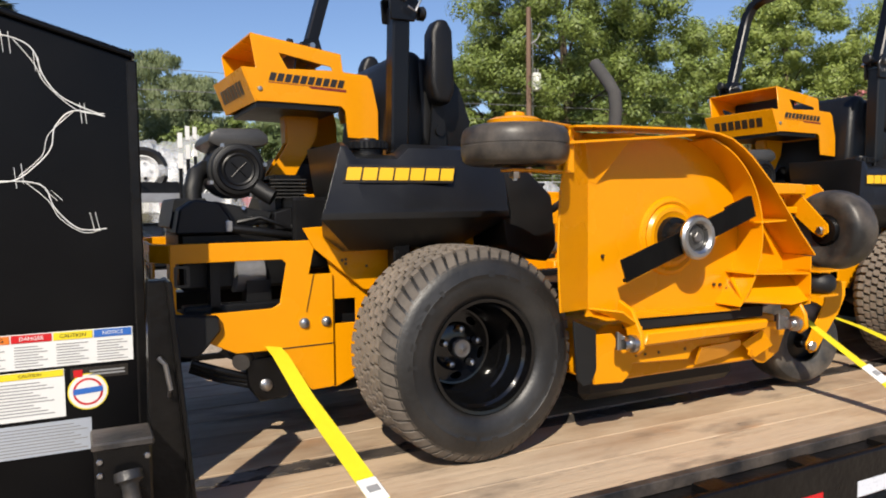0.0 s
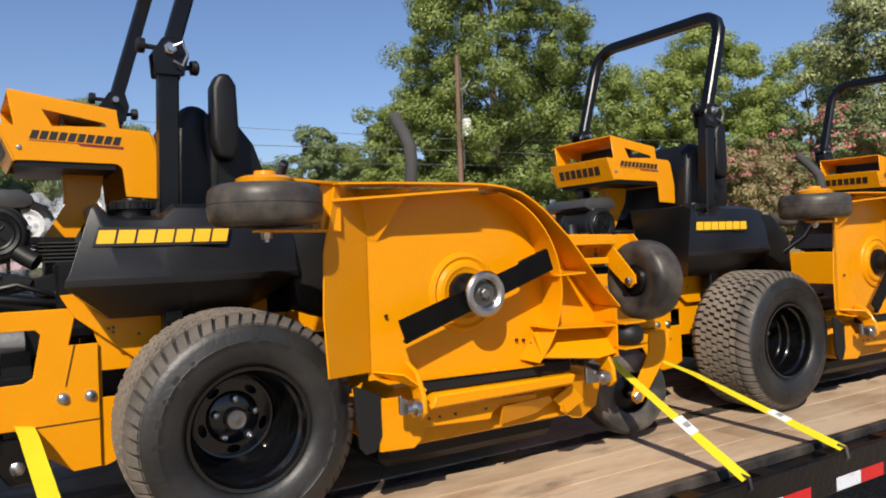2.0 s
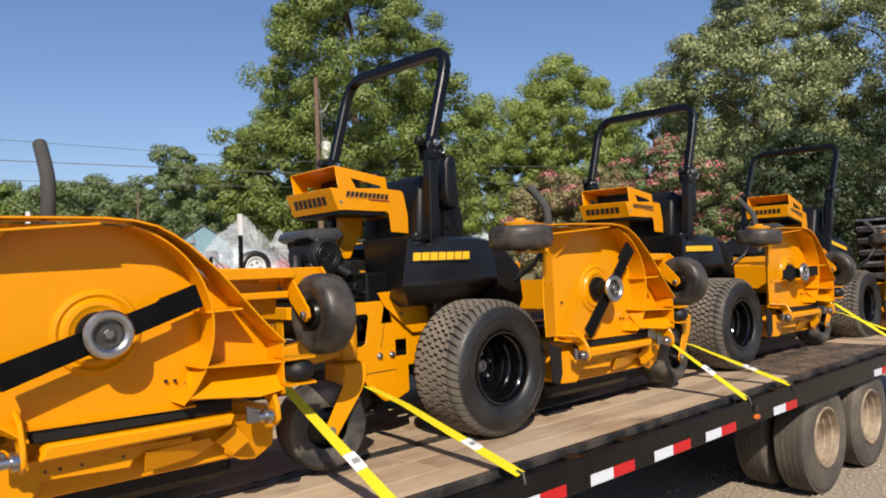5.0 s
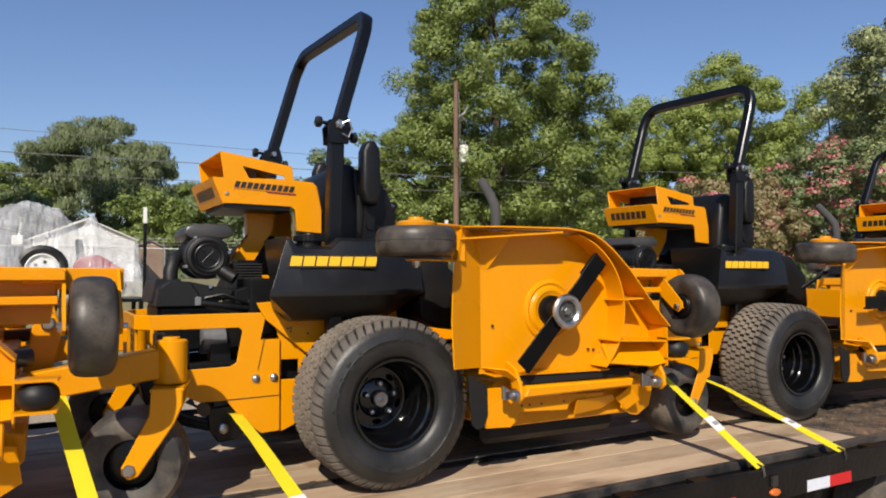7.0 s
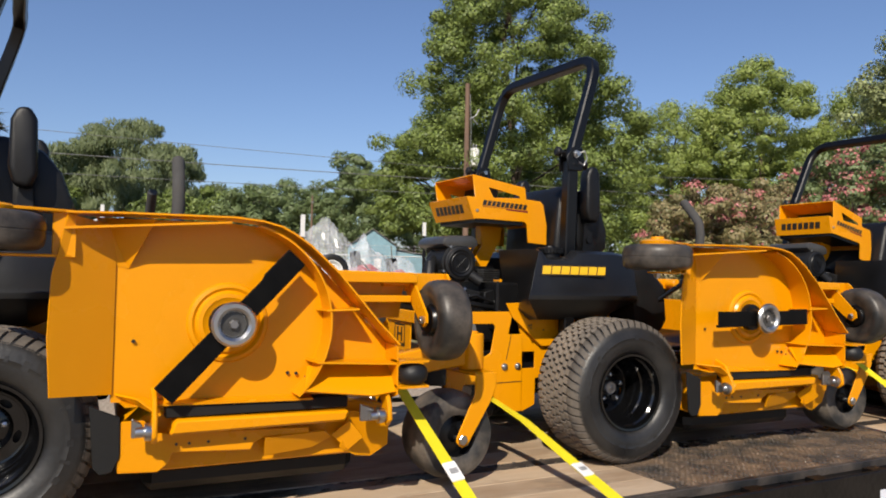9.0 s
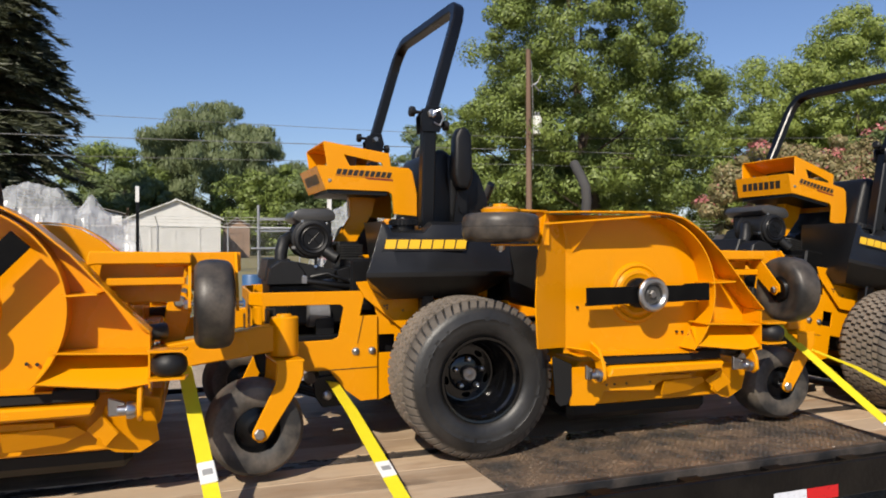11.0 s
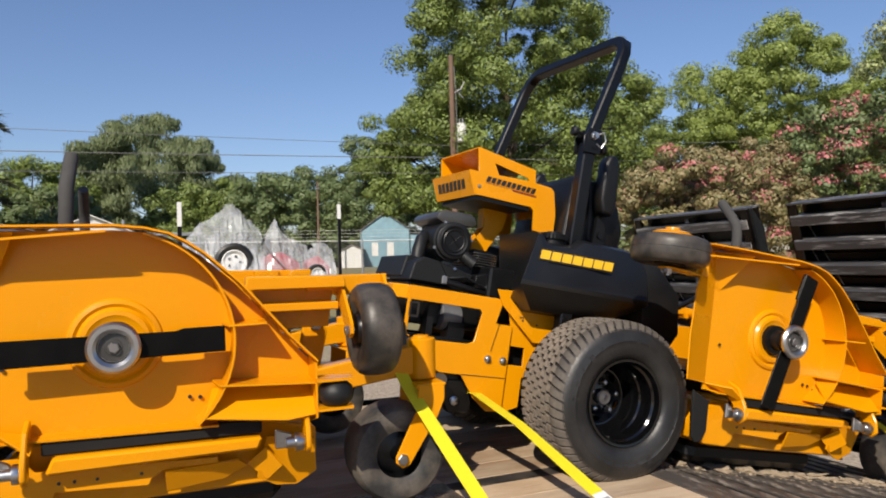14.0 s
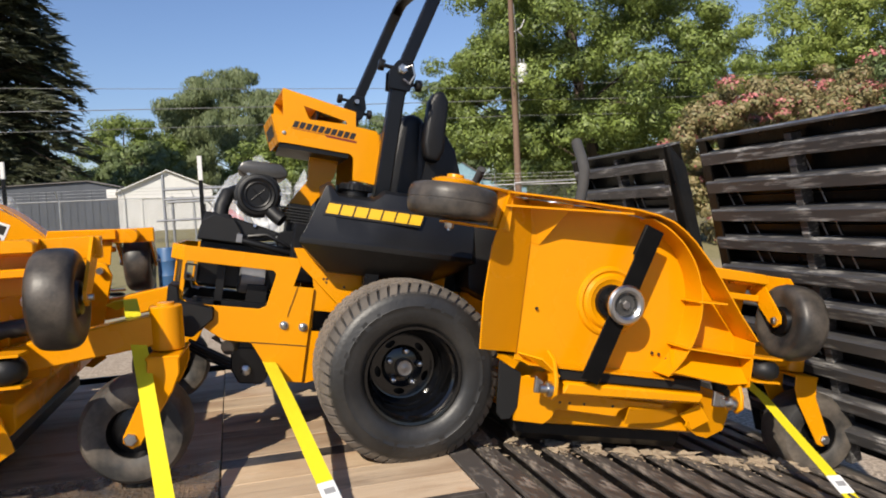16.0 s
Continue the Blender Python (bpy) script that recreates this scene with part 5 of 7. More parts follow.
# main deck between the wings
b = B()
prism(b, [(0.40, 0.19), (0.48, 0.165), (1.22, 0.165), (1.32, 0.25), (1.32, 0.33), (1.18, 0.36), (0.48, 0.36), (0.40, 0.30)], -0.14, mirrored(-0.14))
deck = part("main_deck", b, YELLOW, mower, "yellow main cutting deck", bevel=0.006)
# black box added to give the dark shade under the deck
b = B()
box(b, 0.47, 1.22, -0.04, mirrored(-0.04), 0.07, 0.168)
part("deck_liner", b, ENGINE_BLACK, deck, "black box in place of the shade under the deck", bevel=0.03)
for s in (lambda y: y, mirrored):
    b = B()
    prism(b, [(0.385, 0.345), (0.385, 0.183), (0.505, 0.176), (0.535, 0.20), (0.55, 0.235), (0.80, 0.222), (0.81, 0.245), (0.845, 0.262), (1.00, 0.265), (1.00, 0.285), (0.55, 0.30), (0.50, 0.30), (0.46, 0.345)], s(-0.205), s(-0.195))
    part("deck_skirt", b, YELLOW, deck, bevel=0.003)
    b = B()
    sheet(b, [(0.845, s(-0.22), 0.262), (1.06, s(-0.2), 0.265), (1.09, s(-0.18), 0.24), (1.02, s(-0.17), 0.205), (0.85, s(-0.19), 0.195)], 0.008)
    sheet(b, [(1.09, s(-0.18), 0.245), (1.14, s(-0.23), 0.30), (1.19, s(-0.235), 0.24), (1.15, s(-0.19), 0.19)], 0.008)
    sheet(b, [(1.15, s(-0.2), 0.33), (1.30, s(-0.21), 0.31), (1.315, s(-0.16), 0.19), (1.25, s(-0.15), 0.15), (1.18, s(-0.18), 0.165), (1.12, s(-0.19), 0.20)], 0.008)
    part("skid_shield", b, YELLOW, deck)
    b = B()
    prism(b, [(0.53, 0.302), (1.115, 0.308), (1.13, 0.345), (0.55, 0.35)], s(-0.27), s(-0.2))
    part("hinge_tube", b, YELLOW, deck, bevel=0.008)
    for x in (0.56, 0.60, 0.66, 0.78):
        b = B()
        cyl(b, (x, s(-0.204), 0.262), (x, s(-0.2075), 0.262), 0.005, 10)
        part("bolt_hole", b, MARK_DARK, deck)
    b = B()
    prism(b, [(0.30, 0.40), (0.39, 0.36), (0.392, 0.235), (0.37, 0.19), (0.335, 0.185), (0.315, 0.21)], s(-0.2), s(-0.212))
    part("mud_flap", b, FLAP_RUBBER, mower, "black rubber flap behind the drive tyre", bevel=0.003)
    # front frame to the caster pivots
    b = B()
    prism(b, [(1.15, 0.38), (1.15, 0.47), (1.70, 0.555), (1.757, 0.555), (1.757, 0.455), (1.68, 0.45)], s(-0.02), s(0.06))
    part("caster_beam", b, YELLOW, mower, bevel=0.005)
    b = B()
    lathe(b, [(0, 0.05), (0.004, 0.054), (0.146, 0.054), (0.15, 0.05), (0.152, 0.03), (0.16, 0.028)], (1.757, s(0.01), 0.435), (0, 0, 1), 28)
    part("caster_pivot", b, YELLOW, mower, "yellow caster pivot tube")
    b = B()
    prism(b, [(1.28, 0.36), (1.36, 0.36), (1.42, 0.62), (1.40, 0.68), (1.36, 0.69), (1.33, 0.64)], s(0.10), s(0.125))
    part("lift_arm", b, YELLOW, mower, bevel=0.004)
    b = B()
    cyl(b, (1.375, s(0.07), 0.65), (1.375, s(0.16), 0.65), 0.016, 12)
    hexhead(b, (1.375, s(0.1), 0.65), (0, s(-1) - s(0), 0), 0.024, 0.016)
    part("lift_pin", b, ZINC, mower)
    b = B()
    tube(b, [(1.12, s(-0.02), 0.53), (1.33, s(0.05), 0.545)], 0.03, 16)
    part("wing_cylinder", b, ENGINE_GREY, mower, "dull grey lift cylinder")
    # steering lever with a foam grip
    b = B()
    tube(b, [(0.40, s(0.16), 0.70), (0.55, s(0.04), 0.84), (0.615, s(0.0), 0.95), (0.63, s(-0.01), 1.06)], 0.013, 10)
    lever = part("steering_lever", b, BLACK_PAINT, mower)
    b = B()
    tube(b, [(0.628, s(-0.01), 1.0), (0.632, s(-0.016), 1.10), (0.632, s(-0.008), 1.16), (0.634, s(0.03), 1.205), (0.638, s(0.11), 1.283)], 0.0225, 14)
    part("foam_grip", b, FOAM, lever, "grey foam hand grip")
    # frame side plate with its window
    b = B()
    prism(b, [(-0.845, 0.66), (-0.40, 0.66), (-0.425, 0.55), (-0.345, 0.55), (-0.345, 0.175), (-0.42, 0.172), (-0.49, 0.225), (-0.56, 0.315), (-0.66, 0.315), (-0.76, 0.365), (-0.845, 0.46)], s(0.235), s(0.225),
          holes=[[(-0.83, 0.602), (-0.51, 0.602), (-0.497, 0.588), (-0.52, 0.462), (-0.545, 0.448), (-0.80, 0.443), (-0.83, 0.46)]])
    plate = part("frame_plate", b, YELLOW, mower, "yellow rear frame plate with a window", bevel=0.002)
    b = B()
    prism(b, [(-0.37, 0.64), (-0.30, 0.60), (0.30, 0.60), (0.30, 0.33), (-0.258, 0.33), (-0.258, 0.2), (-0.33, 0.17), (-0.345, 0.17), (-0.345, 0.55)], s(0.25), s(0.24), holes=[[(-0.335, 0.462), (-0.262, 0.462), (-0.262, 0.38), (-0.335, 0.38)]])
    part("frame_plate", b, YELLOW, mower, bevel=0.002)
    for x in (-0.444, -0.370):
        b = B()
        lathe(b, [(0, 0.017), (0.004, 0.017), (0.0045, 0.012), (0.012, 0.012), (0.014, 0.009)], (x, s(0.225), 0.394), (0, s(-1) - s(0), 0), 12)
        part("frame_bolt", b, ZINC, plate)
    b = B()
    sheet(b, [(-0.56, s(0.223), 0.318), (-0.345, s(0.223), 0.322), (-0.345, s(0.223), 0.3185), (-0.56, s(0.223), 0.3145)], 0.002)
    part("panel_seam", b, MARK_DARK, plate)
    b = B()
    sheet(b, [(-0.41, s(0.223), 0.555), (-0.437, s(0.223), 0.43), (-0.435, s(0.223), 0.43), (-0.408, s(0.223), 0.555)], 0.002)
    part("panel_seam", b, MARK_DARK, plate)
    # fuel tank: a flat sloping face over a sharp ridge, tapering underneath
    face = [(0.46, 0.968), (0.10, 0.966), (0.058, 0.95), (0.026, 0.765), (0.018, 0.748), (0.018, 0.728), (0.13, 0.628), (0.46, 0.60)]
    # stations along the tank: x of its ends, inset of the face, drop of the top; the top dips round the filler
    left = (-0.355, -0.358, -0.367, -0.43, -0.441, -0.444, -0.32, -0.30)
    right = (0.33, 0.33, 0.33, 0.31, 0.30, 0.30, 0.14, 0.14)
    stations = [(left, 0.0, 0.0)]
    for x, inset, low in ((-0.346, 0.0, 0.0), (-0.316, 0.0, 0.036), (-0.179, 0.0, 0.036), (-0.14, 0.0, 0.0), (0.10, 0.02, 0.0), (0.24, 0.055, 0.012)):
        stations.append(((x, x, x) + (max(x, -0.30) if x < 0 else x,) * 3 + (max(-0.25, min(0.1, x)),) * 2, inset, low))
    stations.append((right, 0.12, 0.04))
    b = B()
    rings = []
    for xs, inset, low in stations:
        rings.append([b.verts.new((xv, s(y + (inset if y < 0.4 else 0)), z - (low if z > 0.9 else 0))) for xv, (y, z) in zip(xs, face)])
    for p, q in zip(rings, rings[1:]):
        for m in range(8):
            loop = []
            for v in (p[m], p[(m + 1) % 8], q[(m + 1) % 8], q[m]):
                if all((v.co - w.co).length > 1e-6 for w in loop):
                    loop.append(v)
            if len(loop) > 2:
                b.faces.new(loop)
    b.faces.new(rings[0])
    b.faces.new(rings[-1][::-1])
    tank = part("fuel_tank", b, TANK_PLASTIC, mower, "matt black moulded fuel tank", bevel=0.006, segments=2, sharp=20)
    b = B()
    prism(b, [(-0.445, 0.70), (-0.41, 0.635), (-0.24, 0.49), (0.0, 0.49), (0.18, 0.58), (0.18, 0.70), (-0.1, 0.72)], s(0.222), s(0.216))
    part("fender_plate", b, YELLOW, mower, "yellow plate under the tank", bevel=0.002)
    for x, z in ((-0.315, 0.592), (-0.302, 0.594), (-0.303, 0.58), (-0.23, 0.569)):
        b = B()
        cyl(b, (x, s(0.217), z), (x, s(0.2145), z), 0.005, 10)
        part("plate_hole", b, MARK_DARK, mower)
    b = B()
    lathe(b, [(-0.02, 0.05), (0.008, 0.05), (0.01, 0.062), (0.032, 0.062), (0.036, 0.056), (0.038, 0.03), (0.044, 0.028)], (-0.245, s(0.15), 0.94), (0, 0, 1), 32)
    cap = part("tank_cap", b, ENGINE_BLACK, tank, "ribbed black fuel cap")
    b = B()
    for q in range(24):
        a = q * math.pi / 12
        box(b, -0.245 + 0.062 * math.cos(a) - 0.003, -0.245 + 0.062 * math.cos(a) + 0.003, s(0.15) + 0.062 * math.sin(a) - 0.003, s(0.15) + 0.062 * math.sin(a) + 0.003, 0.952, 0.97)
    part("cap_ribs", b, ENGINE_BLACK, cap)
    plate_ = B()
    prism(plate_, [(-0.01, -0.008), (0.362, -0.008), (0.38, 0.048), (0.008, 0.048)], 0, -0.0012)
    back = part("mark_edge", plate_, MARK_DARK, tank, "black edge round the mark")
    at = Matrix.Translation((-0.36, s(0.038), 0.847)) @ pose(0, 0, 0, -10, 0, 0) if s(0) == 0 else Matrix.Translation((0.0, s(0.036), 0.847)) @ pose(0, 0, 0, 0, 0, 180)
    back.matrix_basis = at
    mark_row(7, 0.37, 0.039, MARK_YELLOW, tank, at, "yellow raised mark", 0.003, gap=0.13)
    # grab bar along the fender, black pod ahead of the tank
    b = B()
    prism(b, [(0.25, 0.62), (0.42, 0.56), (0.46, 0.62), (0.44, 0.80), (0.30, 0.92), (0.20, 0.93)], s(0.1), s(0.42))
    part("fender_pod", b, BLACK_PLASTIC, mower, bevel=0.012, segments=2)
    # roll bar post
    b = B()
    dx = 0.0 if s(0) == 0 else -0.055
    tube(b, [(-0.14 + dx, s(0.15), 0.55), (-0.142 + dx, s(0.15), 0.95), (-0.132 + dx, s(0.145), 1.41)], 0.03, flat=(0.06, 0.06))
    post_ = part("roll_bar_post", b, BLACK_PAINT, mower, "black square roll bar post", bevel=0.006)
    b = B()
    prism(b, [(x + dx, z) for x, z in ((-0.175, 1.36), (-0.09, 1.36), (-0.075, 1.42), (-0.09, 1.475), (-0.15, 1.475), (-0.18, 1.43))], s(0.105), s(0.117))
    prism(b, [(x + dx, z) for x, z in ((-0.175, 1.36), (-0.09, 1.36), (-0.075, 1.42), (-0.09, 1.475), (-0.15, 1.475), (-0.18, 1.43))], s(0.173), s(0.185))
    part("pivot_clevis", b, BLACK_PAINT, post_, bevel=0.003)
    b = B()
    cyl(b, (-0.13 + dx, s(0.08), 1.44), (-0.13 + dx, s(0.22), 1.44), 0.012, 12)
    hexhead(b, (-0.13 + dx, s(0.105), 1.44), (0, s(-1) - s(0), 0), 0.02, 0.014)
    tube(b, [(x + dx, s(y), z) for x, y, z in ((-0.13, 0.085, 1.44), (-0.10, 0.075, 1.455), (-0.085, 0.075, 1.42), (-0.10, 0.08, 1.385), (-0.125, 0.085, 1.40))], 0.004, 8)
    part("pivot_pin", b, ZINC, post_, "zinc pin with a wire clip")
    b = B()
    for x, z, sg in ((-0.095, 1.395, 1), (-0.165, 1.45, -1)):
        b = B()
        lathe(b, [(0, 0.008), (0.03, 0.008), (0.032, 0.022), (0.05, 0.024), (0.056, 0.018)], (x + dx, s(0.145), z), (sg, 0, 0.05), 16)
        part("clamp_knob", b, BLACK_PLASTIC, post_)

# upright plate across the front, under the foot platform
b = B()
prism(b, [(0.0, 0.46), (1.14, 0.46), (1.14, 0.66), (1.06, 0.70), (0.08, 0.70), (0.0, 0.66)], 1.20, 1.21, "x")
part("front_plate", b, YELLOW, mower, "yellow upright front plate", bevel=0.002)
for z in (0.47, 0.645):
    b = B()
    prism(b, [(1.211, z), (1.27, z), (1.275, z + 0.005), (1.275, z + 0.05), (1.27, z + 0.055), (1.211, z + 0.055)], 0.01, 1.13)
    part("cross_beam", b, YELLOW, mower, bevel=0.003)

# hoop of the roll bar
b = B()
ya = 0.145
hp = [(-0.128, ya, 1.43), (-0.02, ya, 1.80), (0.0, ya + 0.004, 1.87), (0.016, ya + 0.03, 1.925), (0.022, ya + 0.075, 1.952), (0.024, ya + 0.13, 1.96)]
hoop = hp + [(x - 0.055, mirrored(y), z) for x, y, z in reversed(hp)]
tube(b, hoop, 0.03, flat=(0.052, 0.05))
part("roll_bar_hoop", b, BLACK_PAINT, mower, "black roll bar hoop leaning forward", bevel=0.006)

# seat
b = B()
prism(b, [(-0.10, 0.84), (0.09, 0.84), (0.15, 0.95), (0.10, 1.1), (0.055, 1.26), (0.01, 1.315), (-0.05, 1.315), (-0.085, 1.26), (-0.11, 1.0)], 0.30, 0.82)
seat = part("seat", b, VINYL, mower, "black vinyl operator seat", bevel=0.03, segments=3)
b = B()
prism(b, [(0.02, 0.80), (0.46, 0.80), (0.50, 0.84), (0.48, 0.90), (0.02, 0.92)], 0.30, 0.82)
part("cushion", b, VINYL, seat, bevel=0.03, segments=3)
for s in (lambda y: y, mirrored):
    b = B()
    prism(b, [(0.10, 0.93), (0.215, 0.98), (0.22, 1.08), (0.18, 1.19), (0.12, 1.265), (0.06, 1.295), (0.0, 1.285), (0.02, 1.0)], s(0.295), s(0.37))
    part("bolster", b, VINYL, seat, bevel=0.02, segments=2)
    b = B()
    prism(b, [(0.012, 1.19), (0.03, 1.125), (0.085, 1.115), (0.105, 1.17), (0.098, 1.37), (0.075, 1.41), (0.035, 1.405), (0.015, 1.36)], s(0.20), s(0.275))
    arm = part("armrest", b, VINYL, seat, "black padded armrest folded up", bevel=0.018, segments=3)
    b = B()
    prism(b, [(0.03, 0.96), (0.10, 0.96), (0.085, 1.17), (0.05, 1.17)], s(0.26), s(0.275))
    cyl(b, (0.07, s(0.25), 1.03), (0.07, s(0.285), 1.03), 0.018, 14)
    part("armrest_bracket", b, ENGINE_BLACK, arm)
b = B()
prism(b, [(0.25, 0.42), (1.05, 0.42), (1.15, 0.50), (1.13, 0.51), (1.04, 0.435), (0.27, 0.44), (0.26, 0.62), (0.25, 0.62)], 0.24, mirrored(0.24))
part("foot_platform", b, BLACK_PAINT, mower, bevel=0.003)
b = B()
box(b, -0.45, 0.30, 0.30, 0.82, 0.56, 0.80)
part("seat_base", b, ENGINE_BLACK, mower, bevel=0.01)
b = B()
box(b, -0.80, 1.20, 0.30, 0.37, 0.36, 0.46)
box(b, -0.80, 1.20, 0.75, 0.82, 0.36, 0.46)
box(b, -0.10, 0.10, 0.10, 1.02, 0.26, 0.36)
part("chassis", b, ENGINE_BLACK, mower, bevel=0.004)

# engine
eng = part("engine", box(B(), -0.80, -0.42, 0.38, 0.78, 0.50, 0.69), ENGINE_BLACK, mower, "black air-cooled engine", bevel=0.012)
b = B()
prism(b, [(-0.815, 0.685), (-0.66, 0.685), (-0.645, 0.735), (-0.68, 0.785), (-0.755, 0.795), (-0.80, 0.765)], 0.335, 0.62)
prism(b, [(-0.68, 0.70), (-0.645, 0.69), (-0.52, 0.715), (-0.50, 0.75), (-0.62, 0.775), (-0.69, 0.79)], 0.365, 0.80)
prism(b, [(-0.82, 0.70), (-0.70, 0.70), (-0.70, 0.80), (-0.80, 0.80)], 0.45, 0.84)
part("engine_shroud", b, BLACK_PLASTIC, eng, "angular black engine shroud", bevel=0.006, sharp=20)
b = B()
tube(b, [(-0.64, 0.335, 0.70), (-0.56, 0.325, 0.69), (-0.47, 0.33, 0.675), (-0.40, 0.36, 0.67)], 0.014, 12)
part("corrugated_hose", b, ENGINE_BLACK, eng)
for x, y, z in ((-0.60, 0.36, 0.765), (-0.445, 0.328, 0.705), (-0.57, 0.36, 0.73), (-0.655, 0.334, 0.72)):
    b = B()
    hexhead(b, (x, y, z), (0, -1, 0.2), 0.008, 0.006)
    part("cover_bolt", b, ZINC, eng)
b = B()
box(b, -0.665, -0.64, 0.325, 0.34, 0.69, 0.725)
part("clamp", b, GREY_CASTING, eng, bevel=0.003)
b = B()
prism(b, [(-0.505, 0.695), (-0.41, 0.69), (-0.405, 0.755), (-0.42, 0.775), (-0.505, 0.75)], 0.33, 0.44)
part("engine_bracket", b, ENGINE_BLACK, eng, bevel=0.003)
b = B()
lathe(b, [(0, 0.075), (0.004, 0.083), (0.01, 0.086), (0.02, 0.086), (0.022, 0.094), (0.045, 0.096), (0.05, 0.088), (0.20, 0.088), (0.21, 0.094), (0.235, 0.09), (0.24, 0.04)], (-0.603, 0.40, 0.893), (0, 1, 0), 44)
can = part("air_cleaner", b, BLACK_PLASTIC, eng, "round black air cleaner canister")
b = B()
lathe(b, [(0, 0.04), (0.004, 0.045), (0.006, 0.05), (0.003, 0.055), (0.007, 0.066), (0.003, 0.07)], (-0.603, 0.402, 0.893), (0, -1, 0), 36)
for q in range(2):
    a = q * math.pi / 2 + 0.8
    tube(b, [(-0.603 - 0.034 * math.cos(a), 0.396, 0.893 - 0.034 * math.sin(a)), (-0.603 + 0.034 * math.cos(a), 0.396, 0.893 + 0.034 * math.sin(a))], 0.002, 6)
part("canister_face", b, ENGINE_BLACK, can)
b = B()
for a in (0.2, 2.1, 3.6, 5.2):
    b = B()
    box(b, -0.603 + 0.094 * math.cos(a) - 0.006, -0.603 + 0.094 * math.cos(a) + 0.006, 0.42, 0.47, 0.893 + 0.094 * math.sin(a) - 0.006, 0.893 + 0.094 * math.sin(a) + 0.006)
    part("canister_clip", b, ZINC, can)
b = B()
tube(b, [(-0.545, 0.41, 0.835), (-0.515, 0.395, 0.812), (-0.495, 0.385, 0.80)], 0.028, 16)
part("dust_valve", b, BLACK_PLASTIC, can)
b = B()
tube(b, [(-0.64, 0.60, 0.90), (-0.69, 0.54, 0.90), (-0.725, 0.50, 0.88), (-0.74, 0.48, 0.83), (-0.74, 0.48, 0.76)], 0.03, 16)
part("intake_hose", b, BLACK_PLASTIC, eng)
b = B()
prism(b, [(-0.70, 0.985), (-0.685, 1.018), (-0.655, 1.03), (-0.53, 1.034), (-0.50, 1.016), (-0.492, 0.985), (-0.52, 0.972), (-0.66, 0.966)], 0.42, 0.74)
part("engine_top_cover", b, ENGINE_GREY, eng, "dull grey engine cover", bevel=0.012, segments=2)
b = B()
prism(b, [(-0.665, 0.968), (-0.53, 0.972), (-0.545, 0.90), (-0.65, 0.90)], 0.47, 0.70)
part("engine_housing", b, ENGINE_BLACK, eng, bevel=0.006)
b = B()
box(b, -0.47, -0.38, 0.46, 0.68, 0.69, 0.88)
head = part("cylinder_head", b, ENGINE_BLACK, eng)
for i in range(6):
    b = B()
    prism(b, [(-0.50, 0.46), (-0.46, 0.42), (-0.37, 0.42), (-0.36, 0.70), (-0.50, 0.70)], 0.80 + i * 0.012, 0.804 + i * 0.012, "z")
    part("cooling_fin", b, ENGINE_GREY, head)
b = B()
for y in (0.36, 0.4, 0.45):
    b = B()
    tube(b, [(-0.62, y, 0.72), (-0.55, y - 0.02, 0.735), (-0.46, y - 0.03, 0.70), (-0.40, y, 0.68)], 0.008, 8)
    part("fuel_hose", b, ENGINE_BLACK, eng)
b = B()
lathe(b, [(0, 0.05), (0.008, 0.062), (0.1, 0.062), (0.108, 0.05)], (-0.64, 0.40, 0.55), (1, 0.1, 0), 28)
part("muffler", b, GREY_CASTING, eng, "dull silver muffler")
b = B()
box(b, -0.72, -0.69, 0.30, 0.36, 0.44, 0.66)
box(b, -0.60, -0.52, 0.34, 0.42, 0.455, 0.53)
part("engine_mount", b, ENGINE_BLACK, eng)

# rear bumper across the back
b = B()
prism(b, [(0.235, -0.845), (0.30, -0.895), (0.82, -0.895), (0.885, -0.845), (0.875, -0.835), (0.815, -0.883), (0.305, -0.883), (0.245, -0.835)], 0.602, 0.66, "z")
for v in b.verts:
    v.co = Vector((v.co.y, v.co.x, v.co.z))
part("rear_bumper", b, YELLOW, mower, bevel=0.003)
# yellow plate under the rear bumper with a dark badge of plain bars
b = B()
box(b, -0.882, -0.874, 0.37, 0.77, 0.455, 0.604)
rear_plate = part("rear_plate", b, YELLOW, mower, bevel=0.002)
for k, (y0, y1, z0, z1) in enumerate(((0.435, 0.565, 0.582, 0.588), (0.435, 0.565, 0.482, 0.497), (0.435, 0.441, 0.49, 0.585), (0.559, 0.565, 0.49, 0.585), (0.468, 0.482, 0.505, 0.574), (0.518, 0.532, 0.505, 0.574), (0.482, 0.518, 0.534, 0.546))):
    b = B()
    box(b, -0.8845, -0.882, y0, y1, z0, z1)
    part("badge_bar", b, MARK_DARK, rear_plate)
for s in (lambda y: y, mirrored):
    b = B()
    prism(b, [(-0.885, 0.512), (-0.85, 0.505), (-0.838, 0.452), (-0.712, 0.44), (-0.706, 0.396), (-0.775, 0.318), (-0.86, 0.325), (-0.882, 0.41)], s(0.2), s(0.36))
    part("bumper_corner", b, BLACK_PLASTIC, mower, "faceted black corner bumper", bevel=0.006)
b = B()
box(b, -0.875, -0.845, 0.36, 0.78, 0.37, 0.45)
part("rear_bumper", b, BLACK_PAINT, mower, bevel=0.003)
b = B()
prism(b, [(-0.83, 0.53), (-0.795, 0.53), (-0.79, 0.535), (-0.79, 0.59), (-0.795, 0.595), (-0.83, 0.595), (-0.835, 0.59), (-0.835, 0.535)], 0.2245, 0.2235, holes=[[(-0.826, 0.538), (-0.799, 0.538), (-0.799, 0.587), (-0.826, 0.587)]])
part("emblem", b, MARK_DARK, mower)
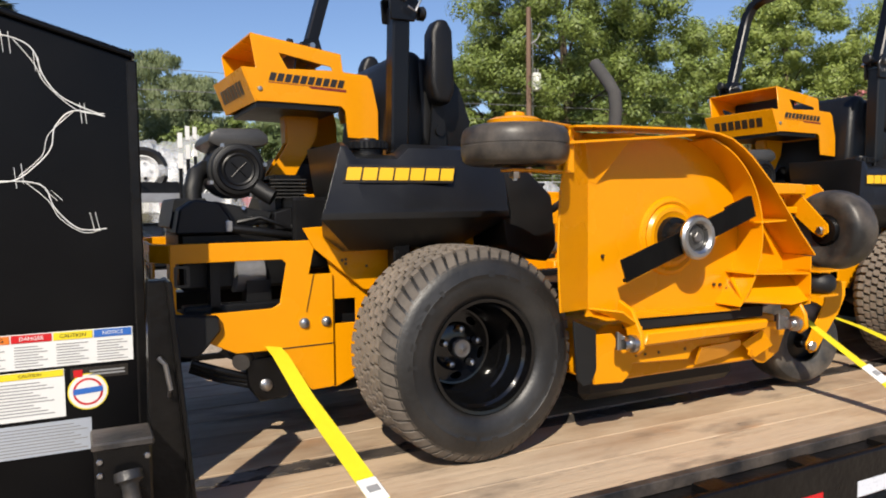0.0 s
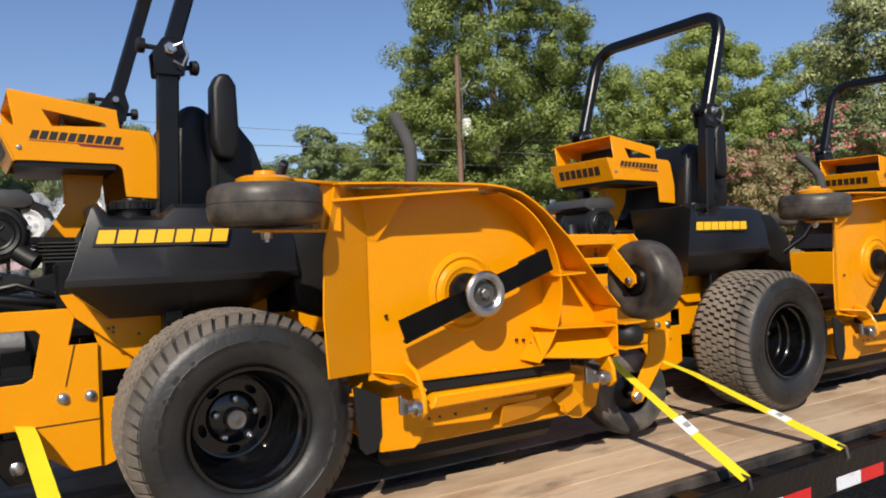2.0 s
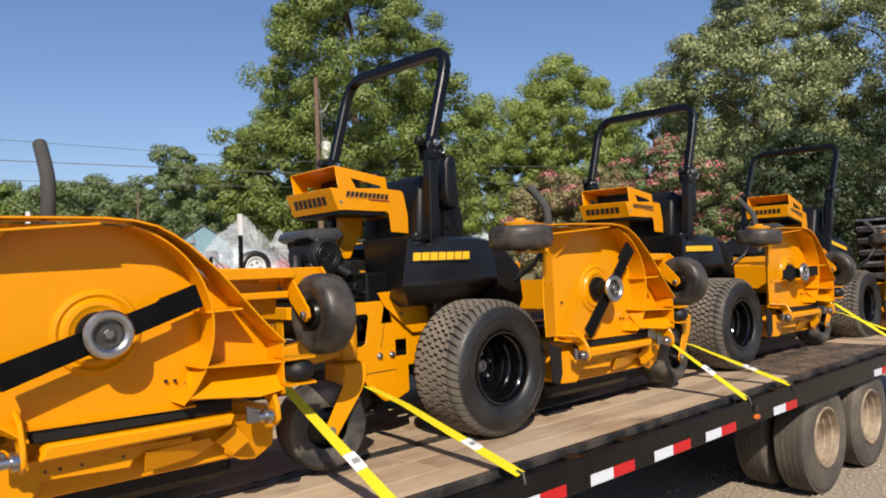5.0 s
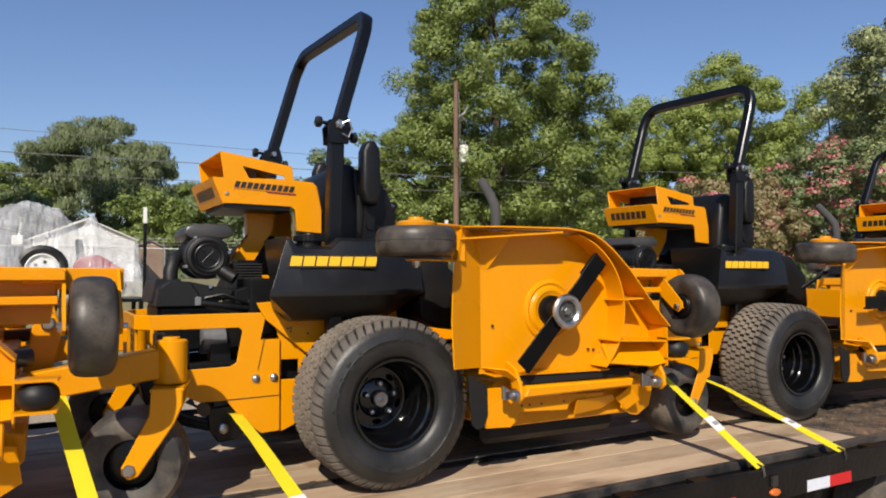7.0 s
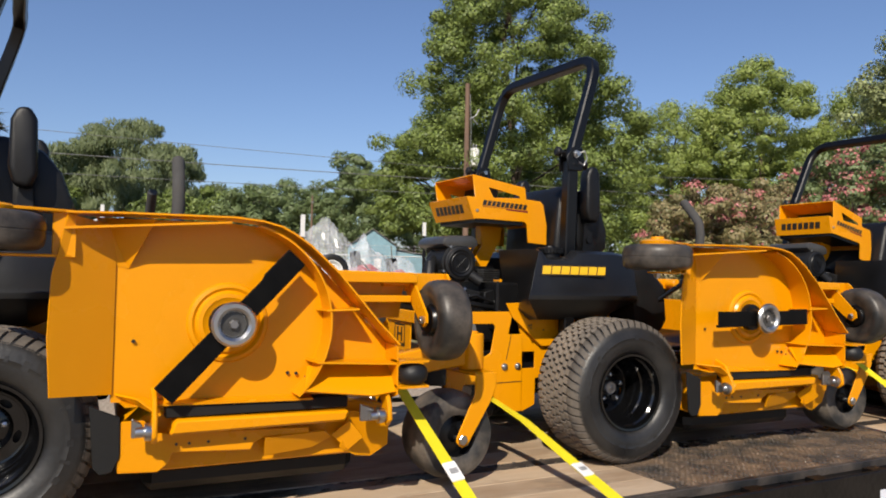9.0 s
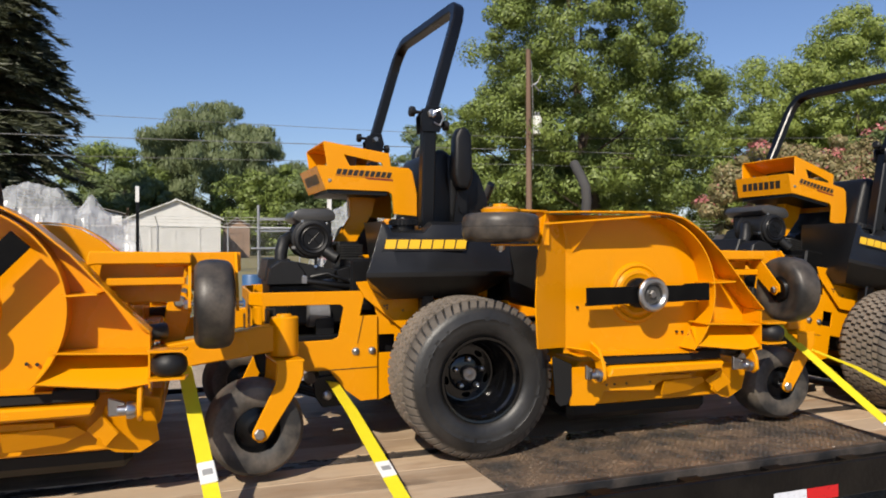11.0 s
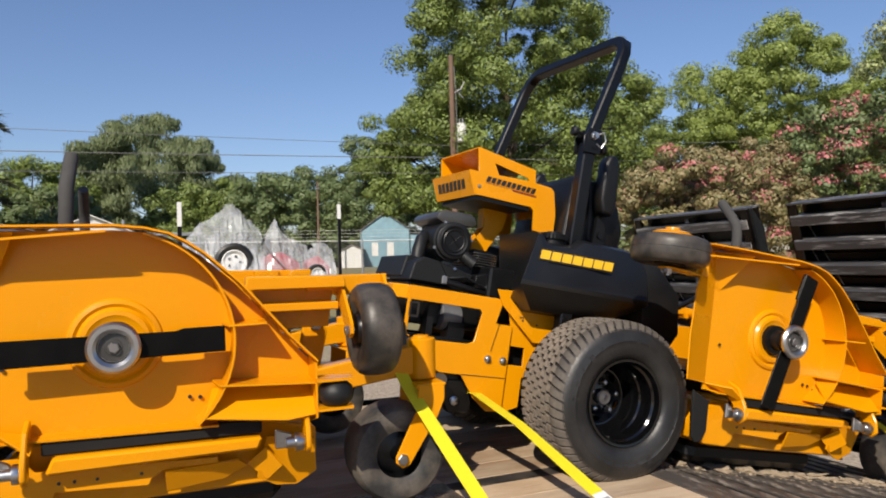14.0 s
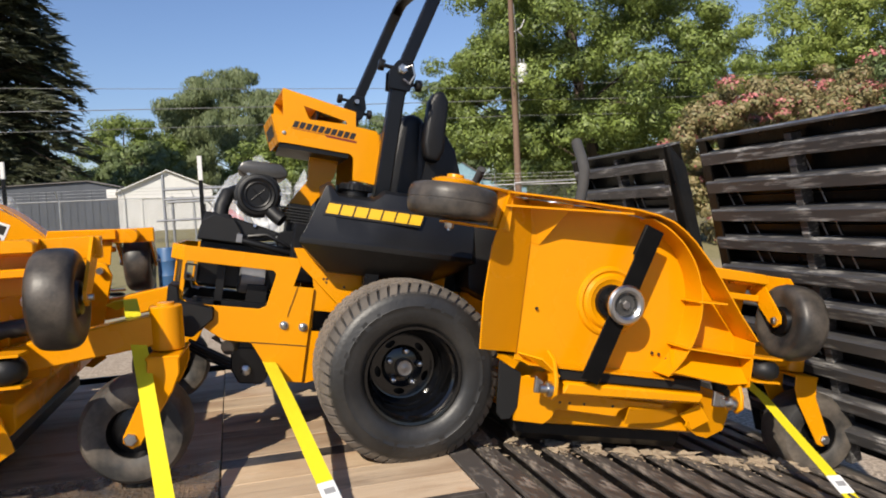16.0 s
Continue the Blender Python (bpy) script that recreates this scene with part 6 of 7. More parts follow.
# hitch and hydraulic motor under the rear
b = B()
prism(b, [(-0.632, 0.285), (-0.51, 0.295), (-0.478, 0.19), (-0.495, 0.152), (-0.585, 0.147), (-0.622, 0.2)], 0.25, 0.32)
hitch = part("hitch_bracket", b, BLACK_PAINT, mower, "black hitch bracket", bevel=0.006)
b = B()
prism(b, [(-0.71, 0.313), (-0.645, 0.366), (-0.56, 0.345), (-0.507, 0.30), (-0.56, 0.262), (-0.64, 0.275)], 0.262, 0.272, holes=[[(-0.655 + 0.024 * math.cos(q * 0.7854), 0.32 + 0.024 * math.sin(q * 0.7854)) for q in range(8)]])
part("hitch_plate", b, BLACK_PAINT, hitch, bevel=0.002)
b = B()
lathe(b, [(0, 0.02), (0.01, 0.02), (0.014, 0.014), (0.016, 0)], (-0.566, 0.25, 0.202), (0, -1, 0), 16)
part("hitch_bolt", b, ZINC, hitch)
b = B()
tube(b, [(-0.645, 0.235, 0.285), (-0.61, 0.30, 0.30), (-0.52, 0.42, 0.31)], 0.028, 18)
part("exhaust_pipe", b, STEEL, hitch)
b = B()
for k in range(3):
    b = B()
    tube(b, [(-0.79, 0.26 + 0.02 * k, 0.295 - 0.015 * k), (-0.70, 0.25 + 0.02 * k, 0.262 - 0.018 * k), (-0.60, 0.27, 0.222 - 0.012 * k)], 0.011, 10)
    part("hydraulic_hose", b, ENGINE_BLACK, hitch)
b = B()
lathe(b, [(0, 0.07), (0.14, 0.075), (0.15, 0.06)], (-0.10, 0.13, 0.31), (0, 1, 0), 24)
part("wheel_motor", b, ENGINE_BLACK, mower)

# air scoop behind the seat
Y0, Y1, SKEW = 0.37, 0.78, -0.02
for y0, y1, dx in ((Y0, Y0 + 0.006, 0.0), (Y1 - 0.006, Y1, SKEW)):
    b = B()
    prism(b, [(x + dx, z) for x, z in [(-0.545, 1.117), (-0.588, 1.226), (-0.545, 1.226), (-0.562, 1.33), (-0.55, 1.335), (-0.253, 1.288), (-0.246, 1.232), (-0.158, 1.226), (-0.148, 1.215), (-0.118, 1.10), (-0.118, 1.0), (-0.232, 1.008), (-0.24, 1.10), (-0.256, 1.114), (-0.50, 1.118)]], y0, y1,
          holes=[[(x + dx, z) for x, z in [(-0.468, 1.279), (-0.29, 1.246), (-0.283, 1.234), (-0.44, 1.229)]]])
    side = part("scoop_side", b, YELLOW, mower, "yellow folded sheet-metal air scoop", bevel=0.0015)
    if y0 == Y0:
        mark_row(10, 0.262, 0.027, MARK_DARK, side, Matrix.Translation((-0.505, Y0 - 0.0005, 1.187)) @ pose(0, 0, 0, 0, 2.5, 0), "dark model mark", 0.001, 0.3)
        b = B()
        prism(b, [(-0.505, 1.183), (-0.235, 1.171), (-0.235, 1.162), (-0.36, 1.168), (-0.37, 1.175), (-0.505, 1.180)], Y0 - 0.001, Y0 - 0.0005)
        part("mark_underline", b, MARK_RED, side)
        b = B()
        lathe(b, [(0, 0.009), (0.004, 0.007), (0.006, 0)], (-0.533, Y0, 1.158), (0, -1, 0), 14)
        part("scoop_bolt", b, ZINC, side)
b = B()
sheet(b, [(-0.545, Y0, 1.117), (-0.588, Y0, 1.226), (-0.588 + SKEW, Y1, 1.226), (-0.545 + SKEW, Y1, 1.117)], 0.006)
lip = part("scoop_lip", b, YELLOW, mower)
lip_x, lip_z = Vector((-SKEW, Y0 - Y1, 0)).normalized(), Vector((-0.043, 0, 0.109)).normalized()
lip_y = lip_z.cross(lip_x)
lip_m = Matrix((lip_x, lip_y, lip_z)).transposed().to_4x4()
lip_m.translation = Vector((-0.545 + SKEW, Y1, 1.117)) + lip_x * 0.045 + lip_z * 0.036 - lip_y * 0.0064
mark_row(7, 0.30, 0.046, MARK_DARK, lip, lip_m, "dark mark on the lip", 0.0012, 0.15)
b = B()
sheet(b, [(-0.56, Y0 + 0.003, 1.333), (-0.253, Y0 + 0.003, 1.287), (-0.253 + SKEW, Y1 - 0.003, 1.287), (-0.56 + SKEW, Y1 - 0.003, 1.333)], 0.005)
part("scoop_roof", b, YELLOW, mower)
b = B()
sheet(b, [(-0.246, Y0 + 0.004, 1.228), (-0.155, Y0 + 0.004, 1.222), (-0.155, Y1 - 0.004, 1.222), (-0.246, Y1 - 0.004, 1.228)], 0.004)
sheet(b, [(-0.585, Y0 + 0.004, 1.224), (-0.42, Y0 + 0.004, 1.20), (-0.42, Y1 - 0.004, 1.20), (-0.585 + SKEW, Y1 - 0.004, 1.224)], 0.004)
sheet(b, [(-0.145, Y0 + 0.004, 1.215), (-0.12, Y0 + 0.004, 1.10), (-0.12, Y1 - 0.004, 1.10), (-0.145, Y1 - 0.004, 1.215)], 0.004)
part("scoop_folds", b, YELLOW, mower)
b = B()
sheet(b, [(-0.545, Y0 + 0.008, 1.119), (-0.26, Y0 + 0.008, 1.115), (-0.26, Y1 - 0.008, 1.115), (-0.545, Y1 - 0.008, 1.119)], -0.02)
sheet(b, [(-0.42, Y0 + 0.02, 1.13), (-0.40, Y0 + 0.02, 1.30), (-0.40, Y1 - 0.02, 1.30), (-0.42, Y1 - 0.02, 1.13)], 0.005)
part("scoop_screen", b, ENGINE_BLACK, mower, "dark screen inside the scoop")
b = B()
for y in (0.56, 0.625):
    prism(b, [(-0.40, 1.115), (-0.275, 1.115), (-0.29, 1.02), (-0.42, 0.80), (-0.50, 0.80), (-0.495, 0.835), (-0.395, 1.0)], y, y + 0.007)
sheet(b, [(-0.395, 0.567, 1.0), (-0.40, 0.567, 1.115), (-0.40, 0.625, 1.115), (-0.395, 0.625, 1.0)], 0.006)
part("scoop_strut", b, YELLOW, mower)
b = B()
box(b, -0.43, -0.24, 0.60, 0.78, 0.78, 0.815)
part("rear_bracket", b, YELLOW, mower, bevel=0.004)

MOWERS = [mower]
for m in (pose(2.56, 0.023, 0.002, -0.4, -0.1, -0.7), pose(5.103, 0.082, 0.004, 0.6, 0.05, -0.85), pose(7.624, 0.082, -0.023, -0.3, 10.7, -0.6)):
    MOWERS.append(copy_thing(mower, m))
for k, machine in enumerate(MOWERS):  # the levers were left at different throws
    for ob in machine.children:
        if ob.name.startswith("steering_lever"):
            near = ob.data.vertices[0].co.y < YC
            back = (0.0, 0.07, 0.06, 0.0)[k] if near else 0.1
            ob.matrix_basis = Matrix.Translation((-back, 0, -0.6 * back)) @ ob.matrix_basis

b = B()
box(b, -0.095, 0.095, -0.0008, 0.0, -0.062, 0.062)
sticker = part("warning_sticker", b, WHITE, MOWERS[2], "white warning sticker with red print")
sticker.matrix_basis = pose(0.816, 1.3265, 0.859, 0, 24, 0)
for x0, x1, z0, z1, mt in ((-0.08, 0.0, -0.04, -0.005, MARK_RED), (0.015, 0.08, -0.045, -0.012, MARK_RED), (-0.06, 0.02, 0.02, 0.035, MARK_DARK), (0.045, 0.085, 0.005, 0.05, MARK_DARK)):
    b = B()
    box(b, x0, x1, -0.0016, -0.0008, z0, z1)
    part("print_bar", b, mt, sticker)



# paper tag wired to the folded far wing's caster arm
b = B()
prism(b, [(1.318, 0.605), (1.37, 0.605), (1.37, 0.66), (1.356, 0.672), (1.332, 0.672), (1.318, 0.66)], 1.249, 1.2505)
tag = part("paper_tag", b, WHITE, MOWERS[2], "white paper tag on a wire")
b = B()
tube(b, [(1.344, 1.25, 0.668), (1.346, 1.255, 0.72), (1.35, 1.275, 0.787)], 0.0015, 6)
part("tag_wire", b, ZINC, tag)
b = B()
box(b, 1.327, 1.361, 1.248, 1.249, 0.632, 0.637)
part("print_bar", b, MARK_DARK, tag)


def blade(parent, angle, s):
    """Black mower blade, bent up at its trailing edges."""
    b = B()
    L, W = 0.305, 0.038
    prism(b, [(-L, -W), (L, -W), (L, W * 0.2), (L, W), (L - 0.12, W), (L - 0.14, W * 0.85), (-L, W)], -0.004, 0.004)
    prism(b, [(L - 0.12, W * 0.7), (L, W * 0.7), (L, W), (L - 0.12, W)], 0.003, 0.016)
    prism(b, [(-L, -W), (-L + 0.12, -W), (-L + 0.12, -W * 0.7), (-L, -W * 0.7)], 0.003, 0.016)
    ob = part("blade", b, BLADE_BLACK, parent, "black painted cutting blade", bevel=0.002)
    ob.matrix_basis = pose(0.715, s(-0.295), 0.655, 0, -angle, 0)


for m, angle, far_angle, turn in zip(MOWERS, (19, 47, 1, 72), (-30, 20, 60, 10), (-14, 4, -3, 172)):
    blade(m, angle, lambda y: y)
    blade(m, far_angle, mirrored)
    caster(m, turn, lambda y: y, -1)
    caster(m, turn * 0.9 + 8, mirrored, 1)


# ---- tie-down straps ----
def strap(pts, width=0.05, tag_at=0.26):
    """A flat webbing strap through pts, with a stitched end and a white cam buckle."""
    t = thing("ratchet_strap", "bright yellow webbing tie-down strap with a white buckle", "strap", group="tie-down straps")
    P = [Vector(p) for p in pts]
    fine = []
    for a, c in zip(P, P[1:]):
        n = max(2, int((c - a).length / 0.12))
        fine += [a + (c - a) * i / n for i in range(n)]
    fine.append(P[-1])
    for i, p in enumerate(fine):
        p.z -= 0.006 * math.sin(math.pi * i / (len(fine) - 1))
    b = B()
    rows = []
    for i, p in enumerate(fine):
        d = (fine[min(i + 1, len(fine) - 1)] - fine[max(i - 1, 0)]).normalized()
        side = Vector((1, 0, 0)) - d * d.x
        side.normalize()
        up = side.cross(d)
        tw = 0.15 * math.sin(i * 0.5)
        side = (side * math.cos(tw) + up * math.sin(tw)).normalized()
        nrm = side.cross(d).normalized()
        rows.append([b.verts.new(p + side * u * width / 2 + nrm * v * 0.0013) for u, v in ((-1, -1), (1, -1), (1, 1), (-1, 1))])
    for p, q in zip(rows, rows[1:]):
        for i in range(4):
            b.faces.new((p[i], p[(i + 1) % 4], q[(i + 1) % 4], q[i]))
    b.faces.new(rows[0][::-1])
    b.faces.new(rows[-1])
    part("webbing", b, STRAP, t)
    a, c = P[-2], P[-1]
    d = (c - a).normalized()
    at = c - d * tag_at
    x = (Vector((1, 0, 0)) - d * d.x).normalized()
    z = x.cross(d)
    if z.z < 0:
        z = -z
    m = Matrix((x, d, z)).transposed().to_4x4()
    m.translation = at
    b = B()
    box(b, -0.027, 0.027, -0.042, 0.042, -0.005, 0.005)
    buckle = part("buckle_tag", b, WHITE, t, "white tag and buckle", bevel=0.003)
    buckle.matrix_basis = m
    b = B()
    box(b, -0.016, 0.016, -0.01, 0.012, 0.005, 0.0065)
    part("tag_print", b, GREYLINE, buckle)
    b = B()
    tube(b, [c + Vector((0, 0.02, 0.01)), c + Vector((0, -0.012, 0.006)), c + Vector((0, -0.02, -0.03)), c + Vector((0, 0.0, -0.05))], 0.006, 8)
    part("flat_hook", b, WORN_STEEL, t)
    return t


def anchor(x):
    return (x, -0.65 + 0.0088 * x, -0.012)


strap([(-0.55, 0.62, 0.33), (-0.548, 0.24, 0.335), (-0.535, 0.17, 0.31), (-0.505, 0.0, 0.212), anchor(-0.432)])
strap([(1.36, 0.16, 0.47), (1.402, 0.0, 0.44), anchor(1.542)])
strap([(2.02, 0.64, 0.24), (2.04, 0.25, 0.262), (2.062, 0.0, 0.205), anchor(2.133)])
strap([(3.92, 0.18, 0.47), (3.95, 0.0, 0.436), anchor(4.059)])
strap([(4.55, 0.7, 0.24), (4.56, 0.3, 0.275), (4.579, 0.0, 0.212), anchor(4.644)])
strap([(6.66, 0.24, 0.575), (6.73, 0.2, 0.605), (6.755, 0.09, 0.535), (6.78, 0.0, 0.43), anchor(6.905)], tag_at=0.11)
strap([(7.18, 0.7, 0.28), (7.20, 0.3, 0.31), (7.243, 0.0, 0.235), anchor(7.354)], tag_at=0.16)
strap([(9.13, 0.12, 0.13), (9.14, -0.1, 0.04), (9.075, -0.61, -0.19)], tag_at=0.07)


# ---- trees and shrubs ----
OVATE = ((0, 0.5), (0.12, 0.85), (0.33, 1.0), (0.55, 0.9), (0.75, 0.66), (0.9, 0.4), (1.0, 0.12))
ROUND = ((0, 0.8), (0.3, 1.0), (0.6, 0.95), (0.8, 0.75), (0.93, 0.45), (1.0, 0.12))
SHRUB = ((0, 0.4), (0.25, 0.75), (0.55, 1.0), (0.8, 0.85), (0.93, 0.5), (1.0, 0.15))


def tree(name, x, y, height, crown_w, crown_from, mat, seed, label, leaf=0.3, clumps=90, per=260, trunk=0.28, category="tree", flowers=None, shape=ROUND, fat=1.0, hang=0.0):
    """A tapered trunk with limbs and a crown of many small leaves in clumps, with gaps and an uneven outline."""
    rng = np.random.default_rng(seed)
    t = thing(name, label, category, pose(x, y, ground_height(x, y)))
    H = height
    base = crown_from * H
    b = B()
    pts = [Vector((0, 0, -0.1))]
    for i in range(1, 7):
        pts.append(Vector((rng.normal(0, 0.012 * H), rng.normal(0, 0.012 * H), H * 0.82 * i / 6)))
    rings = []
    for i, p in enumerate(pts):
        r = trunk * (1 - 0.82 * i / 6)
        rings.append([b.verts.new(p + Vector((math.cos(a), math.sin(a), 0)) * r) for a in [q * math.pi / 4 for q in range(8)]])
    for p, q in zip(rings, rings[1:]):
        for i in range(8):
            b.faces.new((p[i], p[(i + 1) % 8], q[(i + 1) % 8], q[i]))
    hs, ws = [h for h, _ in shape], [w for _, w in shape]
    cs, size = [], []
    ph = rng.random(4) * 6.28
    mean_r = fat * (crown_w * (H - base)) ** 0.5 * 0.5 / clumps ** 0.37
    while len(cs) < clumps:
        h = rng.random()
        if rng.random() > np.interp(h, hs, ws) + 0.1:
            continue
        a = rng.random() * 2 * math.pi
        out = rng.random() ** 0.34
        lump = 1 + 0.13 * math.sin(2 * a + 5 * h + ph[0]) + 0.1 * math.sin(5 * a - 9 * h + ph[1]) + rng.normal(0, 0.05)
        r = max(0.0, crown_w / 2 * np.interp(h, hs, ws) * lump - mean_r * 0.3) * out
        cs.append((r * math.cos(a), r * math.sin(a), base + (H - base) * h * 0.97))
        size.append(mean_r * (0.5 + 0.62 * rng.random()))
    for c in cs[:16]:
        e = Vector(c)
        a = Vector((0, 0, max(base * 0.6, min(c[2] * 0.75, H * 0.7))))
        tube(b, [a, (a + e) / 2 + Vector((0, 0, 0.05 * H)), e], trunk * 0.16, 6)
    part("trunk", b, BARK, t)
    cs, size = np.array(cs), np.array(size)
    corners = 4
    if category == "tree":  # far foliage: twice as many, smaller three-cornered leaves
        corners, per, leaf = 3, int(per * 2.15), leaf * 0.68
    which = np.repeat(np.arange(clumps), per)
    n = len(which)
    d = rng.normal(0, 1, (n, 3))
    d /= np.linalg.norm(d, axis=1)[:, None]
    rad = size[which] * (0.35 + 0.75 * rng.random(n) ** 0.6)
    pos = cs[which] + d * rad[:, None] * np.array([1.15, 1.15, 0.85])
    pos[:, 2] = np.maximum(pos[:, 2], 0.05)
    nrm = d * 1.9 + rng.normal(0, 0.42, (n, 3)) + np.array([0, 0, 0.3])
    nrm /= np.linalg.norm(nrm, axis=1)[:, None]
    u = np.cross(nrm, rng.normal(0, 1, (n, 3)))
    u /= np.linalg.norm(u, axis=1)[:, None]
    if hang:  # long leaves that hang in strands
        u = u * (1 - hang) + np.array([0, 0, -1.0]) * hang + rng.normal(0, 0.12, (n, 3))
        u /= np.linalg.norm(u, axis=1)[:, None]
        nrm = np.cross(u, np.cross(nrm, u))
        nrm /= np.linalg.norm(nrm, axis=1)[:, None]
    w = np.cross(nrm, u)
    if hang:
        u, w = u * 1.5, w * 0.75
    sz = leaf * (0.55 + 0.9 * rng.random(n))[:, None]

    def foliage(keep, nm, mt, lab):
        p, uu, ww, nn, s = pos[keep], u[keep], w[keep], nrm[keep], sz[keep]
        k = len(p)
        tips = [p - uu * s * 0.5, p + ww * s * 0.3 + nn * s * 0.1, p + uu * s * 0.5, p - ww * s * 0.3 + nn * s * 0.1]
        if corners == 3:
            tips = [p - uu * s * 0.5 - ww * s * 0.2, p + ww * s * 0.4, p + uu * s * 0.5 - ww * s * 0.2]
        v = np.stack(tips, 1).reshape(-1, 3)
        me = bpy.data.meshes.new(nm)
        me.vertices.add(corners * k)
        me.vertices.foreach_set("co", v.ravel())
        me.loops.add(corners * k)
        me.loops.foreach_set("vertex_index", np.arange(corners * k, dtype=np.int32))
        me.polygons.add(k)
        me.polygons.foreach_set("loop_start", np.arange(0, corners * k, corners, dtype=np.int32))
        me.update(calc_edges=True)
        me.materials.append(mt)
        ob = new(nm, me)
        ob.parent = t
        return tagged(ob, lab, kind="stuff")
    if flowers is None:
        foliage(np.ones(n, bool), "crown", mat, "")
    else:
        share = rng.random(n) < (0.02 + 0.7 * (rng.random(clumps) < flowers)[which] * (d[:, 2] > 0.0))
        foliage(~share, "crown", mat, "")
        foliage(share, "blossom", LEAF_PINK, "pink blossom")
    return t


tree("broadleaf_tree", 25.6, 34, 22.8, 15.2, 0.06, LEAF_GREEN, 3, "tall full broadleaf tree behind the utility pole", clumps=510, per=223, leaf=0.24, trunk=0.4, shape=OVATE)
tree("broadleaf_tree", 23.4, 38.5, 10.8, 10.5, 0.3, LEAF_GREEN, 4, "green tree beside the tall tree", clumps=187, per=186, leaf=0.24)
tree("broadleaf_tree", 48.6, 19.4, 21.5, 16.2, 0.03, LEAF_PALE, 6, "tall pale green tree at the yard's edge", clumps=476, per=210, leaf=0.26, trunk=0.4, shape=OVATE)
tree("broadleaf_tree", 52, 11, 20, 15, 0.03, LEAF_PALE, 16, "pale green tree at the yard's edge", clumps=340, per=186, leaf=0.27, trunk=0.4)
tree("broadleaf_tree", 66, 50, 24.5, 18, 0.03, LEAF_YELLOW, 5, "bright green tree beyond the yard", clumps=391, per=179, leaf=0.36, trunk=0.4)
tree("broadleaf_tree", 60, 56, 20.5, 16, 0.03, LEAF_YELLOW, 15, "bright green tree in the far tree line", clumps=221, per=161, leaf=0.36, trunk=0.4)
tree("broadleaf_tree", 52, 61, 18, 16, 0.03, LEAF_GREEN, 17, "green tree in the far tree line", clumps=204, per=161, leaf=0.36)
tree("broadleaf_tree", 70, 41, 20.5, 17, 0.03, LEAF_YELLOW, 19, "bright green tree in the far tree line", clumps=204, per=161, leaf=0.36)


def conifer(x, y, height, width, seed, label):
    """A straight trunk with whorls of drooping limbs, each feathered with long needle sprays."""
    rng = np.random.default_rng(seed)
    t = thing("dark_conifer", label, "tree", pose(x, y, ground_height(x, y)))
    b = B()
    cyl(b, (0, 0, -0.1), (0, 0, height * 0.97), 0.5, 10, 0.06)
    tips = []
    for k in range(52):
        h = 0.03 + 0.95 * k / 51
        reach = width / 2 * (1 - h) ** 0.75 + 0.4
        for j in range(13):
            a = rng.random() * 2 * math.pi
            L = reach * (0.6 + 0.5 * rng.random())
            sag = 0.1 + 0.25 * rng.random()
            tips.append((a, L, h * height + rng.normal(0, 0.2), sag))
    for a, L, z, sag in tips[::9]:
        tube(b, [(0, 0, z), (0.5 * L * math.cos(a), 0.5 * L * math.sin(a), z + 0.1 * L), (L * math.cos(a), L * math.sin(a), z - sag * L)], 0.06, 5)
    part("trunk", b, BARK, t)
    T = np.array(tips)
    per = 150
    i = np.repeat(np.arange(len(T)), per)
    n = len(i)
    q = 0.12 + 0.88 * rng.random(n) ** 0.75
    a, L, z, sag = T[i, 0] + rng.normal(0, 0.05, n), T[i, 1], T[i, 2], T[i, 3]
    out = np.stack([np.cos(a), np.sin(a), np.zeros(n)], 1)
    side_ = np.stack([-np.sin(a), np.cos(a), np.zeros(n)], 1)
    pos = out * (q * L)[:, None]
    pos[:, 2] = z + L * (0.3 * q - (0.3 + sag) * q * q)
    u = out * 0.8 + side_ * rng.normal(0, 0.7, (n, 1)) + np.array([0, 0, -0.25]) + rng.normal(0, 0.2, (n, 3))
    u /= np.linalg.norm(u, axis=1)[:, None]
    w = np.cross(u, rng.normal(0, 1, (n, 3)))
    w /= np.linalg.norm(w, axis=1)[:, None]
    s = (0.55 + 0.7 * rng.random(n))[:, None]
    v = np.stack([pos - w * 0.09, pos + u * s, pos + w * 0.09], 1).reshape(-1, 3)
    v[:, 2] = np.maximum(v[:, 2], 0.05)
    me = bpy.data.meshes.new("crown")
    me.vertices.add(3 * n)
    me.vertices.foreach_set("co", v.ravel())
    me.loops.add(3 * n)
    me.loops.foreach_set("vertex_index", np.arange(3 * n, dtype=np.int32))
    me.polygons.add(n)
    me.polygons.foreach_set("loop_start", np.arange(0, 3 * n, 3, dtype=np.int32))
    me.update(calc_edges=True)
    me.materials.append(LEAF_NEEDLE)
    ob = new("crown", me)
    ob.parent = t
    tagged(ob, "dark needle sprays", kind="stuff")
    return t


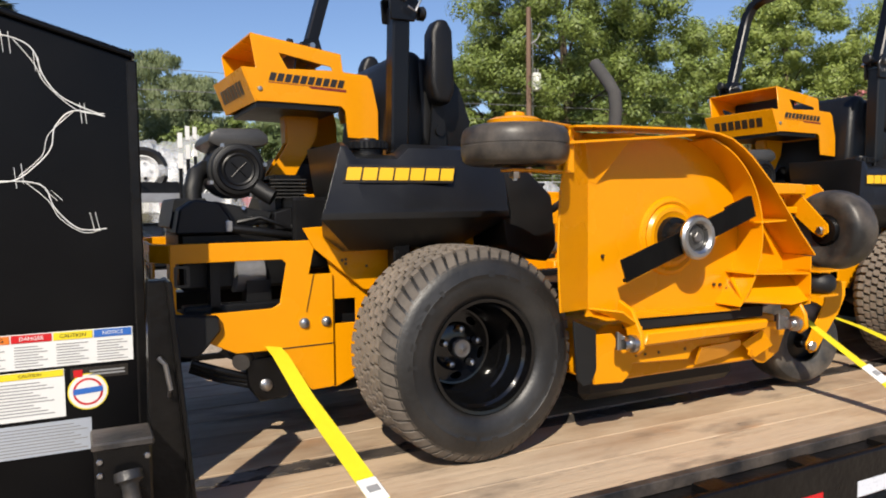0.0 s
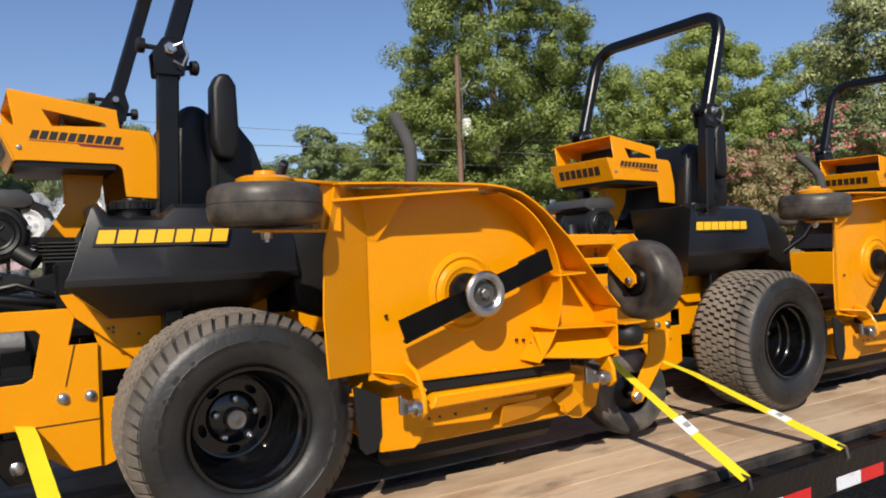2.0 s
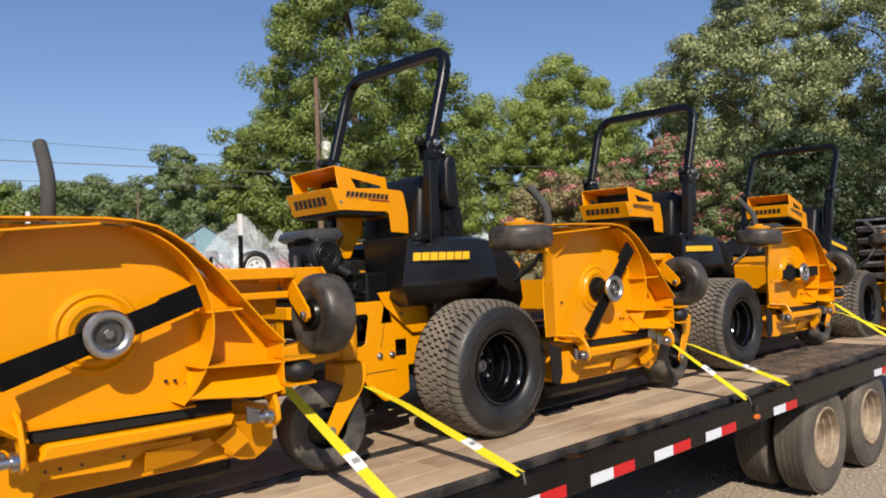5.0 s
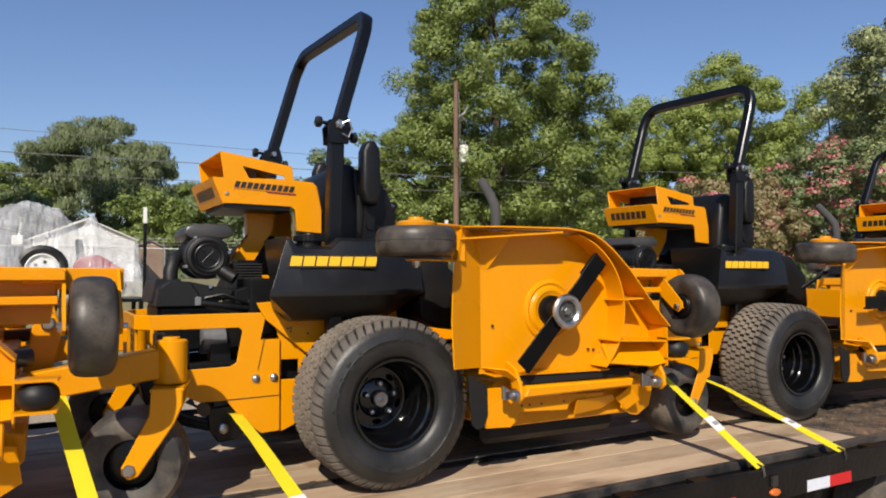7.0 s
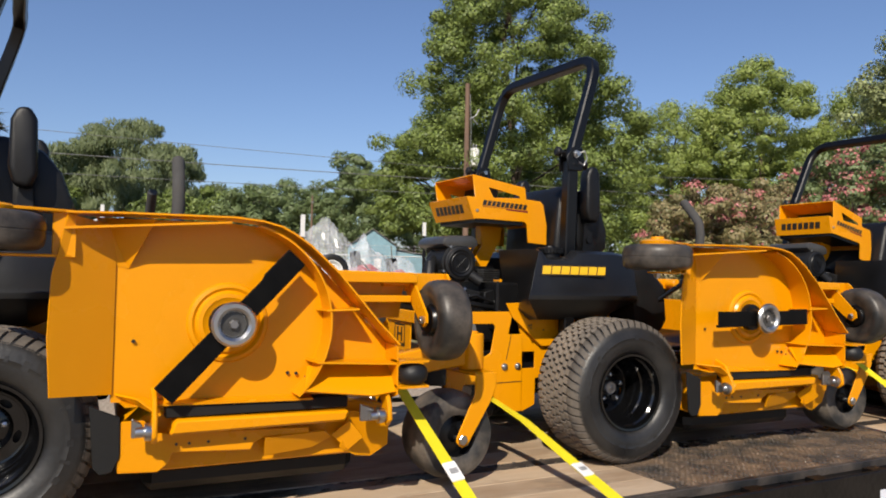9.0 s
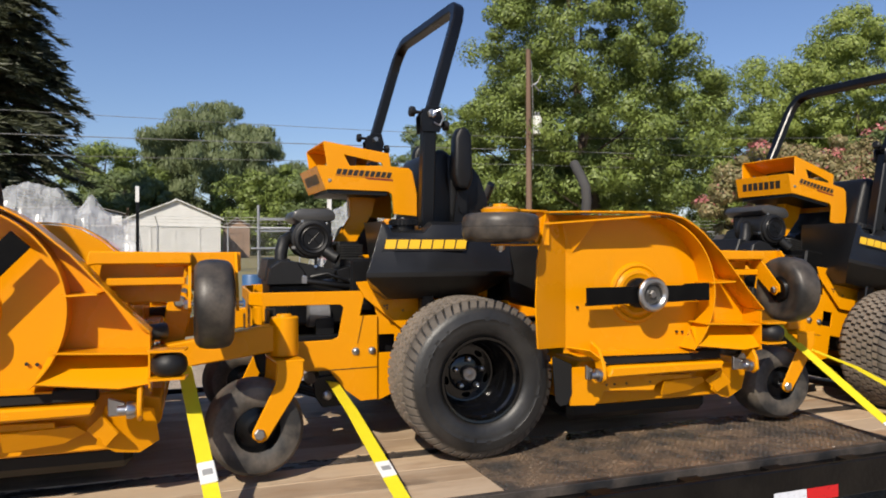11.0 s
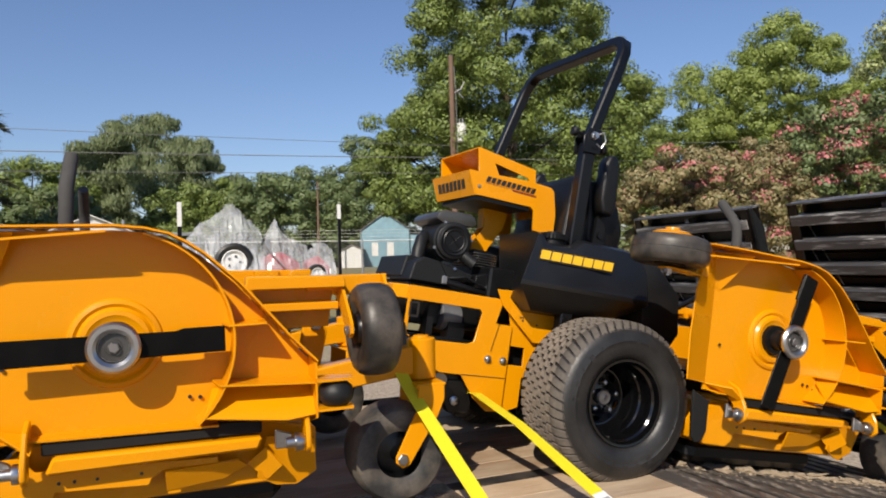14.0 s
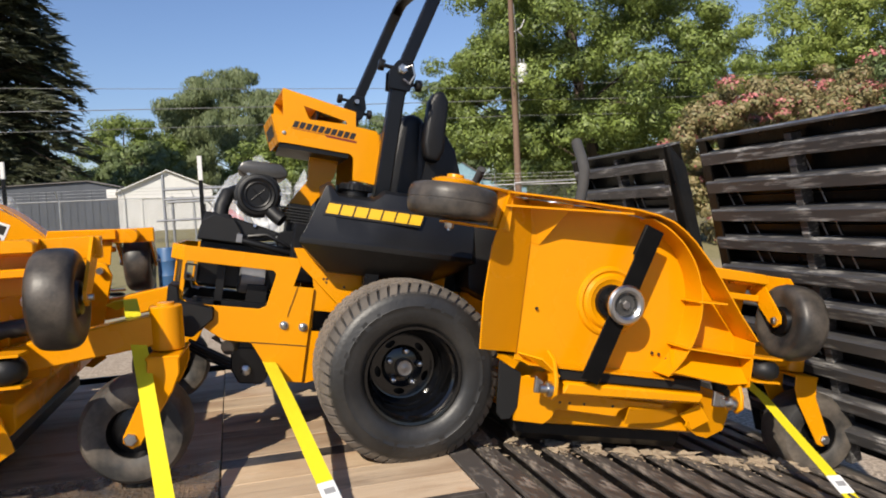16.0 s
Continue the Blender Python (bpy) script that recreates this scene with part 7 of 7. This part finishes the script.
conifer(-10.5, 58, 34, 18.2, 7, "very dark dense conifer beyond the fence")
tree("willow_tree", 7.4, 93, 19.4, 23, 0.03, LEAF_WILLOW, 8, "rounded dense willow behind the white shed", clumps=360, per=200, leaf=0.42, trunk=0.4, fat=1.25, hang=0.7)
tree("broadleaf_tree", 26.5, 66, 13.5, 9, 0.03, LEAF_DULL, 14, "dark green tree in the far tree line", clumps=153, per=161, leaf=0.36)
for i, (x, y, h, wd) in enumerate(((-14, 75, 12, 13), (-5, 86, 13.5, 12), (-2, 78, 9, 10), (18, 72, 10, 15), (13, 76, 10, 14), (24, 82, 12, 16), (32, 92, 12, 14), (44, 68, 13, 13), (46, 64, 14, 12), (76, 32, 17, 14), (62, 2, 15, 15), (-24, 66, 14, 13), (37, 74, 12, 14), (43, 80, 13, 14))):
    tree("hedgerow_tree", x, y, h, wd, 0.0, (LEAF_DULL, LEAF_GREEN, LEAF_DULL)[i % 3], 30 + i, "dense green tree in the far hedgerow", clumps=136, per=140, leaf=0.4, fat=1.15)
tree("crape_myrtle", 28.0, 14.2, 6.6, 6.2, 0.02, LEAF_DULL, 21, "crape myrtle in pink flower", clumps=240, per=220, leaf=0.12, trunk=0.08, flowers=0.55, category="shrub", shape=SHRUB)
tree("crape_myrtle", 24.6, 15.8, 5.2, 5.0, 0.02, LEAF_BROWN, 22, "olive brown crape myrtle past its flower", clumps=187, per=347, leaf=0.1, trunk=0.08, flowers=0.3, category="shrub", shape=SHRUB)
tree("crape_myrtle", 20.6, 14.4, 4.5, 4.6, 0.02, LEAF_BROWN, 23, "olive brown crape myrtle past its flower", clumps=187, per=347, leaf=0.1, trunk=0.08, flowers=0.16, category="shrub", shape=SHRUB)
# two dark shrubs added where the understory lies in deep shade
tree("evergreen_shrub", 31.5, 10.0, 6.6, 8.5, 0.0, LEAF_DARK, 24, "dark shrub mass added for the shade under the pale trees", clumps=150, per=260, leaf=0.14, trunk=0.1, category="shrub", shape=SHRUB)
tree("evergreen_shrub", 36.5, 6.5, 8.2, 11.0, 0.0, LEAF_DARK, 25, "dark shrub mass added for the shade under the pale trees", clumps=150, per=260, leaf=0.15, trunk=0.1, category="shrub", shape=SHRUB)

# ---- utility pole, cables ----
PX, PY = 20.25, 29.95
pz = ground_height(PX, PY)
pole = thing("utility_pole", "weathered wooden utility pole with a white transformer", "utility pole", pose(PX, PY, pz))
b = B()
cyl(b, (0, 0, -0.2), (0, 0, 11.05 - pz), 0.17, 16, 0.12)
part("pole_shaft", b, POLE_WOOD, pole)
b = B()
lathe(b, [(0, 0.2), (0.05, 0.24), (0.85, 0.24), (0.92, 0.2), (0.95, 0.05)], (0.42, -0.1, 6.75 - pz), (0, 0, 1), 24)
tr = part("transformer", b, PAINT_WHITE, pole, "white transformer can")
b = B()
for dx in (-0.08, 0.08):
    lathe(b, [(0, 0.03), (0.06, 0.045), (0.1, 0.03), (0.16, 0.045), (0.24, 0.02)], (0.42 + dx, -0.1, 7.68 - pz), (dx * 0.6, 0, 1), 12)
part("bushings", b, GREY_CASTING, tr)
b = B()
tube(b, [(0.12, 0, 9.2 - pz), (0.45, -0.1, 9.4 - pz), (0.62, -0.15, 9.75 - pz)], 0.035, 8)
tube(b, [(0.3, -0.05, 9.25 - pz), (0.55, -0.15, 8.95 - pz)], 0.03, 8)
part("cutout_switch", b, GREY_CASTING, pole)
b = B()
tube(b, [(0.1, -0.12, 10.5 - pz), (0.16, -0.14, 9 - pz), (0.16, -0.15, 5 - pz)], 0.02, 6)
part("riser_conduit", b, CABLE, pole)
for i, (za, zb, zc, r) in enumerate(((6.0, 6.2, 6.1, 0.019), (5.25, 5.2, 5.4, 0.013), (6.6, 8.0, 8.8, 0.012))):
    b = B()
    pts = []
    for k in range(25):
        s = k / 24
        x = PX - 75 + 75 * s
        pts.append((x, PY + 1.5 * (1 - s) + 0.2, zb + (za - zb) * s - 1.2 * 4 * s * (1 - s) * 0.35))
    for k in range(1, 25):
        s = k / 24
        pts.append((PX + 60 * s, PY - 12 * s + 0.2, za + (zc - za) * s - 1.0 * 4 * s * (1 - s) * 0.35))
    tube(b, pts, r, 6)
    part("overhead_cable", b, CABLE, None, "thin overhead cable strung from the pole", category="cable", group="overhead cables")

small_pole = thing("service_pole", "thin weathered service pole beyond the fence", "utility pole", pose(18.98, 54.2, ground_height(18.98, 54.2)))
b = B()
cyl(b, (0, 0, -0.2), (0.05, 0, 7.0), 0.1, 10, 0.07)
part("pole_shaft", b, POLE_WOOD, small_pole)
b = B()
box(b, -0.02, 0.14, -0.2, 0.2, 6.4, 6.5)
part("bracket", b, GALV, small_pole)

# ---- chain-link fence with barbed wire ----
FENCE_A, FENCE_B = Vector((-16, 38)), Vector((27, 17))
fence = thing("chain_link_fence", "galvanised chain-link fence topped with barbed wire", "fence")
n = 16
run = FENCE_B - FENCE_A
b = B()
for i in range(n + 1):
    p = FENCE_A + run * i / n
    z = ground_height(p.x, p.y)
    c = B()
    cyl(c, (p.x, p.y, z - 0.1), (p.x, p.y, z + 1.85), 0.035, 10)
    tube(c, [(p.x, p.y, z + 1.8), (p.x - 0.1, p.y - 0.2, z + 2.2)], 0.02, 6)
    part("post", c, GALV, fence)
for hgt, r in ((1.8, 0.022), (1.95, 0.006), (2.07, 0.006), (2.19, 0.006)):
    off = 0 if hgt < 1.9 else (hgt - 1.8) * 0.5
    tube(b, [(FENCE_A.x + run.x * i / n - off * 0.5, FENCE_A.y + run.y * i / n - off, ground_height(FENCE_A.x + run.x * i / n, FENCE_A.y + run.y * i / n) + hgt) for i in range(n + 1)], r, 6)
part("rail_and_barbed_wire", b, GALV, fence)
gate = thing("fence_gate", "galvanised chain-link gate frame in the fence", "gate")
for nm, pts in (("gate_frame", [(16.85, 21.9, 0.0), (16.85, 21.9, 1.72), (19.05, 20.83, 1.72), (19.05, 20.83, 0.0)]), ("middle_rail", [(16.85, 21.9, 0.95), (19.05, 20.83, 0.95)]),
                ("leaning_arm", [(19.05, 20.83, 1.7), (18.75, 20.95, 2.25)])):
    b = B()
    tube(b, pts, 0.03, 8)
    part(nm, b, GALV, gate)
wire = []
faces = []
L = run.length
dirn = run.normalized()
side = Vector((-dirn.y, dirn.x))
step = 0.11
for sgn in (-1, 1):
    k = int(L / step)
    for i in range(k):
        a0 = i * step
        a1 = a0 + sgn * 1.8
        if not (0 <= a1 <= L):
            continue
        p0, p1 = FENCE_A + dirn * a0, FENCE_A + dirn * a1
        z0, z1 = ground_height(p0.x, p0.y), ground_height(p1.x, p1.y) + 1.8
        w = 0.005
        q = len(wire)
        wire += [(p0.x - dirn.x * w, p0.y - dirn.y * w, z0), (p0.x + dirn.x * w, p0.y + dirn.y * w, z0), (p1.x + dirn.x * w, p1.y + dirn.y * w, z1), (p1.x - dirn.x * w, p1.y - dirn.y * w, z1),
                 (p0.x, p0.y - 0.006, z0), (p1.x, p1.y - 0.006, z1)]
        faces += [(q, q + 1, q + 2, q + 3), (q, q + 4, q + 5, q + 3), (q + 1, q + 2, q + 5, q + 4)]
me = bpy.data.meshes.new("mesh_wire")
me.from_pydata(wire, [], faces)
me.materials.append(GALV)
ob = new("mesh_wire", me)
ob.parent = fence
tagged(ob, kind="stuff")


# ---- sheds ----
def shed(name, x, y, yaw, w, d, eave, ridge, mat, label, roof):
    t = thing(name, label, "shed", pose(x, y, ground_height(x, y) - 0.1, 0, 0, yaw))
    b = B()
    prism(b, [(-w / 2, 0), (w / 2, 0), (w / 2, eave), (0, ridge), (-w / 2, eave)], 0, d)
    part("wall", b, mat, t)
    for sg in (-1, 1):
        b = B()
        sheet(b, [(0, -0.2, ridge + 0.02), (sg * (w / 2 + 0.2), -0.2, eave - 0.1), (sg * (w / 2 + 0.2), d + 0.2, eave - 0.1), (0, d + 0.2, ridge + 0.02)], 0.06)
        part("roof", b, roof, t)
    b = B()
    prism(b, [(-w * 0.28, 0), (w * 0.28, 0), (w * 0.28, eave * 0.8), (-w * 0.28, eave * 0.8)], -0.03, 0.0, holes=[[(-w * 0.26, 0.05), (-0.02, 0.05), (-0.02, eave * 0.77), (-w * 0.26, eave * 0.77)], [(0.02, 0.05), (w * 0.26, 0.05), (w * 0.26, eave * 0.77), (0.02, eave * 0.77)]])
    part("door_frame", b, mat, t)
    for sg in (-1, 1):
        b = B()
        box(b, sg * w / 2 - 0.06, sg * w / 2 + 0.06, -0.02, 0.06, 0, eave)
        part("corner_board", b, mat, t)
    return t


shed("white_shed", 3.3, 41.0, 8, 4.9, 5, 2.45, 3.45, PAINT_WHITE, "white gabled garden shed behind the fence", PAINT_WHITE)
slate = thing("low_barn", "low dark slate-coloured barn behind the fence", "barn", pose(-2.6, 44.0, ground_height(-2.6, 44.0) - 0.1, 0, 0, 4))
b = B()
prism(b, [(-3.4, 0), (2.9, 0), (2.9, 2.75), (1.3, 3.15), (-3.4, 2.95)], 0, 5)
part("wall", b, SLATE, slate)
b = B()
sheet(b, [(-3.5, -0.15, 2.98), (1.3, -0.15, 3.19), (1.3, 5.1, 3.4), (-3.5, 5.1, 3.2)], 0.05)
sheet(b, [(1.3, -0.15, 3.19), (3.05, -0.15, 2.78), (3.05, 5.1, 2.98), (1.3, 5.1, 3.4)], 0.05)
part("roof", b, ROOF_GREY, slate)
b = B()
box(b, 2.3, 2.85, -0.06, -0.003, 2.15, 2.68)
part("sign_panel", b, PAINT_WHITE, slate, "small white panel on the wall", bevel=0.01)
for k in range(16):
    b = B()
    box(b, -3.35 + k * 0.4, -3.31 + k * 0.4, -0.025, 0.0, 0, 2.7)
    part("batten", b, SLATE, slate)
hut = shed("brown_hut", 6.85, 44.0, -6, 1.5, 2.5, 2.15, 2.6, HUT_BROWN, "small brown wooden hut beside the white shed", ROOF_GREY)
barn = shed("blue_barn", 26.3, 59.5, -20, 4.3, 7, 3.5, 5.0, SHED_BLUE, "pale blue barn with a grey gable roof", ROOF_GREY)
b = B()
prism(b, [(2.2, 0), (6.2, 0), (6.2, 2.5), (2.2, 3.1)], 0.4, 6.5)
part("lean_to", b, SHED_BLUE, barn, "low blue lean-to beside the barn")
b = B()
sheet(b, [(2.2, 0.2, 3.16), (6.4, 0.2, 2.52), (6.4, 6.7, 2.52), (2.2, 6.7, 3.16)], 0.05)
part("lean_to_roof", b, ROOF_GREY, barn)
for x in (-0.9, 0.5):
    b = B()
    box(b, x - 0.3, x + 0.3, -0.05, 0.0, 1.1, 2.3)
    part("window", b, PAINT_WHITE, barn)
shed("small_shed", 22.9, 58.5, -18, 1.9, 3, 1.75, 2.15, PAINT_WHITE, "small pale shed beside the blue barn", ROOF_GREY)


# ---- plastic-wrapped machines on a low rack ----
def wrapped_machine(x, y, z, ridge, wheel, bodies, seed):
    """Red machine under clear sheeting that hangs from the given ridge line of (x, z) peaks."""
    t = thing("wrapped_mower", "red mower shrouded in clear crinkled plastic", "wrapped machine", pose(x, y, z), "wrapped machines behind the trailer")
    rng = np.random.default_rng(seed)
    for x0, x1, h in bodies:
        b = B()
        prism(b, [(x0, 0.3), (x1, 0.25), (x1, h * 0.7), ((x0 + x1) / 2, h), (x0 + 0.1, h * 0.95), (x0, h * 0.8)], -0.3, 0.3)
        part("body", b, RED_PAINT, t, bevel=0.04, segments=2)
        b = B()
        box(b, x0 - 0.05, x1 + 0.08, -0.32, 0.32, 0.18, 0.3)
        prism(b, [(x0 + 0.05, h * 0.9), (x0 + 0.2, h * 0.9), (x0 + 0.14, h * 1.35), (x0 + 0.02, h * 1.35)], -0.2, 0.2)
        part("chassis", b, ENGINE_BLACK, t, bevel=0.02)
    for wx, wz, rr in wheel:
        b = B()
        lathe(b, [(-0.1, rr * 0.62), (-0.12, rr * 0.85), (-0.08, rr), (0.08, rr), (0.12, rr * 0.85), (0.1, rr * 0.62)], (wx, -0.48, wz), (0, 1, 0), 28, closed=True)
        ty = part("tyre", b, RUBBER, t)
        b = B()
        lathe(b, [(0.0, rr * 0.64), (0.1, rr * 0.66), (0.11, rr * 0.6), (0.06, rr * 0.45), (0.07, rr * 0.2), (0.09, 0)], (wx, -0.48, wz), (0, -1, 0), 24)
        part("rim", b, PAINT_WHITE, ty, "white spoked rim")
        for q in range(5):
            a = q * 1.2566
            b = B()
            cyl(b, (wx + 0.3 * rr * math.cos(a), -0.555, wz + 0.3 * rr * math.sin(a)), (wx + 0.3 * rr * math.cos(a), -0.56, wz + 0.3 * rr * math.sin(a)), rr * 0.08, 8)
            part("rim_slot", b, RUBBER, ty)
    xs, zs = [p for p, _ in ridge], [p for _, p in ridge]
    NU, NV = int(26 * (xs[-1] - xs[0])), 22
    gx = np.linspace(xs[0], xs[-1], NU)
    top = np.interp(gx, xs, zs)
    ph = rng.random(6)

    def crease(v):  # sharp folds
        return 2 * abs(v - math.floor(v + 0.5))
    b = B()
    rows = []
    for i in range(NU):
        row = []
        for j in range(NV + 1):
            v = 2 * j / NV - 1
            hang = 1 - abs(v) ** 1.7
            pull = crease(gx[i] * (1.6 - 0.5 * abs(v)) + ph[0] + 0.35 * v) + 0.5 * crease(gx[i] * 3.7 + ph[1] - 0.9 * v) + 0.4 * crease(1.9 * v + 0.8 * gx[i] + ph[2])
            yy = v * 0.74 + 0.09 * (pull - 0.9) * abs(v) * (1 if v > 0 else -1) + rng.normal(0, 0.014)
            zz = top[i] * (0.04 + 0.96 * hang) + rng.normal(0, 0.014) - 0.06 * pull * hang
            row.append(b.verts.new((gx[i] + rng.normal(0, 0.01), yy, max(0.0, zz))))
        rows.append(row)
    for p, q in zip(rows, rows[1:]):
        for i in range(NV):
            b.faces.new((p[i], q[i], q[i + 1], p[i + 1]))
    part("plastic_cover", b, WRAP, t, "clear crinkled plastic cover", sharp=16)
    b = B()
    tube(b, [(xs[0] + 0.05, -0.6, 0.9), (xs[0] + 0.5, -0.78, 0.35), (xs[0] + 0.95, -0.8, 0.06)], 0.016, 6)
    part("tie_cord", b, CABLE, t)
    return t


def rack(x0, x1, y):
    z = 0.32
    t = thing("storage_rack", "black steel rack under the wrapped machines", "rack")
    b = B()
    box(b, x0, x1, y - 0.75, y + 0.7, z - 0.02, z + 0.04)
    part("rack_bed", b, TRAILER_BLACK, t, bevel=0.004)
    k = 4
    for i in range(k):
        x = x0 + 0.1 + (x1 - x0 - 0.2) * i / (k - 1)
        b = B()
        box(b, x - 0.04, x + 0.04, y - 0.72, y - 0.64, ground_height(x, y) - 0.4, z)
        part("leg", b, TRAILER_BLACK, t)
        b = B()
        box(b, x - 0.04, x + 0.04, y + 0.6, y + 0.68, ground_height(x, y) - 0.4, z)
        part("leg", b, TRAILER_BLACK, t)
    for x in (x0 + 0.05, x1 - 0.05):
        b = B()
        box(b, x - 0.03, x + 0.03, y - 0.75, y - 0.69, z, z + (0.9 if x < (x0 + x1) / 2 else 1.8))
        up = part("upright", b, TRAILER_BLACK, t, bevel=0.004)
        if x > (x0 + x1) / 2:
            b = B()
            box(b, x - 0.034, x + 0.034, y - 0.754, y - 0.686, z + 1.5, z + 1.81)
            part("white_sleeve", b, PAINT_WHITE, up, bevel=0.004)
    return t


for x0, x1, y in ((-0.6, 3.1, 13.0), (6.45, 9.8, 13.0)):
    rack(x0, x1, y)
wrapped_machine(1.3, 13.0, 0.36, ((-1.15, 0.3), (-1.05, 1.6), (-0.9, 1.76), (-0.17, 1.92), (0.3, 1.78), (0.62, 1.42), (0.87, 1.71), (1.05, 1.42), (1.35, 1.28), (1.7, 1.18), (1.8, 0.5)), ((0.02, 0.57, 0.44),), ((-0.95, -0.45, 0.7), (0.55, 1.4, 0.85)), 1)
wrapped_machine(7.6, 13.0, 0.36, ((-1.08, 0.3), (-1.0, 0.95), (-0.6, 1.45), (0.04, 1.9), (0.35, 1.6), (0.62, 1.3)), ((0.02, 0.6, 0.39),), ((-0.85, -0.35, 0.75),), 3)
wrapped_machine(8.9, 13.0, 0.36, ((-0.72, 0.6), (-0.6, 1.2), (-0.36, 1.58), (-0.15, 1.18), (0.2, 1.0), (0.58, 1.05), (0.83, 0.95), (0.85, 0.3)), ((0.4, 0.32, 0.2),), ((-0.65, 0.1, 0.8), (0.25, 0.75, 0.7)), 4)
wrapped_machine(-0.6, 13.3, 0.36, ((-0.5, 0.4), (-0.35, 1.3), (0.1, 1.55), (0.3, 1.3), (0.42, 0.4)), (), ((-0.3, 0.3, 0.7),), 5)
pipe_rack = thing("pipe_rack", "tall galvanised pipe rack behind the wrapped machines", "rack")
PX0, PX1, PYR = 5.55, 7.12, 14.71
for x, y, z in ((PX0, PYR, 1.96), (PX1, PYR, 1.82), (PX0 + 0.1, PYR + 0.9, 1.5), (PX1, PYR + 0.9, 1.5)):
    b = B()
    cyl(b, (x, y, ground_height(x, y) - 0.2), (x, y, z), 0.034, 10)
    part("upright", b, GALV, pipe_rack)
for y, z in ((PYR, 1.62), (PYR, 1.4), (PYR, 0.93), (PYR + 0.9, 1.36)):
    b = B()
    cyl(b, (PX0 - (0.18 if z < 1 else 0), y - 0.03, z), (PX1 + 0.05, y - 0.03, z + 0.015), 0.028, 10)
    part("rail", b, GALV, pipe_rack)
post = thing("marker_post", "black steel post with a white painted top", "post")
b = B()
box(b, 6.49, 6.56, 10.85, 10.92, ground_height(6.5, 10.9) - 0.3, 1.6)
shaft = part("post_shaft", b, TRAILER_BLACK, post, bevel=0.004)
b = B()
box(b, 6.487, 6.563, 10.847, 10.923, 1.6, 2.03)
part("white_sleeve", b, PAINT_WHITE, shaft, bevel=0.004)

# ---- red machines stacked three high in a rack, each under its own plastic ----
stack = thing("storage_rack", "white-tipped steel rack stacked with wrapped machines", "rack")
for x, y, z in ((0.02, 7.0, 1.66), (0.2, 7.72, 1.82), (0.44, 8.8, 1.93), (-2.9, 7.9, 1.72)):
    b = B()
    box(b, x - 0.022, x + 0.022, y, y + 0.045, -0.9, z - 0.42)
    up = part("upright", b, TRAILER_BLACK, stack, bevel=0.004)
    b = B()
    for k in range(2):
        box(b, x - 0.026, x + 0.026, y - 0.004, y + 0.049, z - 0.42 + 0.24 * k, z - 0.42 + 0.24 * k + 0.18)
    part("white_sleeve", b, PAINT_WHITE, up, bevel=0.003)
for z in (0.02, 0.93):
    b = B()
    box(b, -3.9, 0.5, 7.1, 9.2, z - 0.05, z)
    shelf = part("shelf", b, TRAILER_BLACK, stack, bevel=0.004)
    b = B()
    box(b, -3.9, 0.5, 7.07, 7.096, z - 0.09, z + 0.02)
    part("shelf_edge", b, GALV, shelf, "galvanised shelf edge", bevel=0.003)
for i, z in enumerate((-0.84, 0.02, 0.93)):
    for k, x in enumerate((-0.62, -2.25)):
        m = wrapped_machine(x, 8.1, z + 0.2, ((-0.78, 0.1), (-0.7, 0.42), (-0.3, 0.6), (0.05, 0.57 if (i + k) % 2 else 0.62), (0.4, 0.55), (0.66, 0.42), (0.78, 0.1)), ((0.26 if i != 1 else -0.3, 0.1, 0.3),), (), 20 + 2 * i + k)
        b = B()
        prism(b, [(-0.7, -0.02), (-0.05, -0.02), (0.0, 0.03), (-0.05, 0.13), (-0.65, 0.13), (-0.72, 0.06)], -0.72, 0.4)
        part("deck", b, RED_PAINT, m, "red painted cutting deck", bevel=0.02)
        b = B()
        box(b, -0.72, 0.72, -0.6, 0.6, -0.19, -0.03)
        part("undercarriage", b, ENGINE_BLACK, m, bevel=0.02)
        b = B()
        box(b, -0.5, 0.5, -0.4, 0.4, 0.0, 0.36)
        part("engine_block", b, ENGINE_BLACK, m, bevel=0.03)

# ---- blue drums and a white post beside the rack ----
for dx, dy in ((0, 0), (0.42, 0.25)):
    b = B()
    lathe(b, [(0, 0.0), (0.0, 0.19), (0.03, 0.2), (0.28, 0.2), (0.3, 0.208), (0.32, 0.2), (0.58, 0.2), (0.6, 0.208), (0.62, 0.2), (0.84, 0.2), (0.87, 0.185), (0.87, 0.0)], (0, 0, 0), (0, 0, 1), 32)
    d = part("plastic_drum", b, BLUE_DRUM, None, "blue plastic drum standing on the ground", category="drum", group="blue drums")
    d.matrix_basis = pose(5.25 + dx, 13.0 + dy, ground_height(5.25 + dx, 13 + dy))


# ---- planks of the trailer bed ----
def plank(x0, x1, y0, y1):
    b = B()
    box(b, x0 + 0.002, x1 - 0.002, y0 + 0.0025, y1 - 0.0025, -0.04, -0.001 - 0.0025 * random.random())
    return part("plank", b, WOOD, trailer, bevel=0.002)


rows = [(-0.5, -0.315), (-0.315, -0.13), (-0.13, 0.05)] + [(0.15 + i * 0.188, 0.15 + (i + 1) * 0.188) for i in range(9)]
for y0, y1 in rows:
    for x0, x1 in ((FRONT + 0.95, 1.6 + random.random() * 0.8), (None, PLATE0)):
        if x0 is None:
            x0 = last
        last = x1
        plank(x0, x1, y0, y1)
    if y0 > 0.1:
        plank(PLATE0, PLATE1 + 0.003, y0, y1)
    plank(PLATE1 + 0.003, TAIL, y0, y1)
